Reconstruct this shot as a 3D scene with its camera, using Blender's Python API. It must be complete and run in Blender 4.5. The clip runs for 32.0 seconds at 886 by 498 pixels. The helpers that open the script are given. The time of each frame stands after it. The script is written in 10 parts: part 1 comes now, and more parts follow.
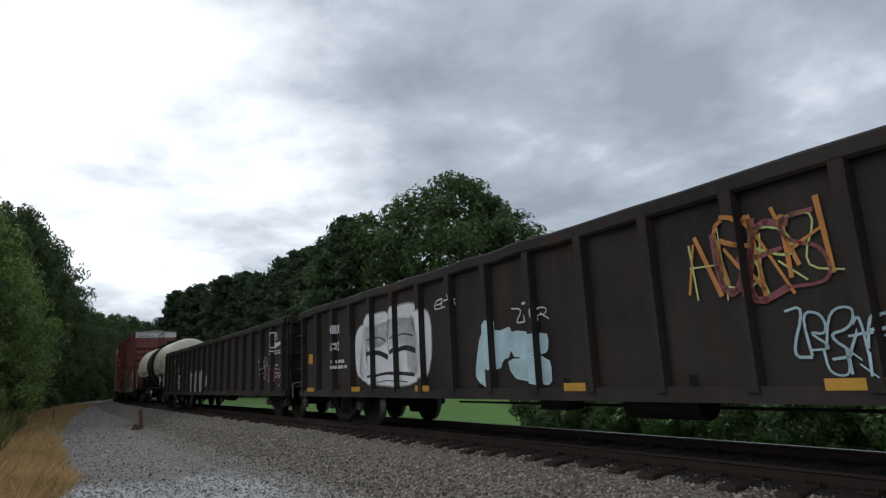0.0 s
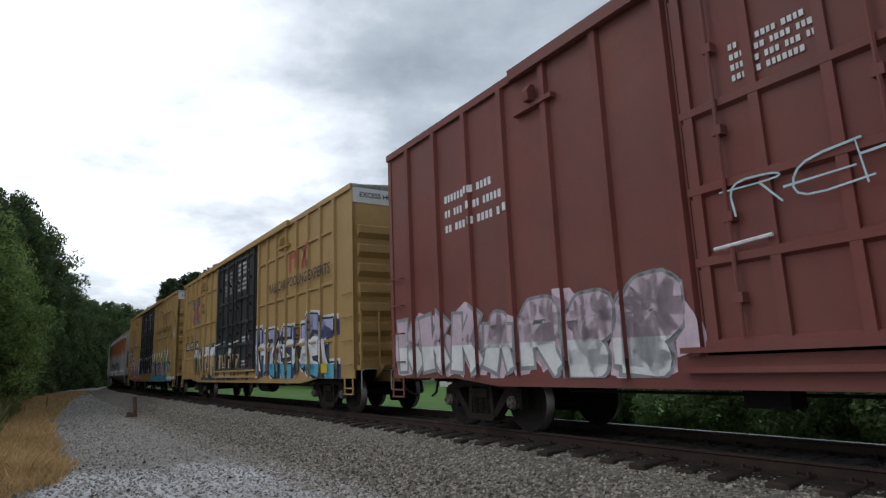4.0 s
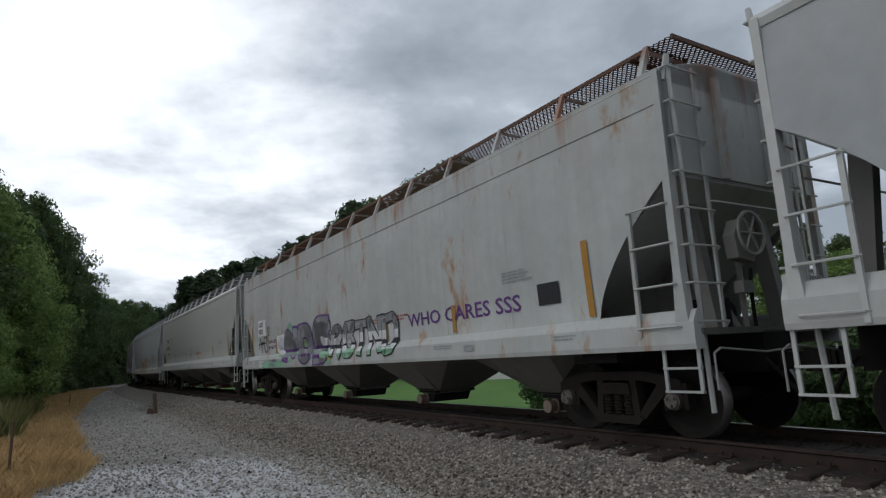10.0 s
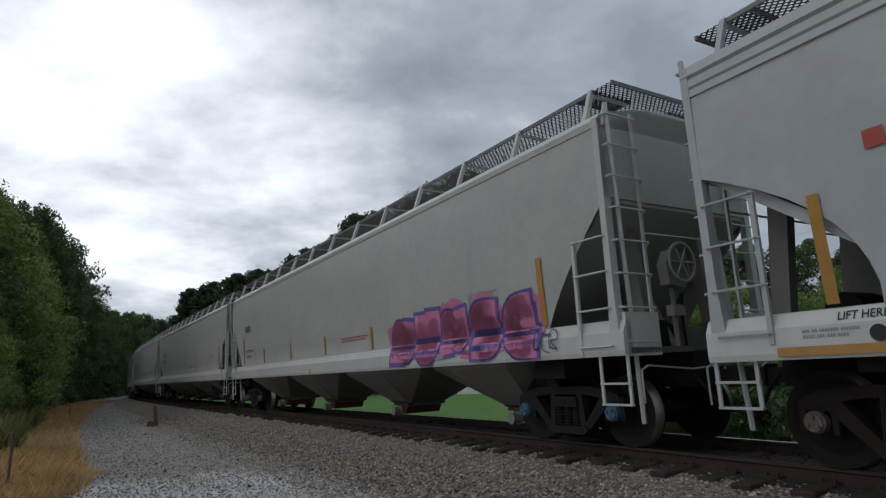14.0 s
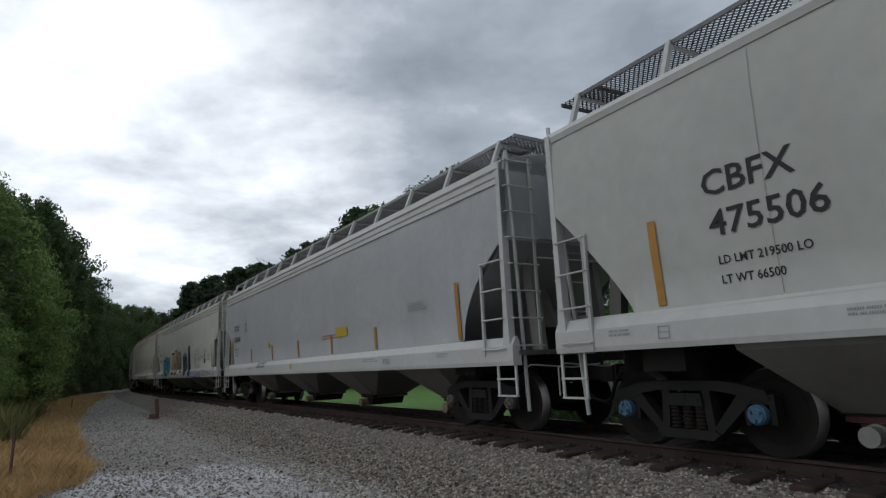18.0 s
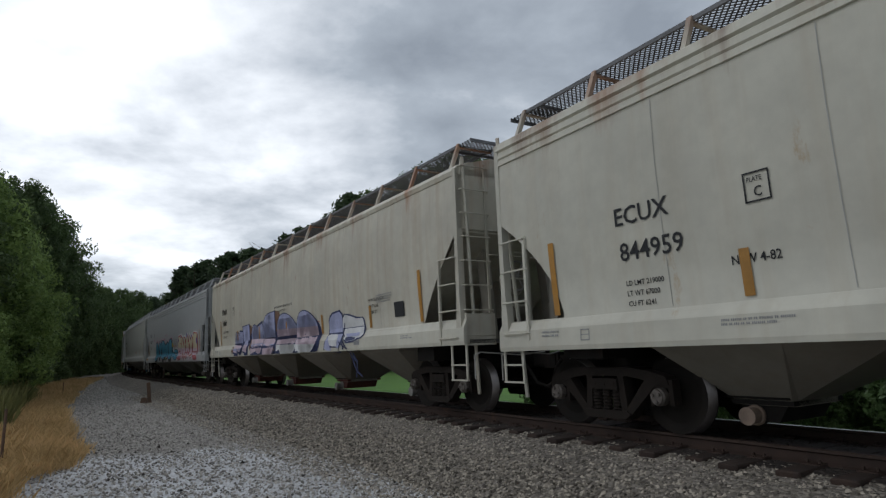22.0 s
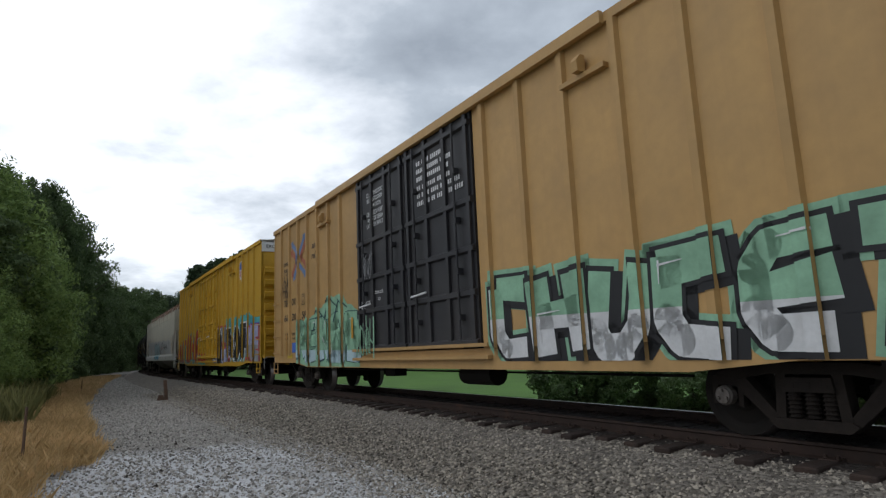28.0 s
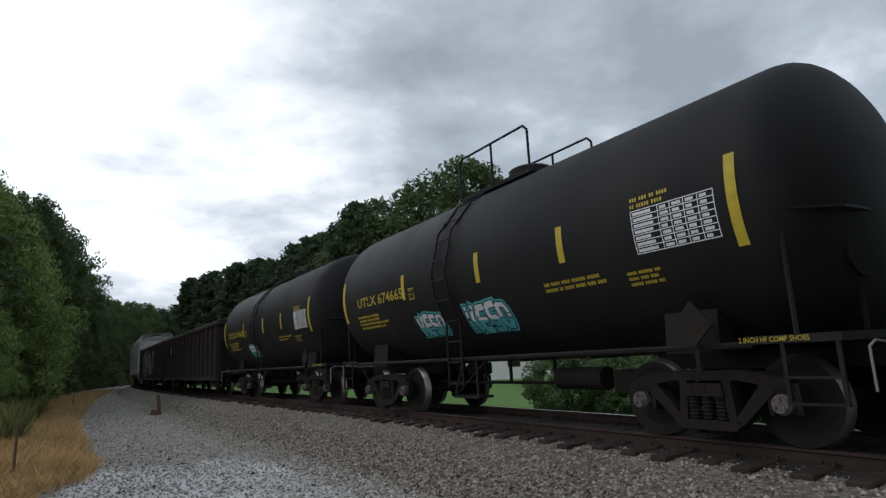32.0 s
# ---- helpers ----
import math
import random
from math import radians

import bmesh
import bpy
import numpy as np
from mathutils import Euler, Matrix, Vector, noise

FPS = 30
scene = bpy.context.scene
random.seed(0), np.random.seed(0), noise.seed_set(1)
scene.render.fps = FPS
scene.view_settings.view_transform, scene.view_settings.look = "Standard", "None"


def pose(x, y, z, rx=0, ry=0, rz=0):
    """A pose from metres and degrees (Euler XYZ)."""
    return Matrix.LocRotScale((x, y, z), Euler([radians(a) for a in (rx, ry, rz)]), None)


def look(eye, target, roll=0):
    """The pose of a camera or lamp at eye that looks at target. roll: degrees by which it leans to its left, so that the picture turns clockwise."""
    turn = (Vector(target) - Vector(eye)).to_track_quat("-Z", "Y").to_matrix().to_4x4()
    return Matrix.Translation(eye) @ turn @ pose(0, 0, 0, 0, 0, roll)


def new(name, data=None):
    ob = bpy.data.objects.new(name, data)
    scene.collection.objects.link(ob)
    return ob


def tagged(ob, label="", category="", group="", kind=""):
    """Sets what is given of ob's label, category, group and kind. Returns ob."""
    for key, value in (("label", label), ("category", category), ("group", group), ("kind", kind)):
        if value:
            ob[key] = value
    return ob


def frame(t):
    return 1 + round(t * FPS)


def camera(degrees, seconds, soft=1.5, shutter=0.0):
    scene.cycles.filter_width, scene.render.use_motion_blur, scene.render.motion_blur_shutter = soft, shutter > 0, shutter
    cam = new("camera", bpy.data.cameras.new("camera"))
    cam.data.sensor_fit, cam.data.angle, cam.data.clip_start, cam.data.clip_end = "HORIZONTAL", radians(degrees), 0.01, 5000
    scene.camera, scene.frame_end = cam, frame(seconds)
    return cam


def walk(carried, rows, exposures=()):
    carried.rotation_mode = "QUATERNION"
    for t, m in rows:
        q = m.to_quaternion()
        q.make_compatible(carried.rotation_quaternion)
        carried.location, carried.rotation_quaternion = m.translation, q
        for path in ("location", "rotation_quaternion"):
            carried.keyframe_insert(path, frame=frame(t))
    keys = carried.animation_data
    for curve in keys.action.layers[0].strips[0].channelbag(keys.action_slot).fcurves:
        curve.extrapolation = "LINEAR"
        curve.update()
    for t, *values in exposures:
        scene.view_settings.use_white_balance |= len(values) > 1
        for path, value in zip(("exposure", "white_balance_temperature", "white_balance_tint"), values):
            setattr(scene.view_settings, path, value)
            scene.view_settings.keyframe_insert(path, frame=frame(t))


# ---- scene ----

# ---- camera: it stands beside the track and sways a little ----
EYE_Z = 1.095
SWAY = [
    (0,101.60,2.70,0.61), (0.5,101.53,3.08,0.52), (1,101.51,3.14,0.37), (1.5,101.48,3.12,0.26), (2,101.45,2.89,0.13),
    (2.5,101.08,3.10,0.26), (3,100.86,2.87,0.21), (3.5,100.64,2.39,0.03), (5.5,100.75,2.29,0.20), (6,100.69,2.34,0.37),
    (6.5,100.56,2.58,0.54), (7,99.99,2.65,0.74), (7.5,99.74,2.45,0.97), (8,99.59,2.13,1.14), (8.5,99.69,1.74,1.18),
    (9,99.80,2.12,1.35), (9.5,100.01,2.66,1.45), (10,100.17,2.93,1.53), (10.5,100.41,2.74,1.56), (11,100.59,2.64,1.54),
    (11.5,100.83,2.78,1.53), (12,101.02,2.57,1.46), (12.5,101.21,2.38,1.37), (13,101.34,2.66,1.50), (13.5,101.43,2.72,1.58),
    (14,101.41,2.69,1.69), (14.5,101.32,2.59,1.75), (16.5,101.03,2.56,1.71), (17,101.06,2.64,1.69), (17.5,101.06,2.61,1.70),
    (18,100.87,2.49,1.75), (18.5,100.46,2.34,1.79), (19,100.05,2.03,1.79), (19.5,99.77,1.90,1.81), (20,99.64,1.78,1.86),
    (20.5,99.52,1.82,1.75), (21,99.55,1.84,1.49), (21.5,99.55,1.99,1.24), (22,99.54,2.15,1.03), (22.5,99.65,1.85,0.69),
    (23,99.65,1.96,0.65), (23.5,99.72,2.03,0.78), (24,99.72,2.24,0.95), (24.5,99.64,2.68,1.22), (25,99.38,2.71,1.53),
    (25.5,99.18,2.96,1.82), (26,99.06,2.95,2.39), (26.5,99.00,3.03,2.78), (28.5,99.55,2.18,1.95), (29,99.92,2.12,1.60),
    (29.5,100.17,2.25,1.44), (30,100.34,2.41,1.32), (30.5,100.44,2.46,1.35), (31,100.47,2.39,1.36), (31.5,100.37,2.66,1.58),
    (32,100.22,3.12,1.80),
]
# the automatic exposure opens a little for the dark and coloured cars
LIGHT_METER = [(0, 0.2), (1, 0.2), (2, 0.15), (3, 0.28), (4.5, 0.35), (6, 0.38), (7, 0.35), (8, 0.3), (9, 0.2), (10, 0.1), (11, 0.08), (13, 0.0), (14, -0.06), (17, 0.0), (22, 0.0),
               (23, 0.15), (24, 0.15), (25, 0.05), (26, 0.1), (27.5, 0.25), (29, 0.3), (30, 0.18), (31, 0.06), (32, 0.22)]
cam = camera(72.3, 32.0, soft=1.3)
walk(cam, [(t, pose(0, 0, EYE_Z, rx, ry, rz)) for t, rx, ry, rz in SWAY], LIGHT_METER)

# ---- world: overcast sky with broken cloud, brighter where the sun hides ----
def link(nt, a, b):
    nt.links.new(a, b)


def make_world():
    w = bpy.data.worlds.new("overcast_sky")
    w.use_nodes = True
    scene.world = w
    nt = w.node_tree
    nt.nodes.clear()
    N = nt.nodes.new
    out, bg = N("ShaderNodeOutputWorld"), N("ShaderNodeBackground")
    sky = N("ShaderNodeTexSky")
    sky.sky_type, sky.sun_disc = "NISHITA", False
    sky.sun_elevation, sky.sun_rotation = radians(43.6), radians(250)
    tc = N("ShaderNodeTexCoord")
    sep = N("ShaderNodeSeparateXYZ")
    link(nt, tc.outputs["Generated"], sep.inputs[0])

    def m(op, a, b=None, c=None):
        n = N("ShaderNodeMath")
        n.operation = op
        for i, v in enumerate((a, b, c)):
            if v is None:
                continue
            if isinstance(v, (int, float)):
                n.inputs[i].default_value = v
            else:
                link(nt, v, n.inputs[i])
        return n.outputs[0]

    up = m("ADD", m("MAXIMUM", sep.outputs["Z"], 0.0), 0.22)
    comb = N("ShaderNodeCombineXYZ")
    link(nt, m("DIVIDE", sep.outputs["X"], up), comb.inputs["X"])
    link(nt, m("DIVIDE", sep.outputs["Y"], up), comb.inputs["Y"])

    def cloud(scale, detail, rough, off, dist=0.0):
        mp = N("ShaderNodeMapping")
        mp.inputs["Location"].default_value = off
        link(nt, comb.outputs[0], mp.inputs["Vector"])
        n = N("ShaderNodeTexNoise")
        n.inputs["Scale"].default_value, n.inputs["Detail"].default_value = scale, detail
        n.inputs["Roughness"].default_value, n.inputs["Distortion"].default_value = rough, dist
        link(nt, mp.outputs[0], n.inputs["Vector"])
        return n.outputs["Fac"]

    big = cloud(0.75, 2.0, 0.5, CLOUD_OFF, 0.1)
    mid = cloud(2.3, 8.0, 0.55, (3.1, 7.7, 0), 0.1)
    def toward(v, gain, start, top, bottom):
        x, y, z = v
        dot = m("ADD", m("ADD", m("MULTIPLY", sep.outputs["X"], x), m("MULTIPLY", sep.outputs["Y"], y)), m("MULTIPLY", sep.outputs["Z"], z))
        return m("MAXIMUM", m("MINIMUM", m("MULTIPLY", m("SUBTRACT", dot, start), gain), top), bottom)

    # cloud thins towards the light on the horizon and overhead behind the viewer, where the hidden sun stands
    near = toward(GLOW, 5.0, 0.90, 0.62, -0.22)
    back = toward(HIDDEN_SUN, 0.5, 0.25, 0.3, 0.0)
    low = m("MULTIPLY", m("POWER", m("SUBTRACT", 1.0, m("MAXIMUM", m("MINIMUM", sep.outputs["Z"], 1.0), 0.0)), 9.0), 0.14)
    val = m("ADD", m("ADD", m("MULTIPLY_ADD", big, 1.2, -0.60), m("MULTIPLY_ADD", mid, 1.75, -0.875)), m("ADD", m("ADD", near, back), low))
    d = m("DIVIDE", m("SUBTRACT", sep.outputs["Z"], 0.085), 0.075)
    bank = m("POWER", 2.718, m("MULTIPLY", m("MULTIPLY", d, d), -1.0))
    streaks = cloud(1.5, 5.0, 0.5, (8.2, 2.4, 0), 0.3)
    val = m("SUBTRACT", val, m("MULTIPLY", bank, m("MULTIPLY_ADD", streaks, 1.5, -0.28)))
    ramp = N("ShaderNodeValToRGB")
    cr = ramp.color_ramp
    cr.elements[0].position, cr.elements[0].color = 0.0, (0.292, 0.332, 0.388, 1)
    cr.elements[1].position, cr.elements[1].color = 1.0, (1.15, 1.2, 1.27, 1)
    e = cr.elements.new(0.35)
    e.color = (0.432, 0.485, 0.552, 1)
    e = cr.elements.new(0.62)
    e.color = (0.70, 0.75, 0.82, 1)
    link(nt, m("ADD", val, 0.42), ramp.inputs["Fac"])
    mix = N("ShaderNodeMix")
    mix.data_type = "RGBA"
    mix.inputs[0].default_value = 0.93
    skys = N("ShaderNodeMix")
    skys.data_type, skys.blend_type = "RGBA", "MULTIPLY"
    skys.inputs[0].default_value = 1.0
    link(nt, sky.outputs[0], skys.inputs[6])
    skys.inputs[7].default_value = (0.12, 0.12, 0.12, 1)
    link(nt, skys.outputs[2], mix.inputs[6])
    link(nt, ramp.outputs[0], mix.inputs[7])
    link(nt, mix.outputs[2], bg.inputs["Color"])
    bg.inputs["Strength"].default_value = 1.0
    link(nt, bg.outputs[0], out.inputs["Surface"])


GLOW = (-0.50, 0.82, 0.27)
HIDDEN_SUN = (-0.68, -0.25, 0.69)
CLOUD_OFF = (0.4, 1.3, 0.0)
make_world()
sun_data = bpy.data.lights.new("sun", "SUN")
sun_data.energy, sun_data.angle, sun_data.color = 0.32, radians(25), (1.0, 0.98, 0.95)
sun = new("sun", sun_data)
sun.matrix_world = look((-68, -25, 69), (0, 0, 0))
scene.view_settings.exposure = 0.0


# ---- materials ----
def mat(name, col, rough=0.6, metal=0.0, var=0.25, scale=3.0, streak=0.0, streak_col=(0.09, 0.05, 0.03), rust=0.0,
        rust_col=(0.17, 0.06, 0.025), bump=0.0, bump_scale=40.0, spots=0.0, spec=0.4, top_rust=0.0, top_z=(2.2, 3.9), dust=0.0):
    """A painted, weathered or raw surface: grain, stains, vertical streaks, rust patches and fine relief."""
    mt = bpy.data.materials.new(name)
    mt.use_nodes = True
    nt = mt.node_tree
    b = nt.nodes["Principled BSDF"]
    N = nt.nodes.new
    tc = N("ShaderNodeTexCoord")
    obi = N("ShaderNodeObjectInfo")

    def noise_tex(sc, detail, stretch=(1, 1, 1), ro=0.55):
        mp = N("ShaderNodeMapping")
        mp.inputs["Scale"].default_value = stretch
        link(nt, tc.outputs["Object"], mp.inputs["Vector"])
        n = N("ShaderNodeTexNoise")
        n.inputs["Scale"].default_value, n.inputs["Detail"].default_value = sc, detail
        n.inputs["Roughness"].default_value = ro
        link(nt, mp.outputs[0], n.inputs["Vector"])
        return n.outputs["Fac"]

    def rampf(src, a, c, hi=1.0):
        r = N("ShaderNodeMapRange")
        r.inputs["From Min"].default_value, r.inputs["From Max"].default_value = a, c
        r.inputs["To Max"].default_value = hi
        link(nt, src, r.inputs["Value"])
        return r.outputs[0]

    def mixc(fac, c1, c2):
        x = N("ShaderNodeMix")
        x.data_type = "RGBA"
        if isinstance(fac, float):
            x.inputs[0].default_value = fac
        else:
            link(nt, fac, x.inputs[0])
        for i, c in ((6, c1), (7, c2)):
            if isinstance(c, tuple):
                x.inputs[i].default_value = (*c, 1)
            else:
                link(nt, c, x.inputs[i])
        return x.outputs[2]

    def mul(a, c):
        n = N("ShaderNodeMath")
        n.operation = "MULTIPLY"
        for i, v in enumerate((a, c)):
            if isinstance(v, float):
                n.inputs[i].default_value = v
            else:
                link(nt, v, n.inputs[i])
        return n.outputs[0]

    dark = tuple(max(0.0, c * (1 - var)) for c in col)
    lite = tuple(min(1.0, c * (1 + var * 0.6)) for c in col)
    g1, g2 = noise_tex(scale, 4), noise_tex(scale * 7, 3)
    base = mixc(rampf(g1, 0.3, 0.7), dark, lite)
    base = mixc(mul(rampf(g2, 0.35, 0.75), 0.25), base, tuple(c * 0.6 for c in col))
    rgh = None
    if streak:
        st = noise_tex(1.0, 5, (5.0, 5.0, 0.35), 0.6)
        base = mixc(rampf(st, 0.48, 0.78, streak), base, streak_col)
    if dust:
        base = mixc(rampf(noise_tex(0.5, 3), 0.3, 0.7, dust), base, (0.24, 0.2, 0.16))
    if rust:
        rn = noise_tex(1.3, 8, (1, 1, 0.45), 0.68)
        base = mixc(rampf(rn, 0.68 - rust * 0.3, 0.76 - rust * 0.22), base, rust_col)
    if top_rust:
        sepz = N("ShaderNodeSeparateXYZ")
        link(nt, tc.outputs["Object"], sepz.inputs[0])
        hz = rampf(sepz.outputs["Z"], *top_z)
        st2 = noise_tex(1.0, 6, (1.8, 1.8, 0.16), 0.62)
        ad = N("ShaderNodeMath")
        ad.operation = "MULTIPLY_ADD"
        link(nt, hz, ad.inputs[0])
        ad.inputs[1].default_value = 0.75
        link(nt, st2, ad.inputs[2])
        rc = mixc(rampf(noise_tex(2.5, 6, (1, 1, 0.3)), 0.35, 0.65), (0.19, 0.045, 0.009), (0.36, 0.115, 0.02))
        rc = mixc(rampf(noise_tex(0.8, 5), 0.45, 0.68, 0.8), rc, (0.10, 0.028, 0.010))
        base = mixc(rampf(ad.outputs[0], 0.80, 0.98, top_rust), base, rc)
    if spots:
        base = mixc(rampf(noise_tex(scale * 14, 2), 0.66, 0.72, spots), base, (0.05, 0.04, 0.03))
    # every copy is a little lighter or darker
    hsv = N("ShaderNodeHueSaturation")
    link(nt, rampf(obi.outputs["Random"], -0.0, 1.0, 1.0), hsv.inputs["Value"])
    mr = N("ShaderNodeMapRange")
    mr.inputs["To Min"].default_value, mr.inputs["To Max"].default_value = 0.93, 1.07
    link(nt, obi.outputs["Random"], mr.inputs["Value"])
    link(nt, mr.outputs[0], hsv.inputs["Value"])
    link(nt, base, hsv.inputs["Color"])
    link(nt, hsv.outputs[0], b.inputs["Base Color"])
    rr = N("ShaderNodeMapRange")
    rr.inputs["To Min"].default_value, rr.inputs["To Max"].default_value = max(0.05, rough - 0.12), min(1, rough + 0.15)
    link(nt, g1, rr.inputs["Value"])
    link(nt, rr.outputs[0], b.inputs["Roughness"])
    b.inputs["Metallic"].default_value = metal
    b.inputs["Specular IOR Level"].default_value = spec
    if bump:
        bp = N("ShaderNodeBump")
        bp.inputs["Strength"].default_value, bp.inputs["Distance"].default_value = bump, 0.02
        link(nt, noise_tex(bump_scale, 4), bp.inputs["Height"])
        link(nt, bp.outputs[0], b.inputs["Normal"])
    return mt


def leaf_mat(name, c1, c2, rough=0.55):
    mt = bpy.data.materials.new(name)
    mt.use_nodes = True
    nt = mt.node_tree
    b = nt.nodes["Principled BSDF"]
    N = nt.nodes.new
    geo = N("ShaderNodeNewGeometry")
    tc = N("ShaderNodeTexCoord")
    n = N("ShaderNodeTexNoise")
    n.inputs["Scale"].default_value = 0.5
    link(nt, tc.outputs["Object"], n.inputs["Vector"])
    ad = N("ShaderNodeMath")
    ad.operation = "MULTIPLY_ADD"
    link(nt, geo.outputs["Random Per Island"], ad.inputs[0])
    ad.inputs[1].default_value = 0.6
    link(nt, n.outputs["Fac"], ad.inputs[2])
    r = N("ShaderNodeMapRange")
    r.inputs["From Min"].default_value, r.inputs["From Max"].default_value = 0.35, 1.15
    link(nt, ad.outputs[0], r.inputs["Value"])
    x = N("ShaderNodeMix")
    x.data_type = "RGBA"
    link(nt, r.outputs[0], x.inputs[0])
    x.inputs[6].default_value, x.inputs[7].default_value = (*c1, 1), (*c2, 1)
    link(nt, x.outputs[2], b.inputs["Base Color"])
    b.inputs["Roughness"].default_value = rough
    b.inputs["Specular IOR Level"].default_value = 0.25
    tr = N("ShaderNodeBsdfTranslucent")
    link(nt, x.outputs[2], tr.inputs["Color"])
    ms = N("ShaderNodeMixShader")
    ms.inputs[0].default_value = 0.4
    out = nt.nodes["Material Output"]
    link(nt, b.outputs[0], ms.inputs[1])
    link(nt, tr.outputs[0], ms.inputs[2])
    link(nt, ms.outputs[0], out.inputs["Surface"])
    return mt


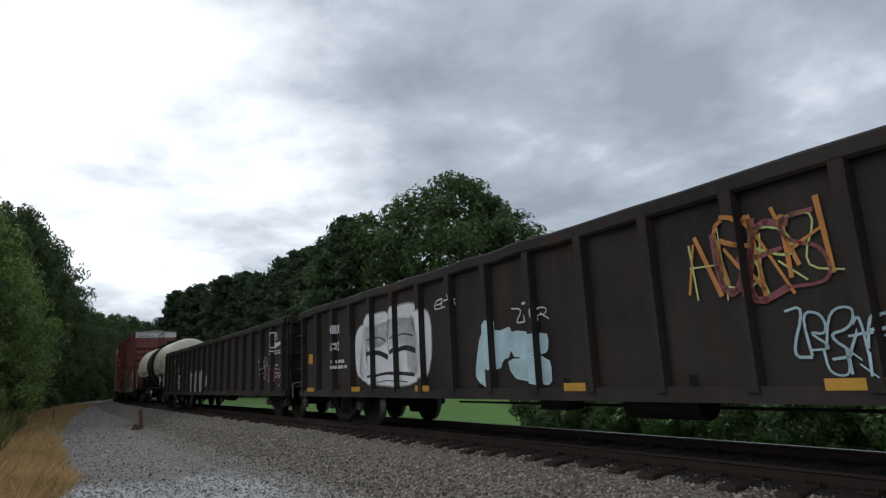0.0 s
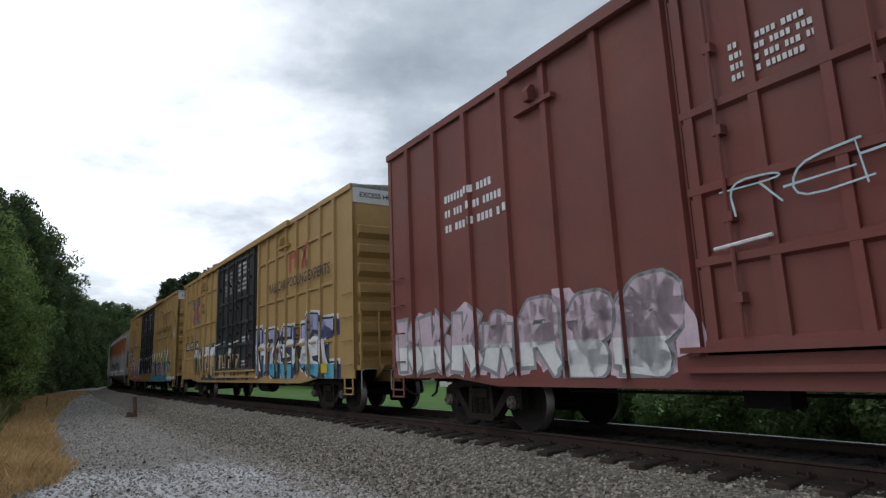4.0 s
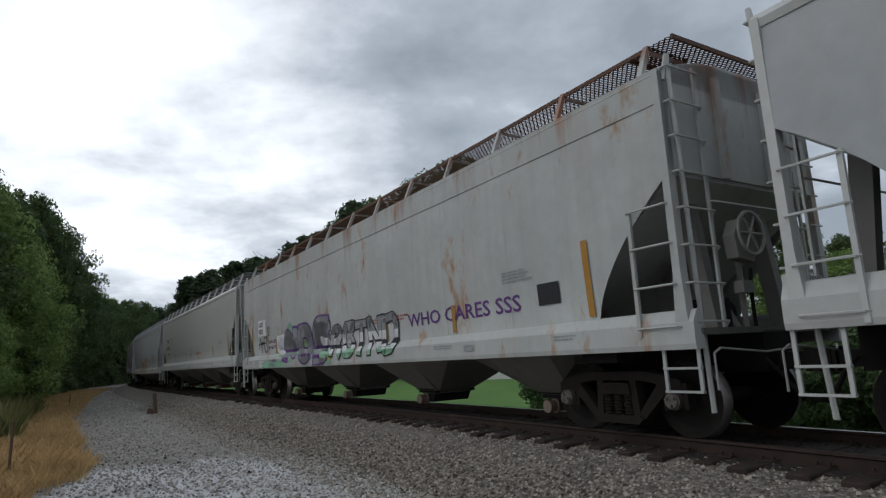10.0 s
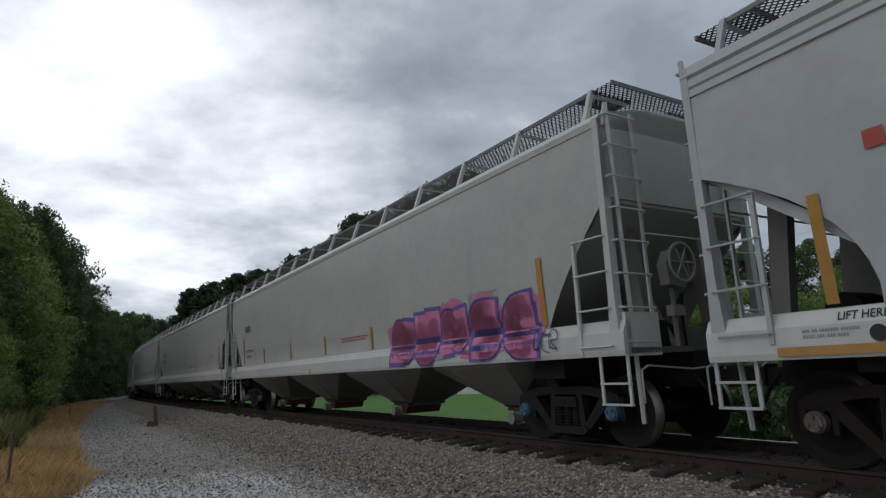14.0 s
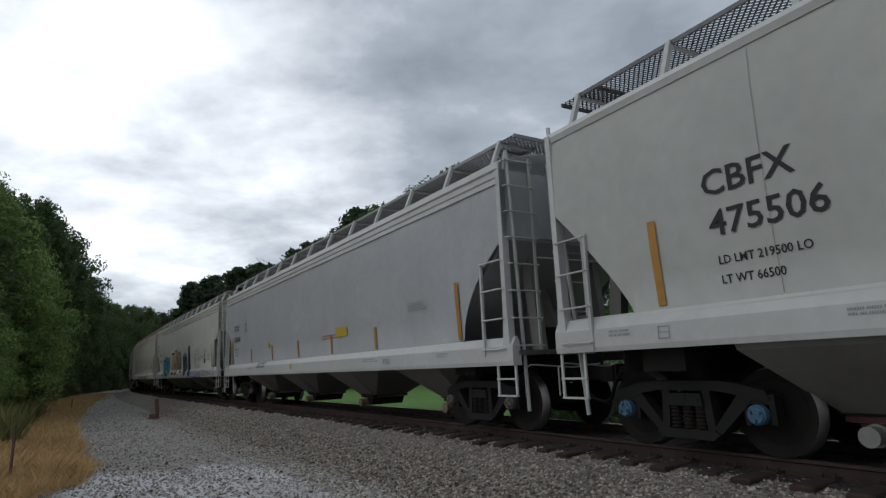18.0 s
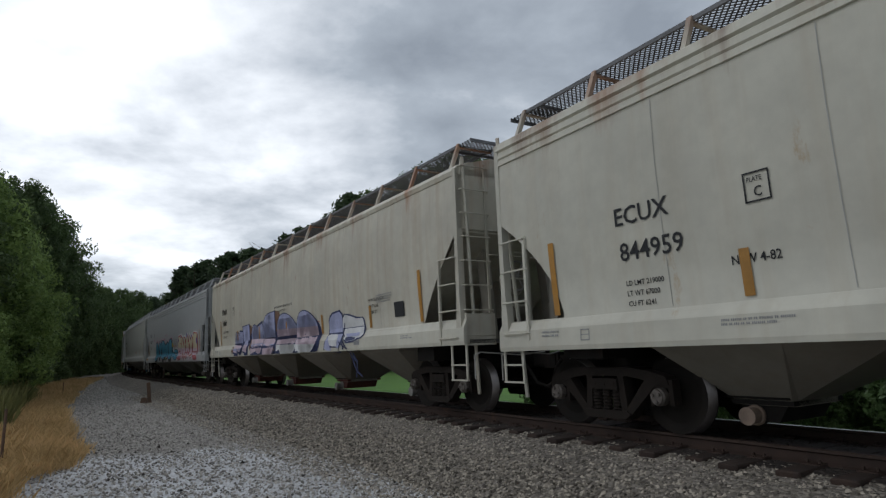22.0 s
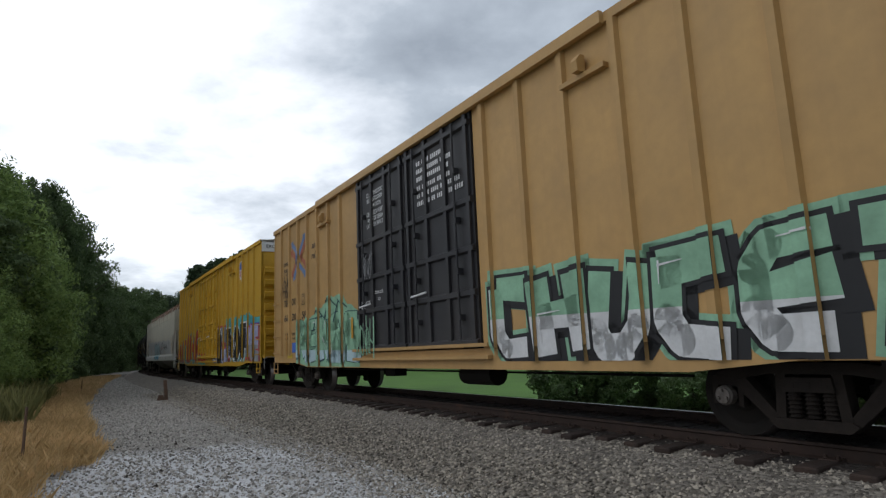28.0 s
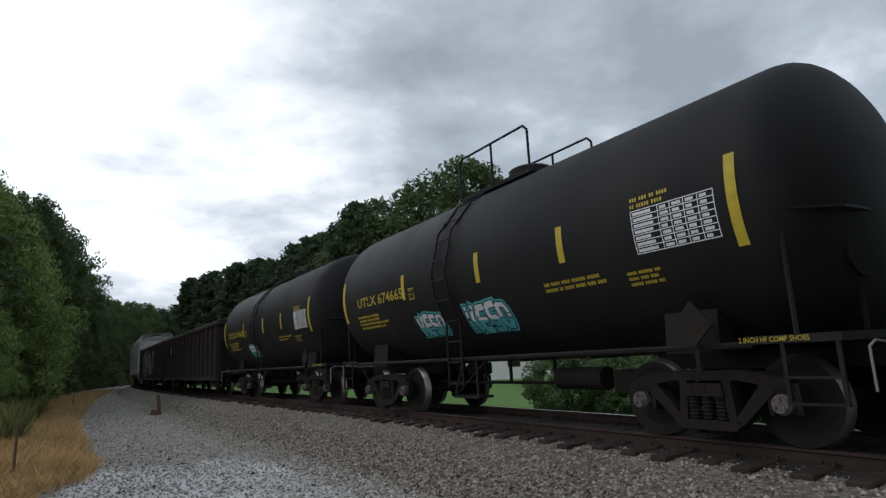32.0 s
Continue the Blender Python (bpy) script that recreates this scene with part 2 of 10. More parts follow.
M = {
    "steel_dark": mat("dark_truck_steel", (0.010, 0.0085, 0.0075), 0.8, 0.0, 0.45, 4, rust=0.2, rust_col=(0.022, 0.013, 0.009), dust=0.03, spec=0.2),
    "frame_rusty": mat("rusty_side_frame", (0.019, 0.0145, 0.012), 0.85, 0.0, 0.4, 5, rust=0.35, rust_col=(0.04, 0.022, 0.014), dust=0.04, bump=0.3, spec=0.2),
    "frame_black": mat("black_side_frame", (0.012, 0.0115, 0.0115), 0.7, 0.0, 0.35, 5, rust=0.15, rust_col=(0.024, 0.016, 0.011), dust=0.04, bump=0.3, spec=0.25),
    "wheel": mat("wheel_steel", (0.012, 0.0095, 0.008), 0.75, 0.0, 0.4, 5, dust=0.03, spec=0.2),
    "tread": mat("polished_tread", (0.22, 0.20, 0.19), 0.35, 0.8, 0.2, 6),
    "cap_blue": mat("blue_bearing_cap", (0.055, 0.13, 0.20), 0.5, 0.0, 0.3, 20),
    "cap_grey": mat("grey_bearing_cap", (0.15, 0.13, 0.115), 0.5, 0.3, 0.4, 20),
    "black_paint": mat("black_paint", (0.014, 0.014, 0.016), 0.5, 0.0, 0.4, 2, streak=0.25, streak_col=(0.045, 0.035, 0.03), dust=0.12),
    "gon_brown": mat("gondola_brown_black", (0.0165, 0.0125, 0.011), 0.72, 0.0, 0.6, 1.6, streak=0.5, streak_col=(0.042, 0.031, 0.024), rust=0.42, rust_col=(0.042, 0.024, 0.016), dust=0.10, bump=0.35, bump_scale=14, spec=0.25),
    "hop_white": mat("hopper_white_paint", (0.42, 0.425, 0.39), 0.42, 0.0, 0.08, 0.8, streak=0.10, streak_col=(0.42, 0.38, 0.3), dust=0.10),
    "hop_ivory": mat("hopper_ivory_paint", (0.53, 0.52, 0.465), 0.45, 0.0, 0.1, 0.8, streak=0.12, streak_col=(0.42, 0.36, 0.26), dust=0.10),
    "hop_grey": mat("hopper_grey_paint", (0.41, 0.42, 0.425), 0.42, 0.0, 0.1, 0.8, streak=0.14, streak_col=(0.32, 0.3, 0.26), dust=0.12),
    "hop_cream": mat("hopper_cream_paint", (0.58, 0.56, 0.475), 0.48, 0.0, 0.12, 0.8, rust=0.15, rust_col=(0.37, 0.23, 0.10), top_rust=0.6, top_z=(3.1, 5.5), streak=0.25, streak_col=(0.38, 0.29, 0.18), dust=0.15),
    "hop_stained": mat("hopper_rust_stained", (0.58, 0.55, 0.46), 0.5, 0.0, 0.14, 0.8, streak=0.42, streak_col=(0.36, 0.24, 0.12), rust=0.14, rust_col=(0.30, 0.13, 0.05), top_rust=0.75, top_z=(2.8, 6.3), dust=0.2),
    "hop_rust": mat("hopper_heavy_rust", (0.42, 0.41, 0.38), 0.6, 0.0, 0.14, 0.8, streak=0.4, streak_col=(0.36, 0.2, 0.09), rust=0.1, top_rust=1.0, top_z=(2.0, 3.8), dust=0.15),
    "hop_patch": mat("hopper_patch_rust", (0.46, 0.47, 0.45), 0.5, 0.0, 0.12, 0.8, streak=0.3, streak_col=(0.34, 0.27, 0.18), rust=0.36, rust_col=(0.33, 0.15, 0.05), top_rust=0.75, top_z=(2.8, 6.4), dust=0.15),
    "sill_white": mat("side_sill_white", (0.52, 0.52, 0.495), 0.38, 0.0, 0.1, 1.0, streak=0.15, streak_col=(0.4, 0.36, 0.3), dust=0.12),
    # darker copies of the side paint: streaks, dust and under-car shade in the colour
    "shade_grey": mat("hopper_shade_grey", (0.115, 0.108, 0.10), 0.6, 0.0, 0.3, 1.2, streak=0.35, streak_col=(0.07, 0.058, 0.05), dust=0.15),
    "bay_grey": mat("hopper_bay_dusty_shaded", (0.20, 0.19, 0.175), 0.6, 0.0, 0.2, 1.2, streak=0.3, streak_col=(0.11, 0.09, 0.075), dust=0.2),
    "bay_cream": mat("hopper_bay_cream_shaded", (0.25, 0.23, 0.19), 0.6, 0.0, 0.2, 1.2, streak=0.35, streak_col=(0.17, 0.13, 0.09), dust=0.25),
    "grating_pale": mat("pale_grating", (0.30, 0.30, 0.30), 0.55, 0.2, 0.2, 6),
    "grating": mat("galvanised_grating", (0.16, 0.16, 0.165), 0.5, 0.5, 0.25, 6),
    "grating_rust": mat("rusted_grating", (0.13, 0.065, 0.04), 0.7, 0.1, 0.35, 6),
    "gate_red": mat("rusty_gate", (0.10, 0.03, 0.024), 0.7, 0.0, 0.4, 5, rust=0.3),
    "hop_seam": mat("dirty_weld_seam", (0.36, 0.355, 0.335), 0.6, 0.0, 0.15, 2.0),
    "cap_tan": mat("rusty_outlet_cap", (0.30, 0.22, 0.17), 0.6, 0.1, 0.3, 6, rust=0.2),
    "pipe_grey": mat("grey_pipe", (0.34, 0.33, 0.31), 0.45, 0.2, 0.2, 6, dust=0.2),
    "box_yellow": mat("boxcar_tan_yellow", (0.40, 0.25, 0.085), 0.55, 0.0, 0.13, 0.9, streak=0.25, streak_col=(0.27, 0.16, 0.06), dust=0.15),
    "box_amber": mat("boxcar_amber", (0.47, 0.28, 0.10), 0.55, 0.0, 0.13, 0.9, streak=0.25, streak_col=(0.3, 0.17, 0.07), dust=0.1),
    "box_bright": mat("boxcar_bright_yellow", (0.52, 0.30, 0.025), 0.5, 0.0, 0.13, 0.9, streak=0.25, streak_col=(0.33, 0.18, 0.03), rust=0.05),
    "box_red": mat("boxcar_oxide_red", (0.17, 0.04, 0.032), 0.6, 0.0, 0.2, 0.9, streak=0.3, streak_col=(0.10, 0.045, 0.035), dust=0.15),
    "roof_tan": mat("galvanised_roof", (0.36, 0.33, 0.28), 0.6, 0.2, 0.2, 1, streak=0.2),
    "white_band": mat("white_end_band", (0.62, 0.62, 0.6), 0.5, 0.0, 0.1, 1, streak=0.25, streak_col=(0.4, 0.34, 0.27)),
    "door_black": mat("door_black", (0.02, 0.02, 0.024), 0.5, 0.0, 0.3, 1.5, streak=0.2, streak_col=(0.05, 0.045, 0.04), dust=0.1),
    "tank_black": mat("tank_black", (0.0085, 0.008, 0.0085), 0.6, 0.0, 0.45, 1.2, streak=0.25, streak_col=(0.022, 0.018, 0.016), dust=0.04, spec=0.22),
    "tank_cream": mat("tank_cream", (0.68, 0.62, 0.50), 0.42, 0.0, 0.08, 1.0, streak=0.12, streak_col=(0.5, 0.4, 0.28), dust=0.05),
    "rail_top": mat("polished_rail_top", (0.62, 0.61, 0.6), 0.35, 0.8, 0.15, 5),
    "rail_side": mat("rusty_rail", (0.048, 0.029, 0.022), 0.75, 0.1, 0.35, 6, rust=0.3, rust_col=(0.10, 0.05, 0.03)),
    "tie": mat("creosoted_tie", (0.034, 0.022, 0.017), 0.9, 0.0, 0.45, 4, streak=0.2, bump=0.5, bump_scale=25),
    "reflector": mat("yellow_reflector", (0.55, 0.28, 0.02), 0.4, 0.0, 0.1, 8, dust=0.15),
    "reflector_dull": mat("amber_reflector", (0.42, 0.2, 0.03), 0.45, 0.0, 0.15, 8, dust=0.2),
    "ink_black": mat("stencil_black", (0.02, 0.02, 0.022), 0.6, 0.0, 0.3, 9),
    "ink_white": mat("stencil_white", (0.68, 0.68, 0.68), 0.6, 0.0, 0.15, 9),
    "ink_grey": mat("stencil_grey", (0.3, 0.3, 0.3), 0.6, 0.0, 0.2, 9),
    "ink_red": mat("stencil_red", (0.4, 0.07, 0.05), 0.6, 0.0, 0.2, 9),
    "ink_brown": mat("stencil_brown", (0.12, 0.07, 0.03), 0.6, 0.0, 0.2, 9),
    "ink_yellow": mat("stencil_yellow", (0.5, 0.37, 0.03), 0.5, 0.0, 0.15, 9),
    "p_white": mat("spray_white", (0.66, 0.66, 0.66), 0.6, 0.0, 0.15, 3),
    "p_black": mat("spray_black", (0.018, 0.018, 0.02), 0.6, 0.0, 0.3, 3),
    "p_teal": mat("spray_teal", (0.08, 0.40, 0.42), 0.6, 0.0, 0.25, 3),
    "p_cyan": mat("spray_cyan", (0.09, 0.36, 0.52), 0.6, 0.0, 0.25, 3),
    "p_pale": mat("spray_pale_blue", (0.42, 0.56, 0.6), 0.6, 0.0, 0.2, 3),
    "p_pink": mat("spray_pink", (0.55, 0.17, 0.3), 0.6, 0.0, 0.2, 3),
    "p_mauve": mat("spray_mauve", (0.40, 0.30, 0.46), 0.6, 0.0, 0.25, 3),
    "p_lilac": mat("spray_lilac", (0.36, 0.38, 0.56), 0.6, 0.0, 0.25, 3),
    "p_red": mat("spray_red", (0.45, 0.05, 0.045), 0.6, 0.0, 0.2, 3),
    "p_orange": mat("spray_orange", (0.55, 0.22, 0.05), 0.6, 0.0, 0.25, 3),
    "p_maroon": mat("spray_maroon", (0.24, 0.07, 0.075), 0.6, 0.0, 0.25, 3),
    "p_cream": mat("spray_cream", (0.56, 0.50, 0.34), 0.6, 0.0, 0.2, 3),
    "p_rose": mat("spray_rose", (0.56, 0.44, 0.50), 0.6, 0.0, 0.2, 3),
    "p_dteal": mat("spray_dark_teal", (0.025, 0.07, 0.085), 0.6, 0.0, 0.3, 3),
    "p_violet": mat("spray_violet", (0.12, 0.09, 0.30), 0.6, 0.0, 0.25, 3),
    "p_tan": mat("spray_tan", (0.5, 0.36, 0.22), 0.6, 0.0, 0.2, 3),
    "p_green": mat("spray_green", (0.15, 0.42, 0.12), 0.6, 0.0, 0.25, 3),
    "p_mint": mat("spray_mint", (0.25, 0.45, 0.30), 0.6, 0.0, 0.25, 3),
    "p_blue": mat("spray_blue", (0.045, 0.12, 0.42), 0.6, 0.0, 0.25, 3),
    "decal_blue": mat("faded_blue_decal", (0.13, 0.21, 0.40), 0.6, 0.0, 0.2, 2, streak=0.3, streak_col=(0.4, 0.27, 0.12)),
    "decal_red": mat("faded_red_decal", (0.40, 0.13, 0.075), 0.6, 0.0, 0.2, 2, streak=0.3, streak_col=(0.44, 0.27, 0.1)),
    "p_navy": mat("spray_navy", (0.035, 0.045, 0.12), 0.6, 0.0, 0.25, 3),
    "p_lime": mat("spray_lime", (0.55, 0.58, 0.2), 0.6, 0.0, 0.2, 3),
    "p_purple": mat("spray_purple", (0.13, 0.045, 0.2), 0.6, 0.0, 0.2, 3),
    "p_brown": mat("spray_brown", (0.2, 0.11, 0.07), 0.6, 0.0, 0.2, 3),
    "p_grey": mat("spray_grey", (0.26, 0.26, 0.27), 0.6, 0.0, 0.25, 3),
    "bark": mat("bark", (0.09, 0.07, 0.05), 0.9, 0.0, 0.4, 4, bump=0.6, bump_scale=14),
    "wood_post": mat("weathered_post", (0.13, 0.08, 0.055), 0.85, 0.0, 0.4, 6, bump=0.5),
    "house_white": mat("white_siding", (0.7, 0.7, 0.68), 0.6, 0.0, 0.08, 1),
    "house_roof": mat("grey_shingle", (0.11, 0.11, 0.115), 0.85, 0.0, 0.25, 3),
    "leaf_oak": leaf_mat("broadleaf", (0.066, 0.102, 0.045), (0.145, 0.205, 0.08)),
    "leaf_dark": leaf_mat("dark_broadleaf", (0.064, 0.098, 0.045), (0.15, 0.205, 0.08)),
    "leaf_pine": leaf_mat("pine_needles", (0.036, 0.058, 0.036), (0.10, 0.145, 0.07)),
    "leaf_bright": leaf_mat("sunny_leaf", (0.10, 0.16, 0.048), (0.27, 0.37, 0.11)),
    "leaf_shrub": leaf_mat("glossy_shrub_leaf", (0.06, 0.10, 0.04), (0.24, 0.34, 0.15), 0.3),
    "grass_dry": leaf_mat("dry_grass", (0.42, 0.29, 0.13), (0.80, 0.60, 0.33), 0.8),
    "grass_weed": leaf_mat("weed_leaf", (0.10, 0.11, 0.04), (0.28, 0.27, 0.11), 0.7),
}


# ---- helpers for meshes ----
def box(bm, x0, x1, y0, y1, z0, z1):
    v = [bm.verts.new(p) for p in ((x0, y0, z0), (x1, y0, z0), (x1, y1, z0), (x0, y1, z0),
                                   (x0, y0, z1), (x1, y0, z1), (x1, y1, z1), (x0, y1, z1))]
    for f in ((0, 3, 2, 1), (4, 5, 6, 7), (0, 1, 5, 4), (1, 2, 6, 5), (2, 3, 7, 6), (3, 0, 4, 7)):
        bm.faces.new([v[i] for i in f])


def prism(bm, pts, a, b, axis="y"):
    """A polygon (in the two other axes, in order) drawn out from a to b along an axis."""
    def at(p, q):
        return {"y": (p[0], q, p[1]), "x": (q, p[0], p[1]), "z": (p[0], p[1], q)}[axis]
    lo, hi = [bm.verts.new(at(p, a)) for p in pts], [bm.verts.new(at(p, b)) for p in pts]
    n = len(pts)
    bm.faces.new(lo)
    bm.faces.new(hi[::-1])
    for i in range(n):
        bm.faces.new((lo[i], hi[i], hi[(i + 1) % n], lo[(i + 1) % n]))


def rod(bm, p, q, r, n=6):
    """A round bar from p to q."""
    p, q = Vector(p), Vector(q)
    d = (q - p)
    u = d.orthogonal().normalized()
    w = d.normalized().cross(u)
    ring = [[bm.verts.new(e + (u * math.cos(a) + w * math.sin(a)) * r) for a in [2 * math.pi * i / n for i in range(n)]] for e in (p, q)]
    bm.faces.new(ring[0][::-1])
    bm.faces.new(ring[1])
    for i in range(n):
        bm.faces.new((ring[0][i], ring[0][(i + 1) % n], ring[1][(i + 1) % n], ring[1][i]))


def bent(bm, pts, r, n=6):
    for a, b in zip(pts, pts[1:]):
        rod(bm, a, b, r, n)


def lathe(bm, prof, axis="y", centre=(0, 0, 0), n=28, caps=True):
    """A profile of (along, radius) turned about an axis."""
    cx, cy, cz = centre
    rings = []
    for l, r in prof:
        ring = []
        for i in range(n):
            a = 2 * math.pi * i / n
            c, s = r * math.cos(a), r * math.sin(a)
            ring.append(bm.verts.new({"y": (cx + c, cy + l, cz + s), "x": (cx + l, cy + c, cz + s), "z": (cx + c, cy + s, cz + l)}[axis]))
        rings.append(ring)
    for a, b in zip(rings, rings[1:]):
        for i in range(n):
            bm.faces.new((a[i], a[(i + 1) % n], b[(i + 1) % n], b[i]))
    if caps:
        bm.faces.new(rings[0])
        bm.faces.new(rings[-1][::-1])


def finish(bm, name, material, smooth=False):
    bmesh.ops.recalc_face_normals(bm, faces=bm.faces)
    me = bpy.data.meshes.new(name)
    bm.to_mesh(me)
    bm.free()
    me.materials.append(M[material] if isinstance(material, str) else material)
    if smooth:
        for p in me.polygons:
            p.use_smooth = True
    return me


def part(name, bm, material, parent=None, label="", smooth=False):
    """Links a bmesh, or a ready mesh, as one object under a thing or a part."""
    me = bm if isinstance(bm, bpy.types.Mesh) else finish(bm, name, material, smooth)
    ob = new(name, me)
    if parent is not None:
        ob.parent = parent
    if label:
        ob["label"] = label
    return ob


def made(build, *a, **k):
    bm = bmesh.new()
    build(bm, *a, **k)
    return bm


def soft_edges(bm, w=0.02, seg=1):
    bmesh.ops.bevel(bm, geom=list(bm.edges), offset=w, segments=seg, affect="EDGES")


# ---- the line of the track: level, bending slowly to the right far off ----
STEP = 0.5
_s = np.arange(-120.0, 700.0, STEP)
_k = np.clip(0.0021 - 5.95e-5 * _s, -0.0062, 0.0021)
_k = np.where(_s < 0, 0.0, _k)
_k = _k * np.clip((195 - _s) / 40, 0, 1)
_a0 = 0.551
_i0 = int(120 / STEP)
_ang = np.cumsum(_k) * STEP
_ang = _a0 + _ang - _ang[_i0]
_X = np.cumsum(-np.sin(_ang)) * STEP
_Y = np.cumsum(np.cos(_ang)) * STEP
_X, _Y = _X - _X[_i0] + 8.41, _Y - _Y[_i0]


def track(s):
    return float(np.interp(s, _s, _X)), float(np.interp(s, _s, _Y)), float(np.interp(s, _s, _ang))


def beside(s, lat, z=0.0):
    """The place s metres along the track and lat metres to its far side."""
    x, y, a = track(s)
    return Vector((x + math.cos(a) * lat, y + math.sin(a) * lat, z))


def ride(s, half):
    """The pose of a car whose middle is at s, on two trucks half metres from it."""
    x0, y0, _ = track(s + half)
    x1, y1, _ = track(s - half)
    phi = math.degrees(math.atan2(y1 - y0, x1 - x0))
    return pose((x0 + x1) / 2, (y0 + y1) / 2, 0, 0, 0, phi)


def sweep(name, prof, s0, s1, step, material, closed=False, smooth=False):
    """A profile of (lat, z) swept along the track."""
    ss = np.arange(s0, s1 + step / 2, step)
    verts, faces, n = [], [], len(prof)
    for s in ss:
        x, y, a = track(s)
        for lat, z in prof:
            verts.append((x + math.cos(a) * lat, y + math.sin(a) * lat, z))
    m = n if closed else n - 1
    for i in range(len(ss) - 1):
        for j in range(m):
            a, b = i * n + j, i * n + (j + 1) % n
            faces.append((a, b, b + n, a + n))
    me = bpy.data.meshes.new(name)
    me.from_pydata(verts, [], faces)
    me.materials.append(M[material] if isinstance(material, str) else material)
    for p in me.polygons:
        p.use_smooth = smooth
    return new(name, me)


# ---- lettering: built-in font, made into thin meshes and laid on the car sides ----
TEXTS = {}


def letter_meshes(strings):
    obs = {}
    for st in strings:
        cu = bpy.data.curves.new("lettering", "FONT")
        cu.body, cu.size, cu.resolution_u = st, 1.0, 2
        cu.offset = 0.012
        obs[st] = new("lettering", cu)
    dg = bpy.context.evaluated_depsgraph_get()
    dg.update()
    for st, ob in obs.items():
        me = ob.evaluated_get(dg).to_mesh()
        co = np.empty(len(me.vertices) * 3)
        me.vertices.foreach_get("co", co)
        TEXTS[st] = (co.reshape(-1, 3), [tuple(p.vertices) for p in me.polygons])
        ob.evaluated_get(dg).to_mesh_clear()
    for ob in obs.values():
        cu = ob.data
        bpy.data.objects.remove(ob)
        bpy.data.curves.remove(cu)


def flat(x, z):
    return 0.0


def text(parent, st, x, z, h, material, yf, squeeze=1.0, name="lettering", width=None, slant=0.0):
    """Lettering h high (capitals) with its lower left corner at x, z on the near side."""
    co, faces = TEXTS[st]
    k = h / 0.69
    if width:
        squeeze = width / (k * max(c[0] for c in co))
    verts = [(x + (c[0] * squeeze + slant * c[1]) * k, 0, z + c[1] * k) for c in co]
    verts = [(a, yf(a, b) - 0.008, b) for a, _, b in verts]
    me = bpy.data.meshes.new(name)
    me.from_pydata(verts, [], faces)
    me.materials.append(M[material])
    return part(name, me, None, parent)


def bars(parent, x, z, w, rows, h, material, yf, rng, gap=0.6, name="lettering"):
    """Small print that cannot be read: rows of plain bars."""
    bm = bmesh.new()
    for i in range(rows):
        zz = z - i * h * (1 + gap)
        xx = x
        end = x + w * rng.uniform(0.75, 1.0)
        while xx < end:
            for _ in range(rng.randrange(2, 8)):
                l = h * rng.uniform(0.4, 0.62)
                pane(bm, [(xx, zz), (xx + l, zz), (xx + l, zz + h * 0.9), (xx, zz + h * 0.9)], yf, 0.007)
                xx += l + h * 0.24
            xx += h * 0.6
    return tagged(part(name, finish(bm, name, material), None, parent), kind="stuff")


def pane(bm, pts, yf, off):
    """A thin flat patch laid on the near side."""
    vs = [bm.verts.new((x, yf(x, z) - off, z)) for x, z in pts]
    if len(vs) >= 3:
        bm.faces.new(vs)


def cut_at(bm, xs):
    for x in xs:
        bmesh.ops.bisect_plane(bm, geom=list(bm.verts) + list(bm.edges) + list(bm.faces), plane_co=(x, 0, 0), plane_no=(1, 0, 0))


def cut_z(bm, zs):
    for z in zs:
        bmesh.ops.bisect_plane(bm, geom=list(bm.verts) + list(bm.edges) + list(bm.faces), plane_co=(0, 0, z), plane_no=(0, 0, 1))


def drape(bm, yf, off, breaks=(), zb=()):
    """Lays flat patches (built at y = 0) on a side that steps out at posts."""
    if breaks:
        cut_at(bm, breaks)
        bmesh.ops.split_edges(bm, edges=[e for e in bm.edges if any(abs(e.verts[0].co.x - b) < 1e-4 and abs(e.verts[1].co.x - b) < 1e-4 for b in breaks)])
    if not zb and bm.verts:
        # a curved side takes the patch in narrow bands
        zs = [v.co.z for v in bm.verts]
        lo, hi, x = min(zs), max(zs), bm.verts[:][0].co.x
        if abs(2 * yf(x, (lo + hi) / 2) - yf(x, lo) - yf(x, hi)) > 0.004:
            zb = [lo + (hi - lo) * i / max(2, int((hi - lo) / 0.13)) for i in range(1, max(2, int((hi - lo) / 0.13)))]
    if zb:
        cut_z(bm, zb)
    for f in bm.faces:
        c = f.calc_center_median()
        for v in f.verts:
            x = v.co.x + (c.x - v.co.x) * 0.02
            v.co.y = yf(x, v.co.z) - off


def blob(rng, cx, cz, w, h, n=18, rough=0.16, lean=0.0):
    ph = [rng.uniform(0, 6.28) for _ in range(3)]
    out = []
    for i in range(n):
        a = 2 * math.pi * i / n
        k = 1 + rough * (math.sin(2 * a + ph[0]) + 0.7 * math.sin(3 * a + ph[1]) + 0.5 * math.sin(5 * a + ph[2]))
        u, v = math.cos(a), math.sin(a)
        p = 0.62
        u, v = math.copysign(abs(u) ** p, u), math.copysign(abs(v) ** p, v)
        out.append((cx + w / 2 * k * u + lean * v * h / 2, cz + h / 2 * k * v))
    return out


def grow(pts, d):
    cx, cz = sum(p[0] for p in pts) / len(pts), sum(p[1] for p in pts) / len(pts)
    out = []
    for x, z in pts:
        r = math.hypot(x - cx, z - cz) + 1e-6
        out.append((x + (x - cx) / r * d, z + (z - cz) / r * d))
    return out


def flat_patch(bm, pts):
    vs = [bm.verts.new((x, 0, z)) for x, z in pts]
    f = bm.faces.new(vs)
    bmesh.ops.triangulate(bm, faces=[f])


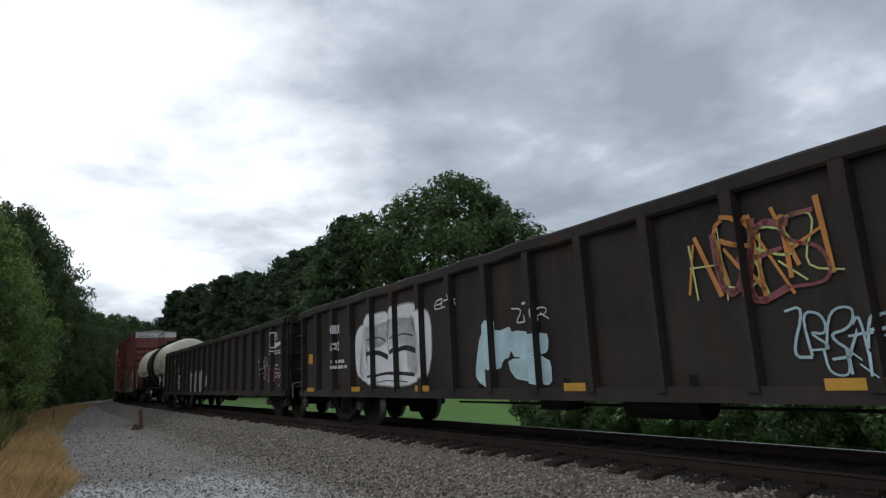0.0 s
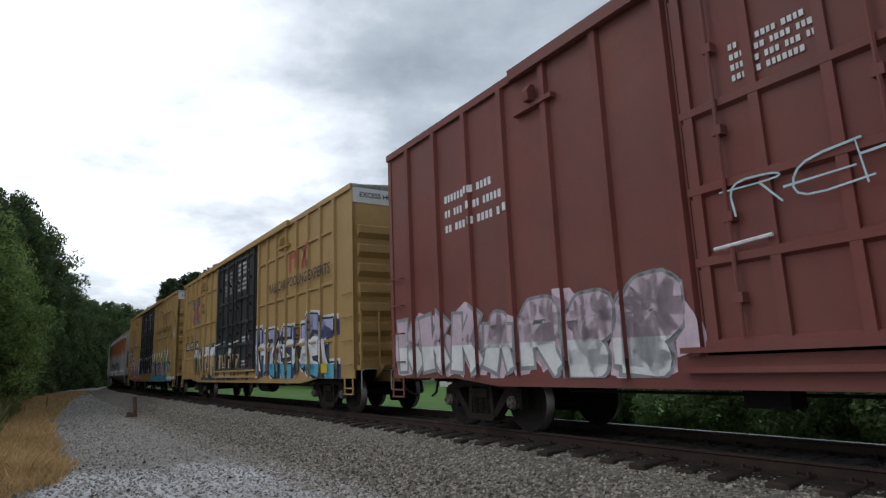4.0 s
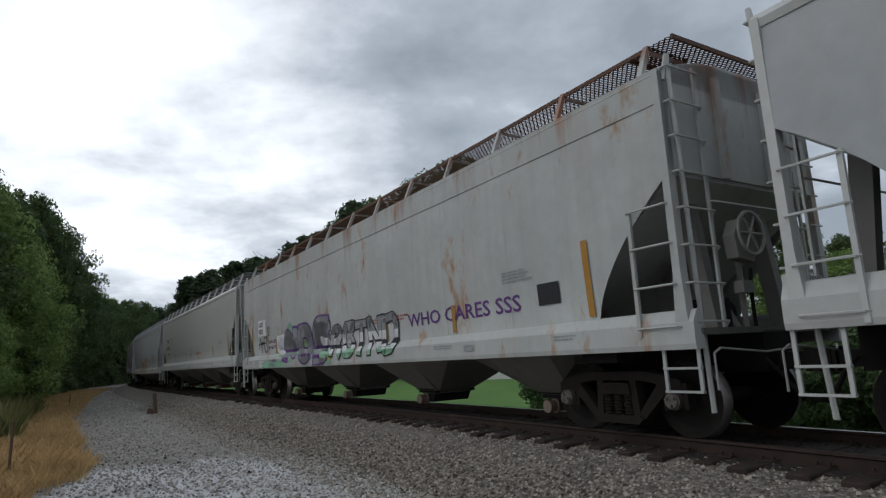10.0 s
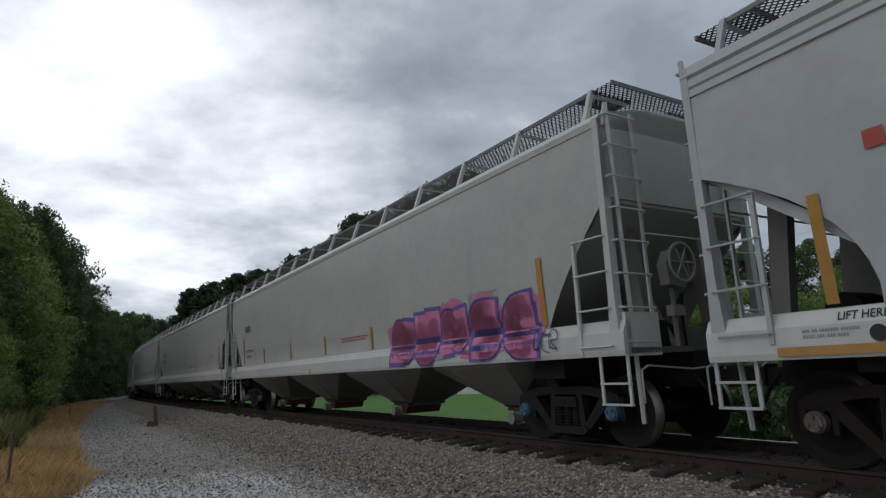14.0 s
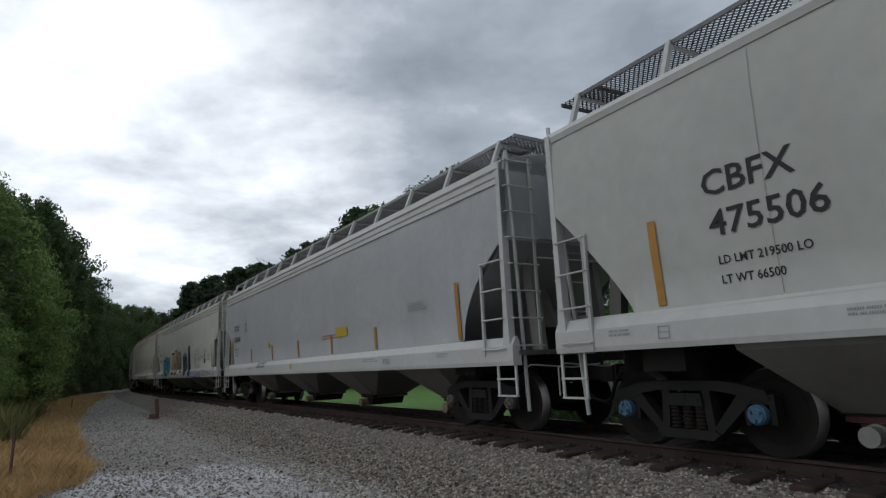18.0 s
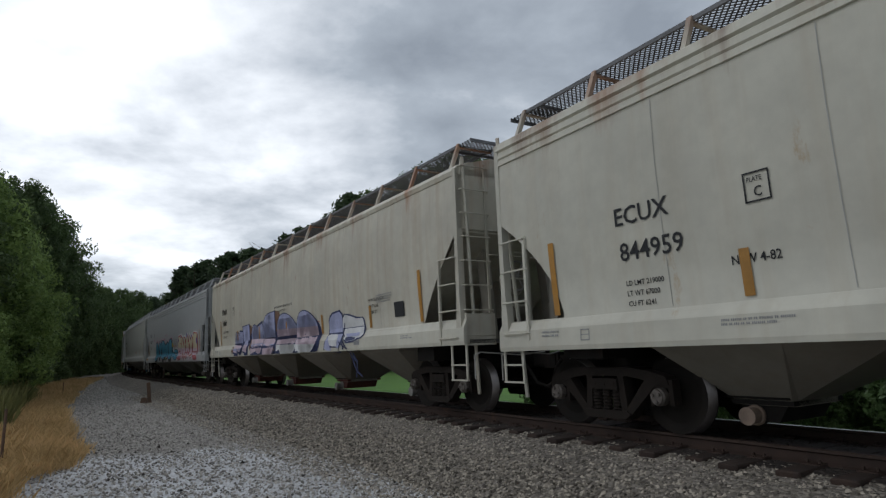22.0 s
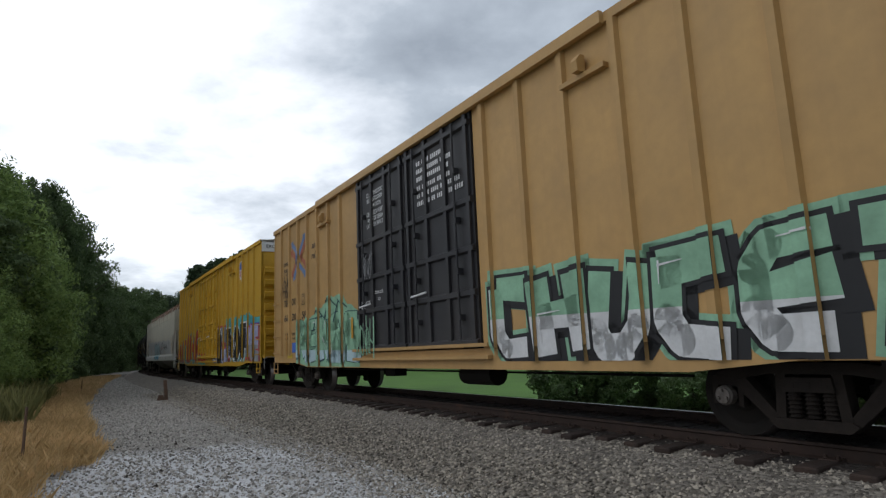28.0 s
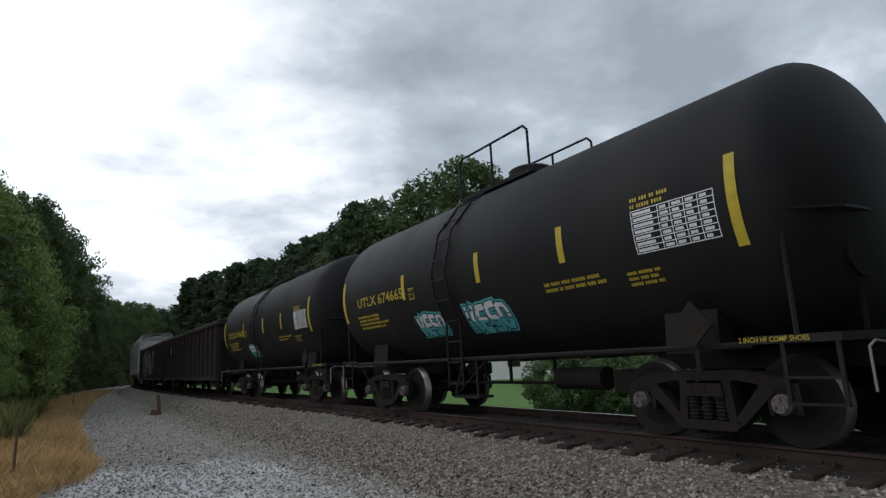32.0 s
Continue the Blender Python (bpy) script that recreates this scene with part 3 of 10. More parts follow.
def stroke_pts(pts, w):
    """Left and right edges of a brush line."""
    quads = []
    for (x0, z0), (x1, z1) in zip(pts, pts[1:]):
        dx, dz = x1 - x0, z1 - z0
        l = math.hypot(dx, dz) + 1e-6
        nx, nz = -dz / l * w / 2, dx / l * w / 2
        ex, ez = dx / l * w * 0.3, dz / l * w * 0.3
        quads.append([(x0 + nx - ex, z0 + nz - ez), (x1 + nx + ex, z1 + nz + ez), (x1 - nx + ex, z1 - nz + ez), (x0 - nx - ex, z0 - nz - ez)])
    return quads


def throw_up(parent, x0, x1, z0, z1, n, fills, line, halo, yf, seed, breaks=(), zb=(), drips=None, inner=True, base=None):
    """A sprayed piece: a row of fat rounded shapes in fills, edged with line, on a halo, with highlights and drips. Shapes only, no letters."""
    rng = random.Random(seed)
    w = (x1 - x0) / n
    layers = {}

    def layer(i, m):
        if (i, m) not in layers:
            layers[(i, m)] = bmesh.new()
        return layers[(i, m)]

    shapes = []
    for i in range(n):
        cx = x0 + (i + 0.5) * w + rng.uniform(-0.08, 0.08) * w
        h = (z1 - z0) * rng.uniform(0.78, 1.0)
        cz = (z0 + z1) / 2 + rng.uniform(-0.08, 0.08) * (z1 - z0)
        sub = []
        lean = rng.uniform(-0.15, 0.3)
        kind = rng.randrange(4)
        if kind == 0:
            sub = [blob(rng, cx - w * 0.25, cz, w * 0.5, h, lean=lean), blob(rng, cx + w * 0.25, cz + h * 0.1, w * 0.55, h * 0.7, lean=lean)]
        elif kind == 1:
            sub = [blob(rng, cx, cz + h * 0.27, w * 1.0, h * 0.46, lean=lean), blob(rng, cx + w * 0.1, cz - h * 0.25, w * 0.95, h * 0.5, lean=lean)]
        elif kind == 2:
            sub = [blob(rng, cx, cz, w * 1.05, h * 0.95, rough=0.2, lean=lean)]
        else:
            sub = [blob(rng, cx - w * 0.1, cz - h * 0.1, w * 0.6, h * 0.8, lean=lean), blob(rng, cx, cz + h * 0.3, w * 1.1, h * 0.36, lean=lean)]
        shapes.append((sub, cx, cz, h))
    e = min(w, z1 - z0) * 0.055
    if base:
        flat_patch(layer(0, base), [(x0 - w * 0.2, z0), (x1 + w * 0.2, z0), (x1 + w * 0.25, z0 + (z1 - z0) * 0.55), (x0 - w * 0.2, z0 + (z1 - z0) * 0.5)])
    for i, (sub, cx, cz, h) in enumerate(shapes):
        for k, pts in enumerate(sub):
            if halo:
                flat_patch(layer(1, halo), grow(pts, e * 2.6))
            lv = 2 + (i % 2) * 2
            flat_patch(layer(lv, line), grow(pts, e))
            fm = fills[(i + k) % len(fills)] if rng.random() < 0.75 else fills[rng.randrange(len(fills))]
            flat_patch(layer(lv + 1, fm), pts)
            if len(fills) > 1:
                xs, zs = [p[0] for p in pts], [p[1] for p in pts]
                f2 = fills[(i + k + 1) % len(fills)]
                flat_patch(layer(6, f2), blob(rng, (min(xs) + max(xs)) / 2, min(zs) + (max(zs) - min(zs)) * 0.3, (max(xs) - min(xs)) * 0.6, (max(zs) - min(zs)) * 0.3, 12))
        if inner:
            for _ in range(3):
                ax, az = cx + rng.uniform(-0.3, 0.3) * w, cz + rng.uniform(-0.3, 0.35) * h
                p = [(ax, az)]
                a = rng.uniform(0, 6.28)
                for _ in range(4):
                    a += rng.uniform(-0.9, 0.9)
                    p.append((p[-1][0] + math.cos(a) * w * 0.14, p[-1][1] + math.sin(a) * w * 0.14))
                for qd in stroke_pts(p, e * 0.8):
                    flat_patch(layer(7, line), qd)
        if halo and rng.random() < 0.6:
            flat_patch(layer(8, "p_white"), blob(rng, cx + rng.uniform(-0.3, 0.3) * w, cz + h * 0.3, w * 0.16, h * 0.09, 8))
    if drips:
        for _ in range(n * 2):
            x = rng.uniform(x0, x1)
            flat_patch(layer(9, drips), [(x, z0 + 0.1), (x + 0.03, z0 + 0.1), (x + 0.02, z0 - rng.uniform(0.05, 0.25)), (x + 0.008, z0 - rng.uniform(0.05, 0.25))])
    root = None
    for i, (lv, m) in enumerate(sorted(layers)):
        bm = layers[(lv, m)]
        drape(bm, yf, 0.008 + lv * 0.0022, breaks, zb)
        me = finish(bm, "graffiti", m)
        ob = part("graffiti", me, None, parent if root is None else root)
        ob["kind"] = "stuff"
        if root is None:
            root = ob
    return root


# strokes over a grid of three by three, numbered as on a keypad
GLYPHS = ("17,73,39", "9713,46", "974631", "17964,53", "71,95,53", "183,46", "7139", "79317", "7913", "79,82", "71539", "1796431", "9713659", "17,39,46", "713,79")


def glyph(rng, x, z, w, h, jitter=0.06, lean=0.15, code=None):
    """The strokes of one made-up sprayed sign inside a box."""
    out = []
    sh = rng.uniform(-lean, lean)
    for st in (code or GLYPHS[rng.randrange(len(GLYPHS))]).split(","):
        p = []
        for d in st:
            d = int(d) - 1
            u, v = (d % 3) / 2, (d // 3) / 2
            p.append((x + w * (u + sh * (v - 0.5) + rng.uniform(-jitter, jitter)), z + h * (v + rng.uniform(-jitter, jitter))))
        out.append(p)
    return out


def rounded(p, k):
    for _ in range(k):
        if len(p) > 2:
            p = [p[0]] + [c for a, b in zip(p, p[1:]) for c in (((a[0] * 3 + b[0]) / 4, (a[1] * 3 + b[1]) / 4), ((a[0] + 3 * b[0]) / 4, (a[1] + 3 * b[1]) / 4))][1:-1] + [p[-1]]
    return p


def ribbon(p, w0, w1, ext=0.2):
    """Patches of a brush line whose width runs from w0 to w1, with full joints and square ends."""
    out = []
    n = len(p) - 1
    for i, ((x0, z0), (x1, z1)) in enumerate(zip(p, p[1:])):
        wa, wb = w0 + (w1 - w0) * i / n, w0 + (w1 - w0) * (i + 1) / n
        dx, dz = x1 - x0, z1 - z0
        l = math.hypot(dx, dz) + 1e-6
        dx, dz = dx / l, dz / l
        ea, eb = (wa * ext if i == 0 else 0.0), (wb * ext if i == n - 1 else 0.0)
        out.append([(x0 - dx * ea - dz * wa / 2, z0 - dz * ea + dx * wa / 2), (x1 + dx * eb - dz * wb / 2, z1 + dz * eb + dx * wb / 2),
                    (x1 + dx * eb + dz * wb / 2, z1 + dz * eb - dx * wb / 2), (x0 - dx * ea + dz * wa / 2, z0 - dz * ea - dx * wa / 2)])
        if i:
            out.append([(x0 + wa / 2 * math.cos(2 * math.pi * j / 10), z0 + wa / 2 * math.sin(2 * math.pi * j / 10)) for j in range(10)])
    return out


def wild_style(parent, x0, x1, z0, z1, n, fills, line, halo, yf, seed, breaks=(), weight=0.36, base=None, shine="p_white", drips=None, shadow=None, round_off=1, cloud=None, edge=0.15, codes=None, lean=0.16):
    """A sprayed piece of interlocking fat strokes banded from top to bottom in fills, edged with line, on a halo, a shadow and a ragged ground. Made-up signs, no letters."""
    rng = random.Random(seed)
    n = len(codes) if codes else n
    w, h = (x1 - x0) / n, z1 - z0
    layers = {}

    def layer(i, m):
        if (i, m) not in layers:
            layers[(i, m)] = bmesh.new()
        return layers[(i, m)]

    if base:
        for i in range(n * 3):
            bx = x0 + (x1 - x0) * (i + 0.5) / (n * 3)
            flat_patch(layer(0, base), blob(rng, bx, z0 + h * rng.uniform(0.3, 0.62), w * rng.uniform(0.5, 0.9), h * rng.uniform(0.45, 0.75), 12, 0.22))
    th = min(w * 0.29, h * 0.28) * weight / 0.36
    e = max(0.022, th * edge)
    for i in range(n):
        gx, gw = x0 + w * i + th * 0.5, w * 0.99 - th
        bot, top = z0 + h * rng.uniform(0.0, 0.07) + th * 0.5, z1 - h * rng.uniform(0.0, 0.10) - th * 0.5
        strokes = glyph(rng, gx, bot, gw, top - bot, 0.05 if codes else 0.07, lean, codes[i] if codes else None)
        lv = 3 + (i % 2) * (2 + len(fills))
        for p in strokes:
            p = rounded(p, round_off)
            wa, wb = th * rng.uniform(0.75, 1.3), th * rng.uniform(0.75, 1.3)
            for qd in ribbon(p, wa + 2 * e, wb + 2 * e, 0.3):
                flat_patch(layer(lv, line), qd)
            if halo:
                for qd in ribbon(p, wa + 4.6 * e, wb + 4.6 * e, 0.38):
                    flat_patch(layer(1, halo), qd)
            if shadow:
                q = [(a + th * 0.38, b - th * 0.22) for a, b in p]
                for qd in ribbon(q, wa + 2 * e, wb + 2 * e, 0.3):
                    flat_patch(layer(2, shadow), qd)
            for k, f in enumerate(fills):
                for qd in ribbon(p, wa, wb):
                    flat_patch(layer(lv + 1 + k, f), qd)
            if cloud:
                for a, b in p:
                    if b > z0 + h * 0.7:
                        flat_patch(layer(0, cloud), blob(rng, a, b + th * 0.5, th * 2.0, th * 1.8, 12, 0.08))
            if shine and rng.random() < 0.6:
                (ax, az), (bx, bz) = p[0], p[1]
                q1 = rng.uniform(0.3, 0.7)
                sx, sz = -th * 0.26, th * 0.12
                for qd in ribbon([(ax + sx, az + sz), (ax + (bx - ax) * q1 + sx, az + (bz - az) * q1 + sz)], max(0.012, th * 0.08), 0.01):
                    flat_patch(layer(14, shine), qd)
    if drips:
        for _ in range(n * 3):
            x = rng.uniform(x0, x1)
            flat_patch(layer(13, drips), [(x, z0 + 0.12), (x + 0.03, z0 + 0.12), (x + 0.02, z0 - rng.uniform(0.02, 0.15)), (x + 0.008, z0 - rng.uniform(0.02, 0.15))])
    nf = len(fills)
    root = None
    for lv, m in sorted(layers):
        bm = layers[(lv, m)]
        for first in (4, 6 + nf):
            if first < lv < first + nf:
                # each further colour fills only the part below the one before
                cutz = z0 + h * (1 - (lv - first) / nf * 1.12)
                bmesh.ops.bisect_plane(bm, geom=list(bm.verts) + list(bm.edges) + list(bm.faces), plane_co=((x0 + x1) / 2, 0, cutz), plane_no=(0.02, 0, 1), clear_outer=True)
        # nothing is sprayed past the lower edge of the side
        floor = (1.07 if abs(yf(x0, 1.1)) > 1.5 else 1.2) if abs(yf(x0, 1.3)) > 1.555 else max(z0, 0.8) - (0.04 if lv == 13 else 0.0)
        bmesh.ops.bisect_plane(bm, geom=list(bm.verts) + list(bm.edges) + list(bm.faces), plane_co=(0, 0, floor), plane_no=(0, 0, 1), clear_inner=True)
        if not bm.faces:
            continue
        drape(bm, yf, 0.007 + lv * 0.0017, breaks)
        ob = part("graffiti", finish(bm, "graffiti", m), None, parent if root is None else root)
        ob["kind"] = "stuff"
        if root is None:
            root = ob
    return root


def tag(parent, x0, x1, z0, z1, material, yf, seed, n=5, w=0.035, breaks=(), zb=()):
    """A quick sprayed scrawl of looping strokes. Made-up signs, no letters."""
    rng = random.Random(seed)
    bm = bmesh.new()
    cw = (x1 - x0) / n
    h = z1 - z0
    for i in range(n):
        for p in glyph(rng, x0 + i * cw + cw * 0.06, z0 + h * rng.uniform(0.0, 0.15), cw * rng.uniform(0.8, 1.15), h * rng.uniform(0.65, 0.95), 0.16, 0.35):
            for qd in ribbon(rounded(p, 2), w * rng.uniform(0.6, 1.0), w * rng.uniform(0.4, 1.1), 0.5):
                flat_patch(bm, qd)
    drape(bm, yf, 0.026, breaks, zb)
    return tagged(part("graffiti", finish(bm, "graffiti", material), None, parent), kind="stuff")


def plate(parent, x0, x1, z0, z1, material, yf, name="reflector", off=0.014):
    """A small flat patch or strip that follows the side."""
    bm = bmesh.new()
    n = max(1, int((z1 - z0) / 0.12))
    cols = []
    for i in range(n + 1):
        z = z0 + (z1 - z0) * i / n
        cols.append([bm.verts.new((x, yf(x, z) - off, z)) for x in (x0, x1)])
    for a, b in zip(cols, cols[1:]):
        bm.faces.new((a[0], a[1], b[1], b[0]))
    return part(name, finish(bm, name, material), None, parent)


# ---- rolling gear, shared by all cars ----
WHEEL_R = 0.457
AXLE = 1.78


def wheelset_bm(bm):
    for sgn in (-1, 1):
        prof = [(-0.060, 0.10), (-0.065, 0.14), (-0.03, 0.2), (-0.02, 0.33), (-0.062, 0.385), (-0.066, 0.452),
                (0.055, 0.462), (0.066, 0.486), (0.085, 0.484), (0.086, 0.40), (0.045, 0.36), (0.03, 0.2), (0.05, 0.15), (0.05, 0.1)]
        lathe(bm, [(-sgn * l, r) for l, r in prof], "y", (0, sgn * 0.755, 0), 40, caps=True)
    lathe(bm, [(-1.05, 0.075), (-0.75, 0.085), (0.75, 0.085), (1.05, 0.075)], "y", (0, 0, 0), 12)


def cap_bm(bm):
    for sgn in (-1,):
        lathe(bm, [(sgn * 1.05, 0.105), (sgn * 1.13, 0.105), (sgn * 1.145, 0.09), (sgn * 1.16, 0.085)], "y", (0, 0, 0), 16)
        for k in range(3):
            a = 2 * math.pi * k / 3
            rod(bm, (0.055 * math.cos(a), sgn * 1.155, 0.055 * math.sin(a)), (0.055 * math.cos(a), sgn * 1.185, 0.055 * math.sin(a)), 0.02, 6)


def side_frame_bm(bm):
    """A cast side frame: top chord, sloping tension members, pedestals, window, spring seat."""
    top = [(-1.02, 0.60), (-0.98, 0.70), (-0.72, 0.76), (-0.45, 0.80), (0.45, 0.80), (0.72, 0.76), (0.98, 0.70), (1.02, 0.60),
           (0.80, 0.60), (0.60, 0.66), (0.40, 0.69), (-0.40, 0.69), (-0.60, 0.66), (-0.80, 0.60)]
    prism(bm, top, -0.085, 0.085)
    for s in (-1, 1):
        prism(bm, [(s * 0.78, 0.66), (s * 1.06, 0.66), (s * 1.07, 0.36), (s * 1.0, 0.36), (s * 1.0, 0.56), (s * 0.78, 0.56)], -0.07, 0.07)
        prism(bm, [(s * 0.70, 0.70), (s * 0.83, 0.60), (s * 0.40, 0.20), (s * 0.30, 0.24)], -0.075, 0.075)
        prism(bm, [(s * 0.22, 0.70), (s * 0.32, 0.70), (s * 0.36, 0.26), (s * 0.26, 0.26)], -0.08, 0.08)
        prism(bm, [(s * 0.70, 0.60), (s * 0.77, 0.60), (s * 0.77, 0.34), (s * 0.72, 0.34)], -0.06, 0.06)
    prism(bm, [(-0.42, 0.22), (-0.34, 0.155), (0.34, 0.155), (0.42, 0.22), (0.36, 0.26), (-0.36, 0.26)], -0.11, 0.11)
    prism(bm, [(-0.25, 0.52), (0.25, 0.52), (0.23, 0.66), (-0.23, 0.66)], -0.12, 0.10)
    for x in (-0.16, 0.0, 0.16):
        box(bm, x - 0.035, x + 0.035, -0.125, -0.12, 0.56, 0.62)


def spring_bm(bm):
    prof = [(0.25, 0.05)]
    for k in range(6):
        z = 0.265 + k * 0.042
        prof += [(z, 0.055), (z + 0.012, 0.075), (z + 0.026, 0.055)]
    lathe(bm, prof + [(0.53, 0.05)], "z", (0, -0.045, 0), 10)


def bolster_bm(bm):
    prism(bm, [(-0.95, 0.50), (0.95, 0.50), (1.0, 0.64), (0.5, 0.78), (-0.5, 0.78), (-1.0, 0.64)], -0.2, 0.2, "x")
    lathe(bm, [(0.78, 0.2), (0.9, 0.2)], "z", (0, 0, 0), 14)
    for s in (-1, 1):
        for y in (-0.755, 0.755):
            prism(bm, [(s * 0.40, 0.32), (s * 0.46, 0.32), (s * 0.47, 0.58), (s * 0.41, 0.58)], y - 0.06, y + 0.06)
        rod(bm, (s * 0.38, -0.8, 0.40), (s * 0.38, 0.8, 0.40), 0.04, 6)


RIG = {}


def rolling_meshes():
    RIG["wheelset"] = finish(made(wheelset_bm), "wheelset", "wheel", True)
    RIG["wheelset"].materials.append(M["tread"])
    for p in RIG["wheelset"].polygons:
        c = p.center
        r = math.hypot(c.x, c.z)
        p.material_index = 1 if 0.44 < r < 0.475 and abs(abs(c.y) - 0.755) < 0.075 else 0
        p.use_smooth = 0.0 < abs(p.normal.y) < 0.95
    for k, m in (("cap_blue", "cap_blue"), ("cap_grey", "cap_grey")):
        RIG[k] = finish(made(cap_bm), "bearing_cap", m)
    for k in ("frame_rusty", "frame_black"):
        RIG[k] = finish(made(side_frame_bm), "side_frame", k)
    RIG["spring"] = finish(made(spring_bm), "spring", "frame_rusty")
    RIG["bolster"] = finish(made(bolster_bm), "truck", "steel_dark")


WHEELS = []


def truck(car, x, frame_kind="frame_rusty", cap="cap_grey"):
    t = part("truck", RIG["bolster"], None, car, "cast steel four-wheel truck")
    t.location = (x, 0, 0)
    for y in (-1.0, 1.0):
        f = part("side_frame", RIG[frame_kind], None, t)
        f.matrix_basis = pose(0, y, 0, 0, 0, 0 if y < 0 else 180)
        for dx in (-0.17, 0.0, 0.17):
            s = part("spring", RIG["spring"], None, t)
            s.matrix_basis = pose(dx, y, 0, 0, 0, 0 if y < 0 else 180)
    for dx in (-AXLE / 2, AXLE / 2):
        w = part("wheelset", RIG["wheelset"], None, t)
        w.location = (dx, 0, WHEEL_R)
        c = part("bearing_cap", RIG[cap], None, t)
        c.location = (dx, 0, WHEEL_R)
        far = part("bearing_cap", RIG[cap], None, t)
        far.matrix_basis = pose(dx, 0, WHEEL_R, 0, 0, 180)
        WHEELS.append((car, x + dx, dx, w, c))
    return t


def coupler(car, x, sgn, material="steel_dark"):
    bm = bmesh.new()
    box(bm, min(x, x + sgn * 0.35), max(x, x + sgn * 0.35), -0.09, 0.09, 0.78, 0.96)
    prism(bm, [(x + sgn * 0.33, -0.14), (x + sgn * 0.62, -0.16), (x + sgn * 0.66, 0.02), (x + sgn * 0.5, 0.06), (x + sgn * 0.55, 0.17), (x + sgn * 0.33, 0.14)], 0.74, 1.0, "z")
    part("coupler", bm, material, car)
    bm = bmesh.new()
    y = -0.35
    bent(bm, [(x, y, 0.9), (x + sgn * 0.15, y, 0.75), (x + sgn * 0.32, y + 0.05, 0.5), (x + sgn * 0.6, y + 0.12, 0.42)], 0.028)
    part("brake_hose", bm, "steel_dark", car)


def uncoupling_lever(car, x, sgn, y1, material):
    bm = bmesh.new()
    xx = x + sgn * 0.12
    bent(bm, [(xx, -y1, 0.62), (xx, -y1, 1.0), (xx, -y1 + 0.12, 1.05), (xx, -0.5, 0.98), (xx + sgn * 0.2, -0.1, 1.02)], 0.012)
    part("uncoupling_lever", bm, "pipe_grey", car)


def ladder(car, x0, x1, y, z0, z1, n, material, name="ladder", stiles=True, out=0.06):
    """A ladder on a side: rungs between stiles, standing off the face."""
    if not stiles:
        bm = bmesh.new()
        bent(bm, [(x0, y + 0.02, 0), (x0, y - out, 0), (x1, y - out, 0), (x1, y + 0.02, 0)], 0.014, 5)
        me = finish(bm, "grab_iron", material)
        for i in range(n):
            part("grab_iron", me, None, car).location = (0, 0, z0 + (z1 - z0) * i / max(1, n - 1))
        return None
    bm = bmesh.new()
    if stiles:
        for x in (x0, x1):
            box(bm, x - 0.022, x + 0.022, y - out - 0.01, y - out + 0.025, z0, z1)
    for i in range(n):
        z = z0 + (z1 - z0) * (i + 0.5) / n if stiles else z0 + (z1 - z0) * i / max(1, n - 1)
        bent(bm, [(x0, y + 0.02, z), (x0, y - out, z), (x1, y - out, z), (x1, y + 0.02, z)], 0.012, 5)
    return part(name, bm, material, car)


def end_ladder(car, x, sgn, y0, y1, z0, z1, n, material):
    bm = bmesh.new()
    xx = x + sgn * 0.06
    for y in (y0, y1):
        box(bm, xx - 0.015, xx + 0.02, y - 0.022, y + 0.022, z0, z1)
    for i in range(n):
        z = z0 + (z1 - z0) * (i + 0.5) / n
        rod(bm, (xx, y0, z), (xx, y1, z), 0.012, 5)
    return part("end_ladder", bm, material, car)


def stirrup(car, x0, x1, y, z0, z1, material):
    """A sill step hanging under the corner."""
    bm = bmesh.new()
    for x in (x0, x1):
        box(bm, x - 0.02, x + 0.02, y - 0.012, y + 0.012, z0, z1)
    for z in (z0, (z0 + z1) / 2 - 0.05):
        box(bm, x0 - 0.02, x1 + 0.02, y - 0.025, y + 0.025, z - 0.012, z + 0.012)
    return part("sill_step", bm, material, car)


# ---- the cars; x points the way they go, the near side is -y ----
SILL = {False: (1.18, 1.46, 1.62), True: (1.05, 1.34, 1.48)}
SIDE_LINE = {deep: ((zb - 0.03, zb - 0.01, zb + 0.02, zc, zt - 0.02, zt, 2.3, 3.1, 3.8, 4.3), (1.40, 1.40, 1.57, 1.562, 1.50, 1.485, 1.535, 1.56, 1.545, 1.50)) for deep, (zb, zc, zt) in SILL.items()}


def hopper_side(z, deep=False):
    """Half width of a covered hopper at height z; the cars with deep eaves have a lower sill."""
    return float(np.interp(z, *SIDE_LINE[deep]))


def hopper_y(x, z):
    return -hopper_side(z)


def deep_y(x, z):
    return -hopper_side(z, True)


SIDE_OF = {False: hopper_y, True: deep_y}


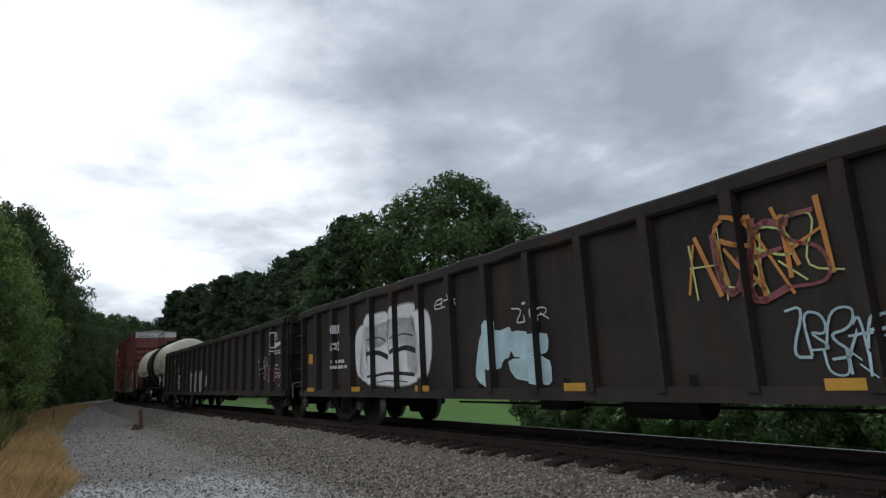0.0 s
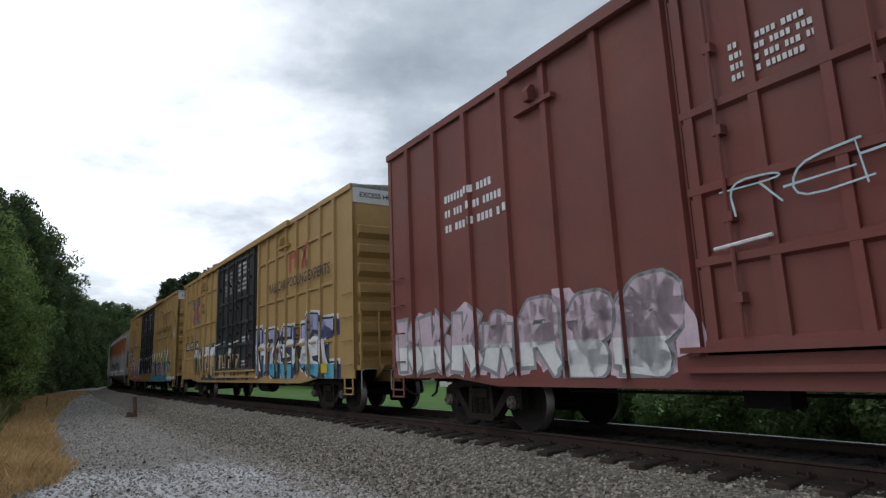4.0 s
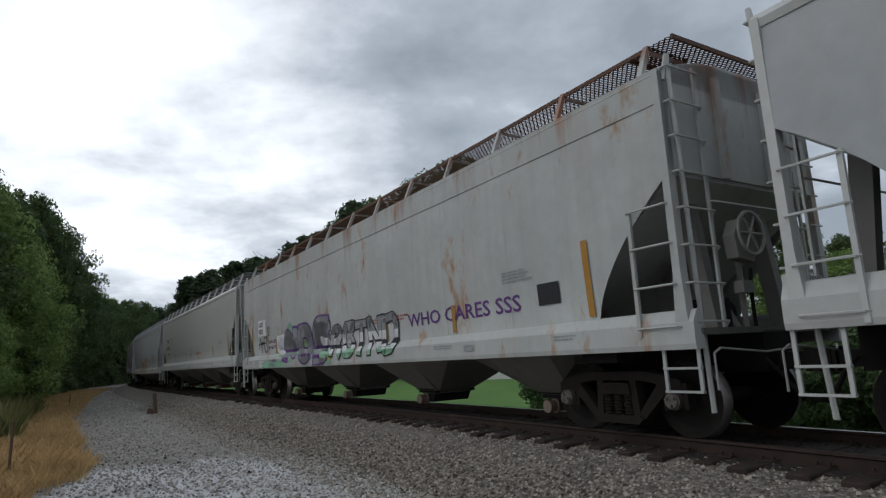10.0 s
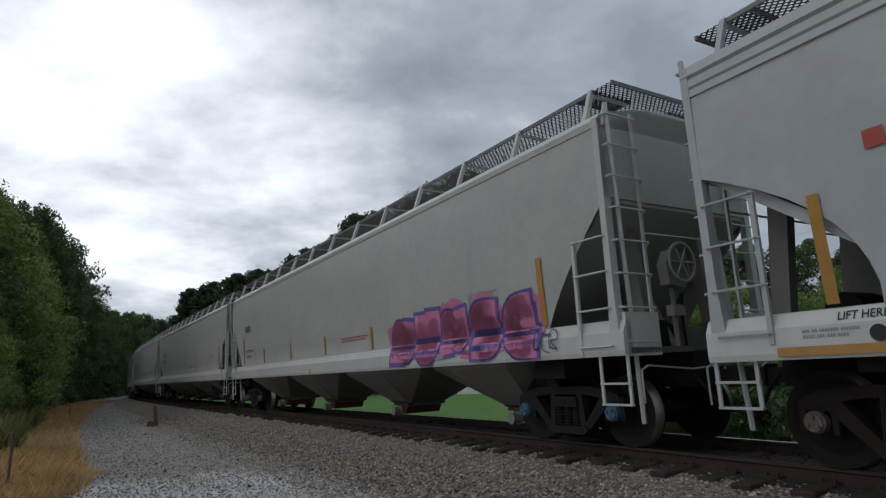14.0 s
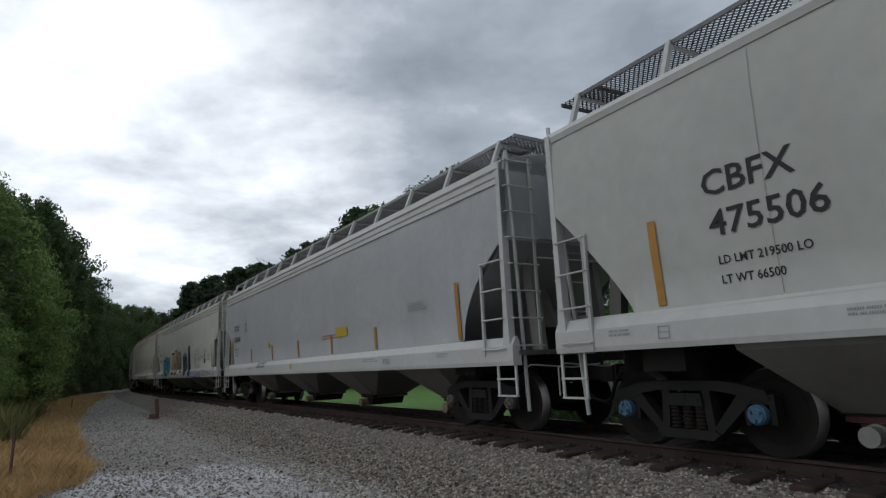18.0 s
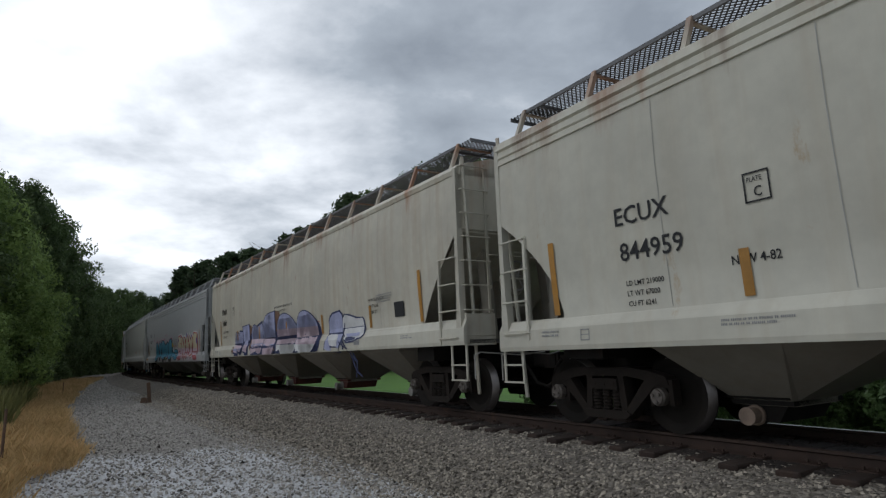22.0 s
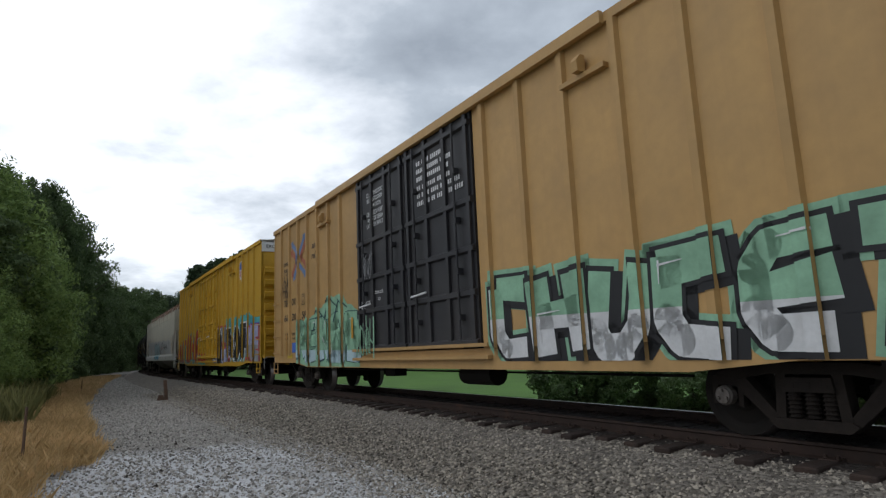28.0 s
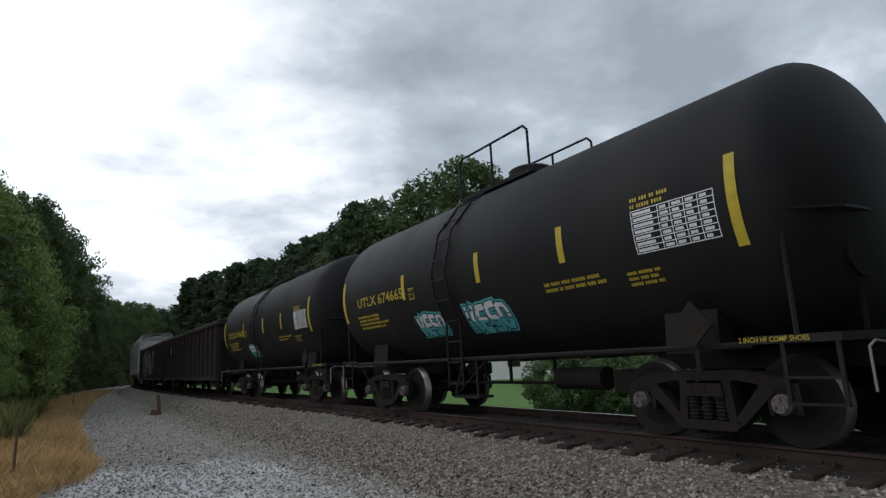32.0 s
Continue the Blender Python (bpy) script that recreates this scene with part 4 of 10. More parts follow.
def mesh_walk(x0, x1, y0, y1, z, w, pitch=0.085, t=0.006):
    """A walk of open diamond mesh: two sets of crossing strips, cut off at the edges."""
    verts, faces = [], []
    wy, lo = y1 - y0, min(y0, y1)
    hy = abs(wy)
    n = int((x1 - x0 + hy) / pitch)
    for slope in (1, -1):
        for i in range(n + 1):
            xa = x0 - hy + i * pitch
            p, q = max(x0, xa), min(x1, xa + hy)
            if q - p < 0.02:
                continue
            ya, yb = (lo + p - xa, lo + q - xa) if slope > 0 else (lo + hy - (p - xa), lo + hy - (q - xa))
            k = len(verts)
            for zz in (z, z + t):
                zo = zz + (0.0 if slope > 0 else t)
                verts += [(p - w * 0.7, ya, zo), (p + w * 0.7, ya, zo), (q + w * 0.7, yb, zo), (q - w * 0.7, yb, zo)]
            faces += [(k, k + 1, k + 2, k + 3), (k + 7, k + 6, k + 5, k + 4), (k, k + 3, k + 7, k + 4), (k + 1, k + 5, k + 6, k + 2)]
    me = bpy.data.meshes.new("mesh_walk")
    me.from_pydata(verts, [], faces)
    bm = bmesh.new()
    bm.from_mesh(me)
    bpy.data.meshes.remove(me)
    return bm


def covered_hopper(label, L, paint="hop_white", sill="sill_white", frame_kind="frame_rusty", cap="cap_grey", roof="sill_white",
                   walk_mat="grating", bays=4, posts=12, cream_end=None, reflect="reflector_dull", gates="gate_red", eave=4.24, cutw=1.27, cut_pow=0.8, seams=6, curl=0.04, band=False, ridged=True, bay_paint="bay_grey", brake=True, mids=None):
    car = tagged(new("covered_hopper_car"), label, "railcar", "cars of the freight train")
    H = L / 2
    B = H - 0.12
    zb, zc, zt = SILL[band]
    zl0, ztop = zt - 0.06, 3.0 if band else 3.12
    side_y = deep_y if band else hopper_y
    # body shell with the lower corners cut away at both ends
    steps = [cutw * (1 - (1 - i / 9) ** 2.2) for i in range(10)]
    xs = sorted(set([round(sgn * (B - e), 4) for sgn in (-1, 1) for e in steps] + [round(-B + cutw + (2 * B - 2 * cutw) * i / 24, 4) for i in range(25)]))
    zs = [zl0, zt, 2.0, 2.4, 2.75, 3.1, 3.45, 3.8, 4.1, eave]
    for sgn, nm in ((-1, "side_sheet"), (1, "side_sheet")):
        bm = bmesh.new()
        cols = []
        for x in xs:
            e = B - abs(x)
            zl = zl0 + max(0.0, (cutw - e) / cutw) ** cut_pow * (ztop - zl0) if e < cutw - 1e-3 else zl0
            col = []
            for z in zs:
                zz = zl + (z - zl0) / (eave - zl0) * (eave - zl)
                # plates sag a little between the welded seams
                dent = curl * 0.35 * math.sin(math.pi * ((x + B) / (2 * B) * seams % 1.0)) * math.sin(math.pi * (zz - 1.7) / 2.6)
                col.append(bm.verts.new((x, sgn * (hopper_side(zz, band) - abs(dent) * 0.45), zz)))
            cols.append(col)
        for a, b in zip(cols, cols[1:]):
            for i in range(len(zs) - 1):
                bm.faces.new((a[i], b[i], b[i + 1], a[i + 1]))
        ob = part(nm, bm, paint, car, smooth=True)
    # roof with rolled eaves
    prof = [(-1.53, eave - 0.1), (-1.55, eave - 0.02), (-1.50, eave + 0.06), (-1.36, eave + 0.08), (-1.30, eave + 0.12), (-0.8, eave + 0.26), (-0.35, eave + 0.31),
            (0.35, eave + 0.31), (0.8, eave + 0.26), (1.30, eave + 0.12), (1.36, eave + 0.08), (1.50, eave + 0.06), (1.55, eave - 0.02), (1.53, eave - 0.1)]
    part("roof", made(prism, prof, -B - 0.03, B + 0.03, "x"), roof, car, smooth=False)
    if band:
        # deep eave, on most cars pressed into ridges
        for sgn in (-1, 1):
            bm = bmesh.new()
            w = hopper_side(eave - 0.2)
            if ridged:
                prof = [(w - 0.02, eave - 0.34), (w + 0.035, eave - 0.325), (w + 0.03, eave - 0.25), (w + 0.012, eave - 0.235), (w + 0.035, eave - 0.21),
                        (w + 0.03, eave - 0.13), (w + 0.01, eave - 0.11), (w + 0.045, eave - 0.08), (w + 0.02, eave + 0.03), (w - 0.05, eave + 0.03)]
            else:
                prof = [(w - 0.02, eave - 0.40), (w + 0.03, eave - 0.38), (w + 0.02, eave + 0.04), (w - 0.05, eave + 0.05)]
            prism(bm, [(sgn * p, z) for p, z in prof], -B - 0.02, B + 0.02, "x")
            part("eave_band", bm, roof, car)
    bm = bmesh.new()
    prism(bm, [(-0.33, eave + 0.3), (0.33, eave + 0.3), (0.30, eave + 0.42), (-0.30, eave + 0.42)], -B + 1.2, B - 1.2, "x")
    part("hatch_cover", bm, roof, car)
    # running boards of steel mesh on stands, both sides of the hatches
    z = eave + (0.53 if band else 0.58)
    for sgn in (-1, 1):
        y0, y1 = sgn * 0.46, sgn * 1.18
        bm = mesh_walk(-B + 0.3, B - 0.3, y0, y1, z, 0.034 if walk_mat == "grating_pale" else 0.02)
        for y in (y0, y1):
            box(bm, -B + 0.3, B - 0.3, y - 0.014, y + 0.014, z - 0.03, z + 0.024)
        rb = part("running_board", bm, walk_mat, car, "steel mesh roof walk")
        for i in range(posts + 1):
            x = -B + 0.35 + (2 * B - 0.7) * i / posts
            bm = bmesh.new()
            prism(bm, [(sgn * 1.42, eave + 0.05), (sgn * 1.34, eave + 0.09), (sgn * 1.14, z + 0.03), (sgn * 1.21, z + 0.03)], x - 0.035, x + 0.035, "x")
            box(bm, x - 0.03, x + 0.03, min(y0, y1), max(y0, y1), z - 0.05, z - 0.025)
            part("board_stand", bm, roof, rb)
    # mesh walks across the roof at both ends
    for sgn in (-1, 1):
        a, b = sorted((sgn * (B - 0.66), sgn * (B + 0.02)))
        bm = mesh_walk(a, b, -1.18, 1.18, z + 0.008, 0.034 if walk_mat == "grating_pale" else 0.02)
        for x in (a, b):
            box(bm, x - 0.014, x + 0.014, -1.18, 1.18, z - 0.028, z + 0.03)
        part("cross_board", bm, walk_mat, car, "steel mesh roof walk")["kind"] = "stuff"
    # side sills
    for sgn in (-1, 1):
        bm = bmesh.new()
        prism(bm, [(sgn * 1.46, zt), (sgn * 1.495, zt - 0.015), (sgn * 1.553, zc + 0.02), (sgn * 1.562, zc), (sgn * 1.568, zb + 0.06), (sgn * 1.555, zb), (sgn * 1.40, zb), (sgn * 1.42, zc + 0.06)], -H, H, "x")
        part("side_sill", bm, sill, car)
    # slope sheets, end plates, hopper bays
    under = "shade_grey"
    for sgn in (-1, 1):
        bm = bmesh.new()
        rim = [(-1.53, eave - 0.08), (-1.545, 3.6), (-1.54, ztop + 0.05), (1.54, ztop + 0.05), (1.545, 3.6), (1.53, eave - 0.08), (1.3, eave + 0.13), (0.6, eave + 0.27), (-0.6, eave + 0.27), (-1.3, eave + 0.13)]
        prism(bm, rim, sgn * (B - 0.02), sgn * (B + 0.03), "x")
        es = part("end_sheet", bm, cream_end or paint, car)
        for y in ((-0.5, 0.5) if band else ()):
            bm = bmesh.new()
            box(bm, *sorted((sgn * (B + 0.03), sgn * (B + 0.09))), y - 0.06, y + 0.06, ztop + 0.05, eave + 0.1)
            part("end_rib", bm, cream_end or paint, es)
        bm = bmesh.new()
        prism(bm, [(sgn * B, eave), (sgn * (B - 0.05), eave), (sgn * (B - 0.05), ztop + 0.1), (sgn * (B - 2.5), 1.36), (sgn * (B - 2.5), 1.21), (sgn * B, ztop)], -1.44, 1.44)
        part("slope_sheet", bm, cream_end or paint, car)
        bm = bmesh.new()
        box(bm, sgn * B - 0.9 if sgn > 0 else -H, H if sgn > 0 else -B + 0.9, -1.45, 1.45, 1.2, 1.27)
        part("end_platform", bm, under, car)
        bm = bmesh.new()
        box(bm, min(sgn * H, sgn * (H - 3.2)), max(sgn * H, sgn * (H - 3.2)), -0.3, 0.3, 0.75, 1.22)
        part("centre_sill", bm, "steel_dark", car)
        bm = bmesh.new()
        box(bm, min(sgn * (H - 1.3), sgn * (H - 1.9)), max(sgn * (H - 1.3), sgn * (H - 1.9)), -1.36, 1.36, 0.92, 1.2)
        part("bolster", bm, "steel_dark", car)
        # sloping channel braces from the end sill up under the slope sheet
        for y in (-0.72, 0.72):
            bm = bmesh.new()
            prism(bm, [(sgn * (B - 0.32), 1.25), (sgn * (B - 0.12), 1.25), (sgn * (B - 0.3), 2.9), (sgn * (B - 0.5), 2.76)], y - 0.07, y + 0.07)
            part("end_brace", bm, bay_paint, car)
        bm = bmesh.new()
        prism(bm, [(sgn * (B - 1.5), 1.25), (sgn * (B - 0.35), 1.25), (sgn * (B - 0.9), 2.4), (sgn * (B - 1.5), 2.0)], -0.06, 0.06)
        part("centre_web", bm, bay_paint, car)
        if not band:
            for y in (-1.2, 1.2):
                bm = bmesh.new()
                box(bm, *sorted((sgn * (H - 0.05), sgn * H)), y - 0.3, y + 0.3, 1.17, 1.70)
                part("end_panel", bm, roof, car)
    bw = 2 * (H - 3.4) / (bays - 1)
    for i in range(bays):
        xc = -H + 3.4 + i * bw
        bm = bmesh.new()
        t, b = bw / 2 - 0.22, 0.36
        # the end bays run up short, above the trucks
        tl, tr = (1.0 if i == 0 else t), (1.0 if i == bays - 1 else t)
        ring = []
        # a plate facing each side, between slope sheets that run up to the sill
        for (hx, hy, px, py, z) in ((1.0, 1.05, 0.85, 1.42, 1.22), (0.97, 1.02, 0.83, 1.40, 1.12), (b, 0.40, b - 0.02, 0.48, 0.42), (b, 0.38, b - 0.02, 0.46, 0.36)):
            ha, hb2 = (tl * hx, tr * hx) if z > 1.0 else (b, b)
            ring.append([bm.verts.new((xc + sx, sy, z)) for sx, sy in ((-ha, -hy), (-px, -py), (px, -py), (hb2, -hy), (hb2, hy), (px, py), (-px, py), (-ha, hy))])
        for a, c in zip(ring, ring[1:]):
            for j in range(8):
                bm.faces.new((a[j], a[(j + 1) % 8], c[(j + 1) % 8], c[j]))
        bm.faces.new(ring[-1])
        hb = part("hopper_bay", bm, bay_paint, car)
        bm = bmesh.new()
        box(bm, xc - 0.36, xc + 0.36, -0.50, 0.50, 0.37, 0.42)
        prism(bm, [(xc - 0.28, 0.38), (xc + 0.28, 0.38), (xc + 0.15, 0.18), (xc - 0.15, 0.18)], -0.45, 0.45)
        part("outlet_gate", bm, "steel_dark" if band else gates, hb)
        bm = bmesh.new()
        lathe(bm, [(-0.16, 0.09), (-0.03, 0.09), (-0.03, 0.115), (0.0, 0.115)], "y", (xc - 0.1, -0.46, 0.25), 14)
        lathe(bm, [(-0.025, 0.1), (0.0, 0.1)], "y", (xc - 0.1, -0.62, 0.25), 16)
        part("outlet_pipe", bm, "cap_tan" if band else "pipe_grey", hb)
        bm = bmesh.new()
        rod(bm, (xc - 0.4, -0.52, 0.45), (xc + 0.34, -0.52, 0.45), 0.018, 6)
        part("gate_shaft", bm, "steel_dark", hb)
    # corner posts, ladders, grab irons, steps
    for sx in (-1, 1):
        xe = sx * (B + 0.03)
        for sy in (-1, 1):
            bm = bmesh.new()
            prism(bm, [(xe - sx * 0.15, 1.2), (xe + sx * 0.03, 1.2), (xe, 1.9), (xe, eave), (xe - sx * 0.09, eave), (xe - sx * 0.10, 1.9)], sy * 1.44, sy * 1.56)
            part("corner_post", bm, roof, car)
        # low side ladder: one stile, with rungs that reach to the corner post
        bm = bmesh.new()
        xs0 = xe - sx * 0.62
        box(bm, xs0 - 0.025, xs0 + 0.025, -1.585, -1.545, 1.2, 2.70)
        for zz in (1.30, 1.76, 2.22, 2.67):
            bent(bm, [(xs0 - sx * 0.03, -1.56, zz), (xs0, -1.60, zz), (xe - sx * 0.08, -1.60, zz), (xe - sx * 0.06, -1.55, zz)], 0.014, 5)
        part("side_ladder", bm, roof, car)
        # end ladder: rungs from the corner post to a thin stile
        bm = bmesh.new()
        xl = xe + sx * 0.05
        box(bm, xl - 0.012, xl + 0.016, -0.99, -0.945, 1.2, eave + 0.12)
        for i in range(8):
            zz = 1.34 + i * 0.42
            bent(bm, [(xe, -1.49, zz), (xl + sx * 0.04, -1.49, zz), (xl + sx * 0.04, -0.93, zz), (xl, -0.93, zz - 0.05)], 0.014, 5)
        part("end_ladder", bm, roof, car)
        bm = bmesh.new()
        bent(bm, [(xl, -0.95, 2.72), (xl + sx * 0.03, -0.9, 2.72), (xl + sx * 0.03, 0.9, 2.72), (xl, 0.95, 2.72)], 0.014, 5)
        part("end_rail", bm, roof, car)
        bm = bmesh.new()
        box(bm, xl - 0.012, xl + 0.016, 0.945, 0.99, 1.2, eave + 0.12)
        for i in range(8):
            rod(bm, (xl, 0.95, 1.34 + i * 0.42), (xl, 1.5, 1.34 + i * 0.42), 0.014, 5)
        part("end_ladder", bm, roof, car)
        stirrup(car, min(sx * H, sx * (H - 0.5)) + 0.03, max(sx * H, sx * (H - 0.5)) - 0.03, -1.5, 0.6, 1.2, roof)
        coupler(car, sx * H, sx)
        uncoupling_lever(car, sx * H, sx, 1.45, roof)
        truck(car, sx * (H - 1.62), frame_kind, cap)
        bm = bmesh.new()
        bent(bm, [(xe, -1.46, eave - 0.1), (xe + sx * 0.06, -1.43, eave + 0.2), (xe - sx * 0.05, -1.2, z)], 0.03)
        part("roof_handhold", bm, roof, car)
    # brake wheel and its gear housing on the leading end, where that is the braked one
    if brake:
        bm = bmesh.new()
        lathe(bm, [(0.0, 0.27), (0.025, 0.27), (0.025, 0.24), (0.0, 0.24)], "x", (H + 0.08, -0.42, 2.36), 20, caps=False)
        for k in range(3):
            a = k * math.pi / 3
            rod(bm, (H + 0.08, -0.42 - 0.25 * math.cos(a), 2.36 - 0.25 * math.sin(a)), (H + 0.08, -0.42 + 0.25 * math.cos(a), 2.36 + 0.25 * math.sin(a)), 0.013, 5)
        part("brake_wheel", bm, "pipe_grey", car)
        bm = bmesh.new()
        prism(bm, [(-0.66, 2.06), (-0.36, 2.02), (-0.24, 2.24), (-0.3, 2.48), (-0.58, 2.52), (-0.7, 2.32)], H - 0.1, H + 0.05, "x")
        rod(bm, (H - 0.12, -0.42, 1.2), (H - 0.12, -0.42, 2.1), 0.035)
        box(bm, H - 0.1, H + 0.02, -0.6, -0.38, 1.66, 1.8)
        part("brake_housing", bm, bay_paint, car)
        bm = bmesh.new()
        bent(bm, [(H + 0.02, -0.42, 1.95), (H - 0.02, -0.4, 1.6), (H - 0.05, -0.35, 1.25)], 0.022, 5)
        part("brake_chain", bm, "steel_dark", car)
    bm = bmesh.new()
    lathe(bm, [(-0.6, 0.19), (0.6, 0.19)], "y", (-H + 0.9, 0, 1.5), 14)
    lathe(bm, [(-0.3, 0.13), (0.3, 0.13)], "x", (H - 1.0, 0.2, 1.5), 12)
    box(bm, H - 0.8, H - 0.5, -0.5, -0.1, 1.28, 1.65)
    part("air_reservoir", bm, "steel_dark", car)
    if paint != "hop_rust":
        for i in range(1, 9):
            x = -B + 1.9 + (2 * B - 3.8) * (i - 0.4) / 8.2
            plate(car, x - 0.004, x + 0.004, zt + 0.01, eave - 0.35 if band else eave - 0.12, "hop_seam", side_y, "weld_seam", 0.004)
    # reflector strips
    first, spaced, last = (1.27, [4.05 + 2.6 * i for i in range(5)], L - 1.5) if band else (1.8, [4.45 + 2.83 * i for i in range(5)], L - 1.45)
    mids = mids or spaced
    for x in (first, *mids, last):
        tall = x in (first, last)
        plate(car, x - H - 0.055, x - H + 0.055, zt + 0.03, (2.5 if band else 2.62) if tall else zt + 0.50, reflect, side_y)
    plate(car, -1.0, -0.85, 1.2, 1.33, "ink_yellow", side_y, "round_mark")
    return car


def post_y(W, posts, half, depth, belts=(), bd=0.0):
    """The near face of a side whose posts stand out depth metres."""
    def f(x, z):
        for p in posts:
            if abs(x - p) < half:
                return -W - depth
        for b in belts:
            if abs(z - b) < 0.05:
                return -W - bd
        return -W
    return f


def breaks_of(posts, half):
    return [e for p in posts for e in (p - half, p + half)]


def gondola(label, L, paint="gon_brown", top=2.915, bot=0.68, nposts=20, frame_kind="frame_rusty", cap="cap_grey", chord="gon_brown"):
    car = tagged(new("gondola_car"), label, "railcar", "cars of the freight train")
    H = L / 2
    W = 1.47
    pts = [-H + 0.25 + (L - 0.5) * i / (nposts - 1) for i in range(nposts)]
    for sgn in (-1, 1):
        bm = bmesh.new()
        box(bm, -H, H, min(sgn * W, sgn * (W - 0.02)), max(sgn * W, sgn * (W - 0.02)), bot + 0.1, top - 0.05)
        part("side_sheet", bm, paint, car)
        bm = bmesh.new()
        rag = random.Random(int(L * 10) + sgn + len(TRAIN))
        nseg = 30
        rows = []
        for i in range(nseg + 1):
            x = -H + L * i / nseg
            dy, dz = rag.uniform(-0.02, 0.02), rag.uniform(-0.02, 0.015)
            rows.append([bm.verts.new((x, sgn * (W + o + dy), top + h + dz)) for o, h in ((0.07, -0.19), (0.10, -0.16), (0.10, -0.03), (0.07, 0.0), (-0.05, 0.0), (-0.07, -0.17))])
        for ra, rb in zip(rows, rows[1:]):
            for j in range(6):
                bm.faces.new((ra[j], rb[j], rb[(j + 1) % 6], ra[(j + 1) % 6]))
        bm.faces.new(rows[0])
        bm.faces.new(rows[-1][::-1])
        part("top_chord", bm, chord, car)
        bm = bmesh.new()
        box(bm, -H, H, min(sgn * (W + 0.09), sgn * (W - 0.1)), max(sgn * (W + 0.09), sgn * (W - 0.1)), bot, bot + 0.16)
        part("side_sill", bm, paint, car)
    me = None
    for x in pts:
        if me is None:
            bm = bmesh.new()
            w = 0.085
            prism(bm, [(-w, -W), (w, -W), (w * 0.75, -W - 0.12), (-w * 0.75, -W - 0.12)], bot + 0.1, top - 0.18, "z")
            me = finish(bm, "side_post", paint)
        part("side_post", me, None, car).location = (x, 0, 0)
        o = part("side_post", me, None, car)
        o.matrix_basis = pose(x, 0, 0, 0, 0, 180)
    for sx in (-1, 1):
        bm = bmesh.new()
        x = sx * (H - 0.04)
        box(bm, min(x, x + sx * 0.04), max(x, x + sx * 0.04), -W, W, bot + 0.2, top - 0.05)
        for z in (1.3, 1.9, 2.5):
            box(bm, min(x, x + sx * 0.14), max(x, x + sx * 0.14), -W + 0.05, W - 0.05, z - 0.07, z + 0.07)
        box(bm, min(x, x + sx * 0.16), max(x, x + sx * 0.16), -W - 0.05, W + 0.05, top - 0.17, top + 0.01)
        part("end_wall", bm, paint, car)
        lx = sorted((sx * (H - 0.08), sx * (H - 0.52)))
        ladder(car, lx[0], lx[1], -W - 0.12, 0.95, 2.7, 5, paint, stiles=False)
        end_ladder(car, sx * (H + 0.1), sx, -W + 0.05, -W + 0.5, 0.9, 2.9, 6, paint)
        stirrup(car, min(sx * H, sx * (H - 0.45)) + 0.03, max(sx * H, sx * (H - 0.45)) - 0.03, -W - 0.02, 0.42, bot + 0.05, paint)
        coupler(car, sx * H, sx)
        uncoupling_lever(car, sx * (H + 0.1), sx, 1.4, paint)
        truck(car, sx * (H - 2.0), frame_kind, cap)
    bm = bmesh.new()
    box(bm, -H, H, -0.25, 0.25, 0.72, 1.05)
    box(bm, -H + 0.05, H - 0.05, -W + 0.03, W - 0.03, 0.95, 1.02)
    for i in range(9):
        x = -H + 2.5 + (L - 5) * i / 8
        box(bm, x - 0.06, x + 0.06, -W, W, 0.74, 0.96)
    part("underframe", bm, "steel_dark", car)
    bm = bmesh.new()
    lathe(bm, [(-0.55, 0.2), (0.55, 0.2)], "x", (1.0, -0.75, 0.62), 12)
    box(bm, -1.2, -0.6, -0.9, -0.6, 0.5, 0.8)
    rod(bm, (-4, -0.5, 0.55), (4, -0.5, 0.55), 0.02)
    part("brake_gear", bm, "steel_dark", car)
    return car, post_y(W, pts, 0.074, 0.12), breaks_of(pts, 0.074)


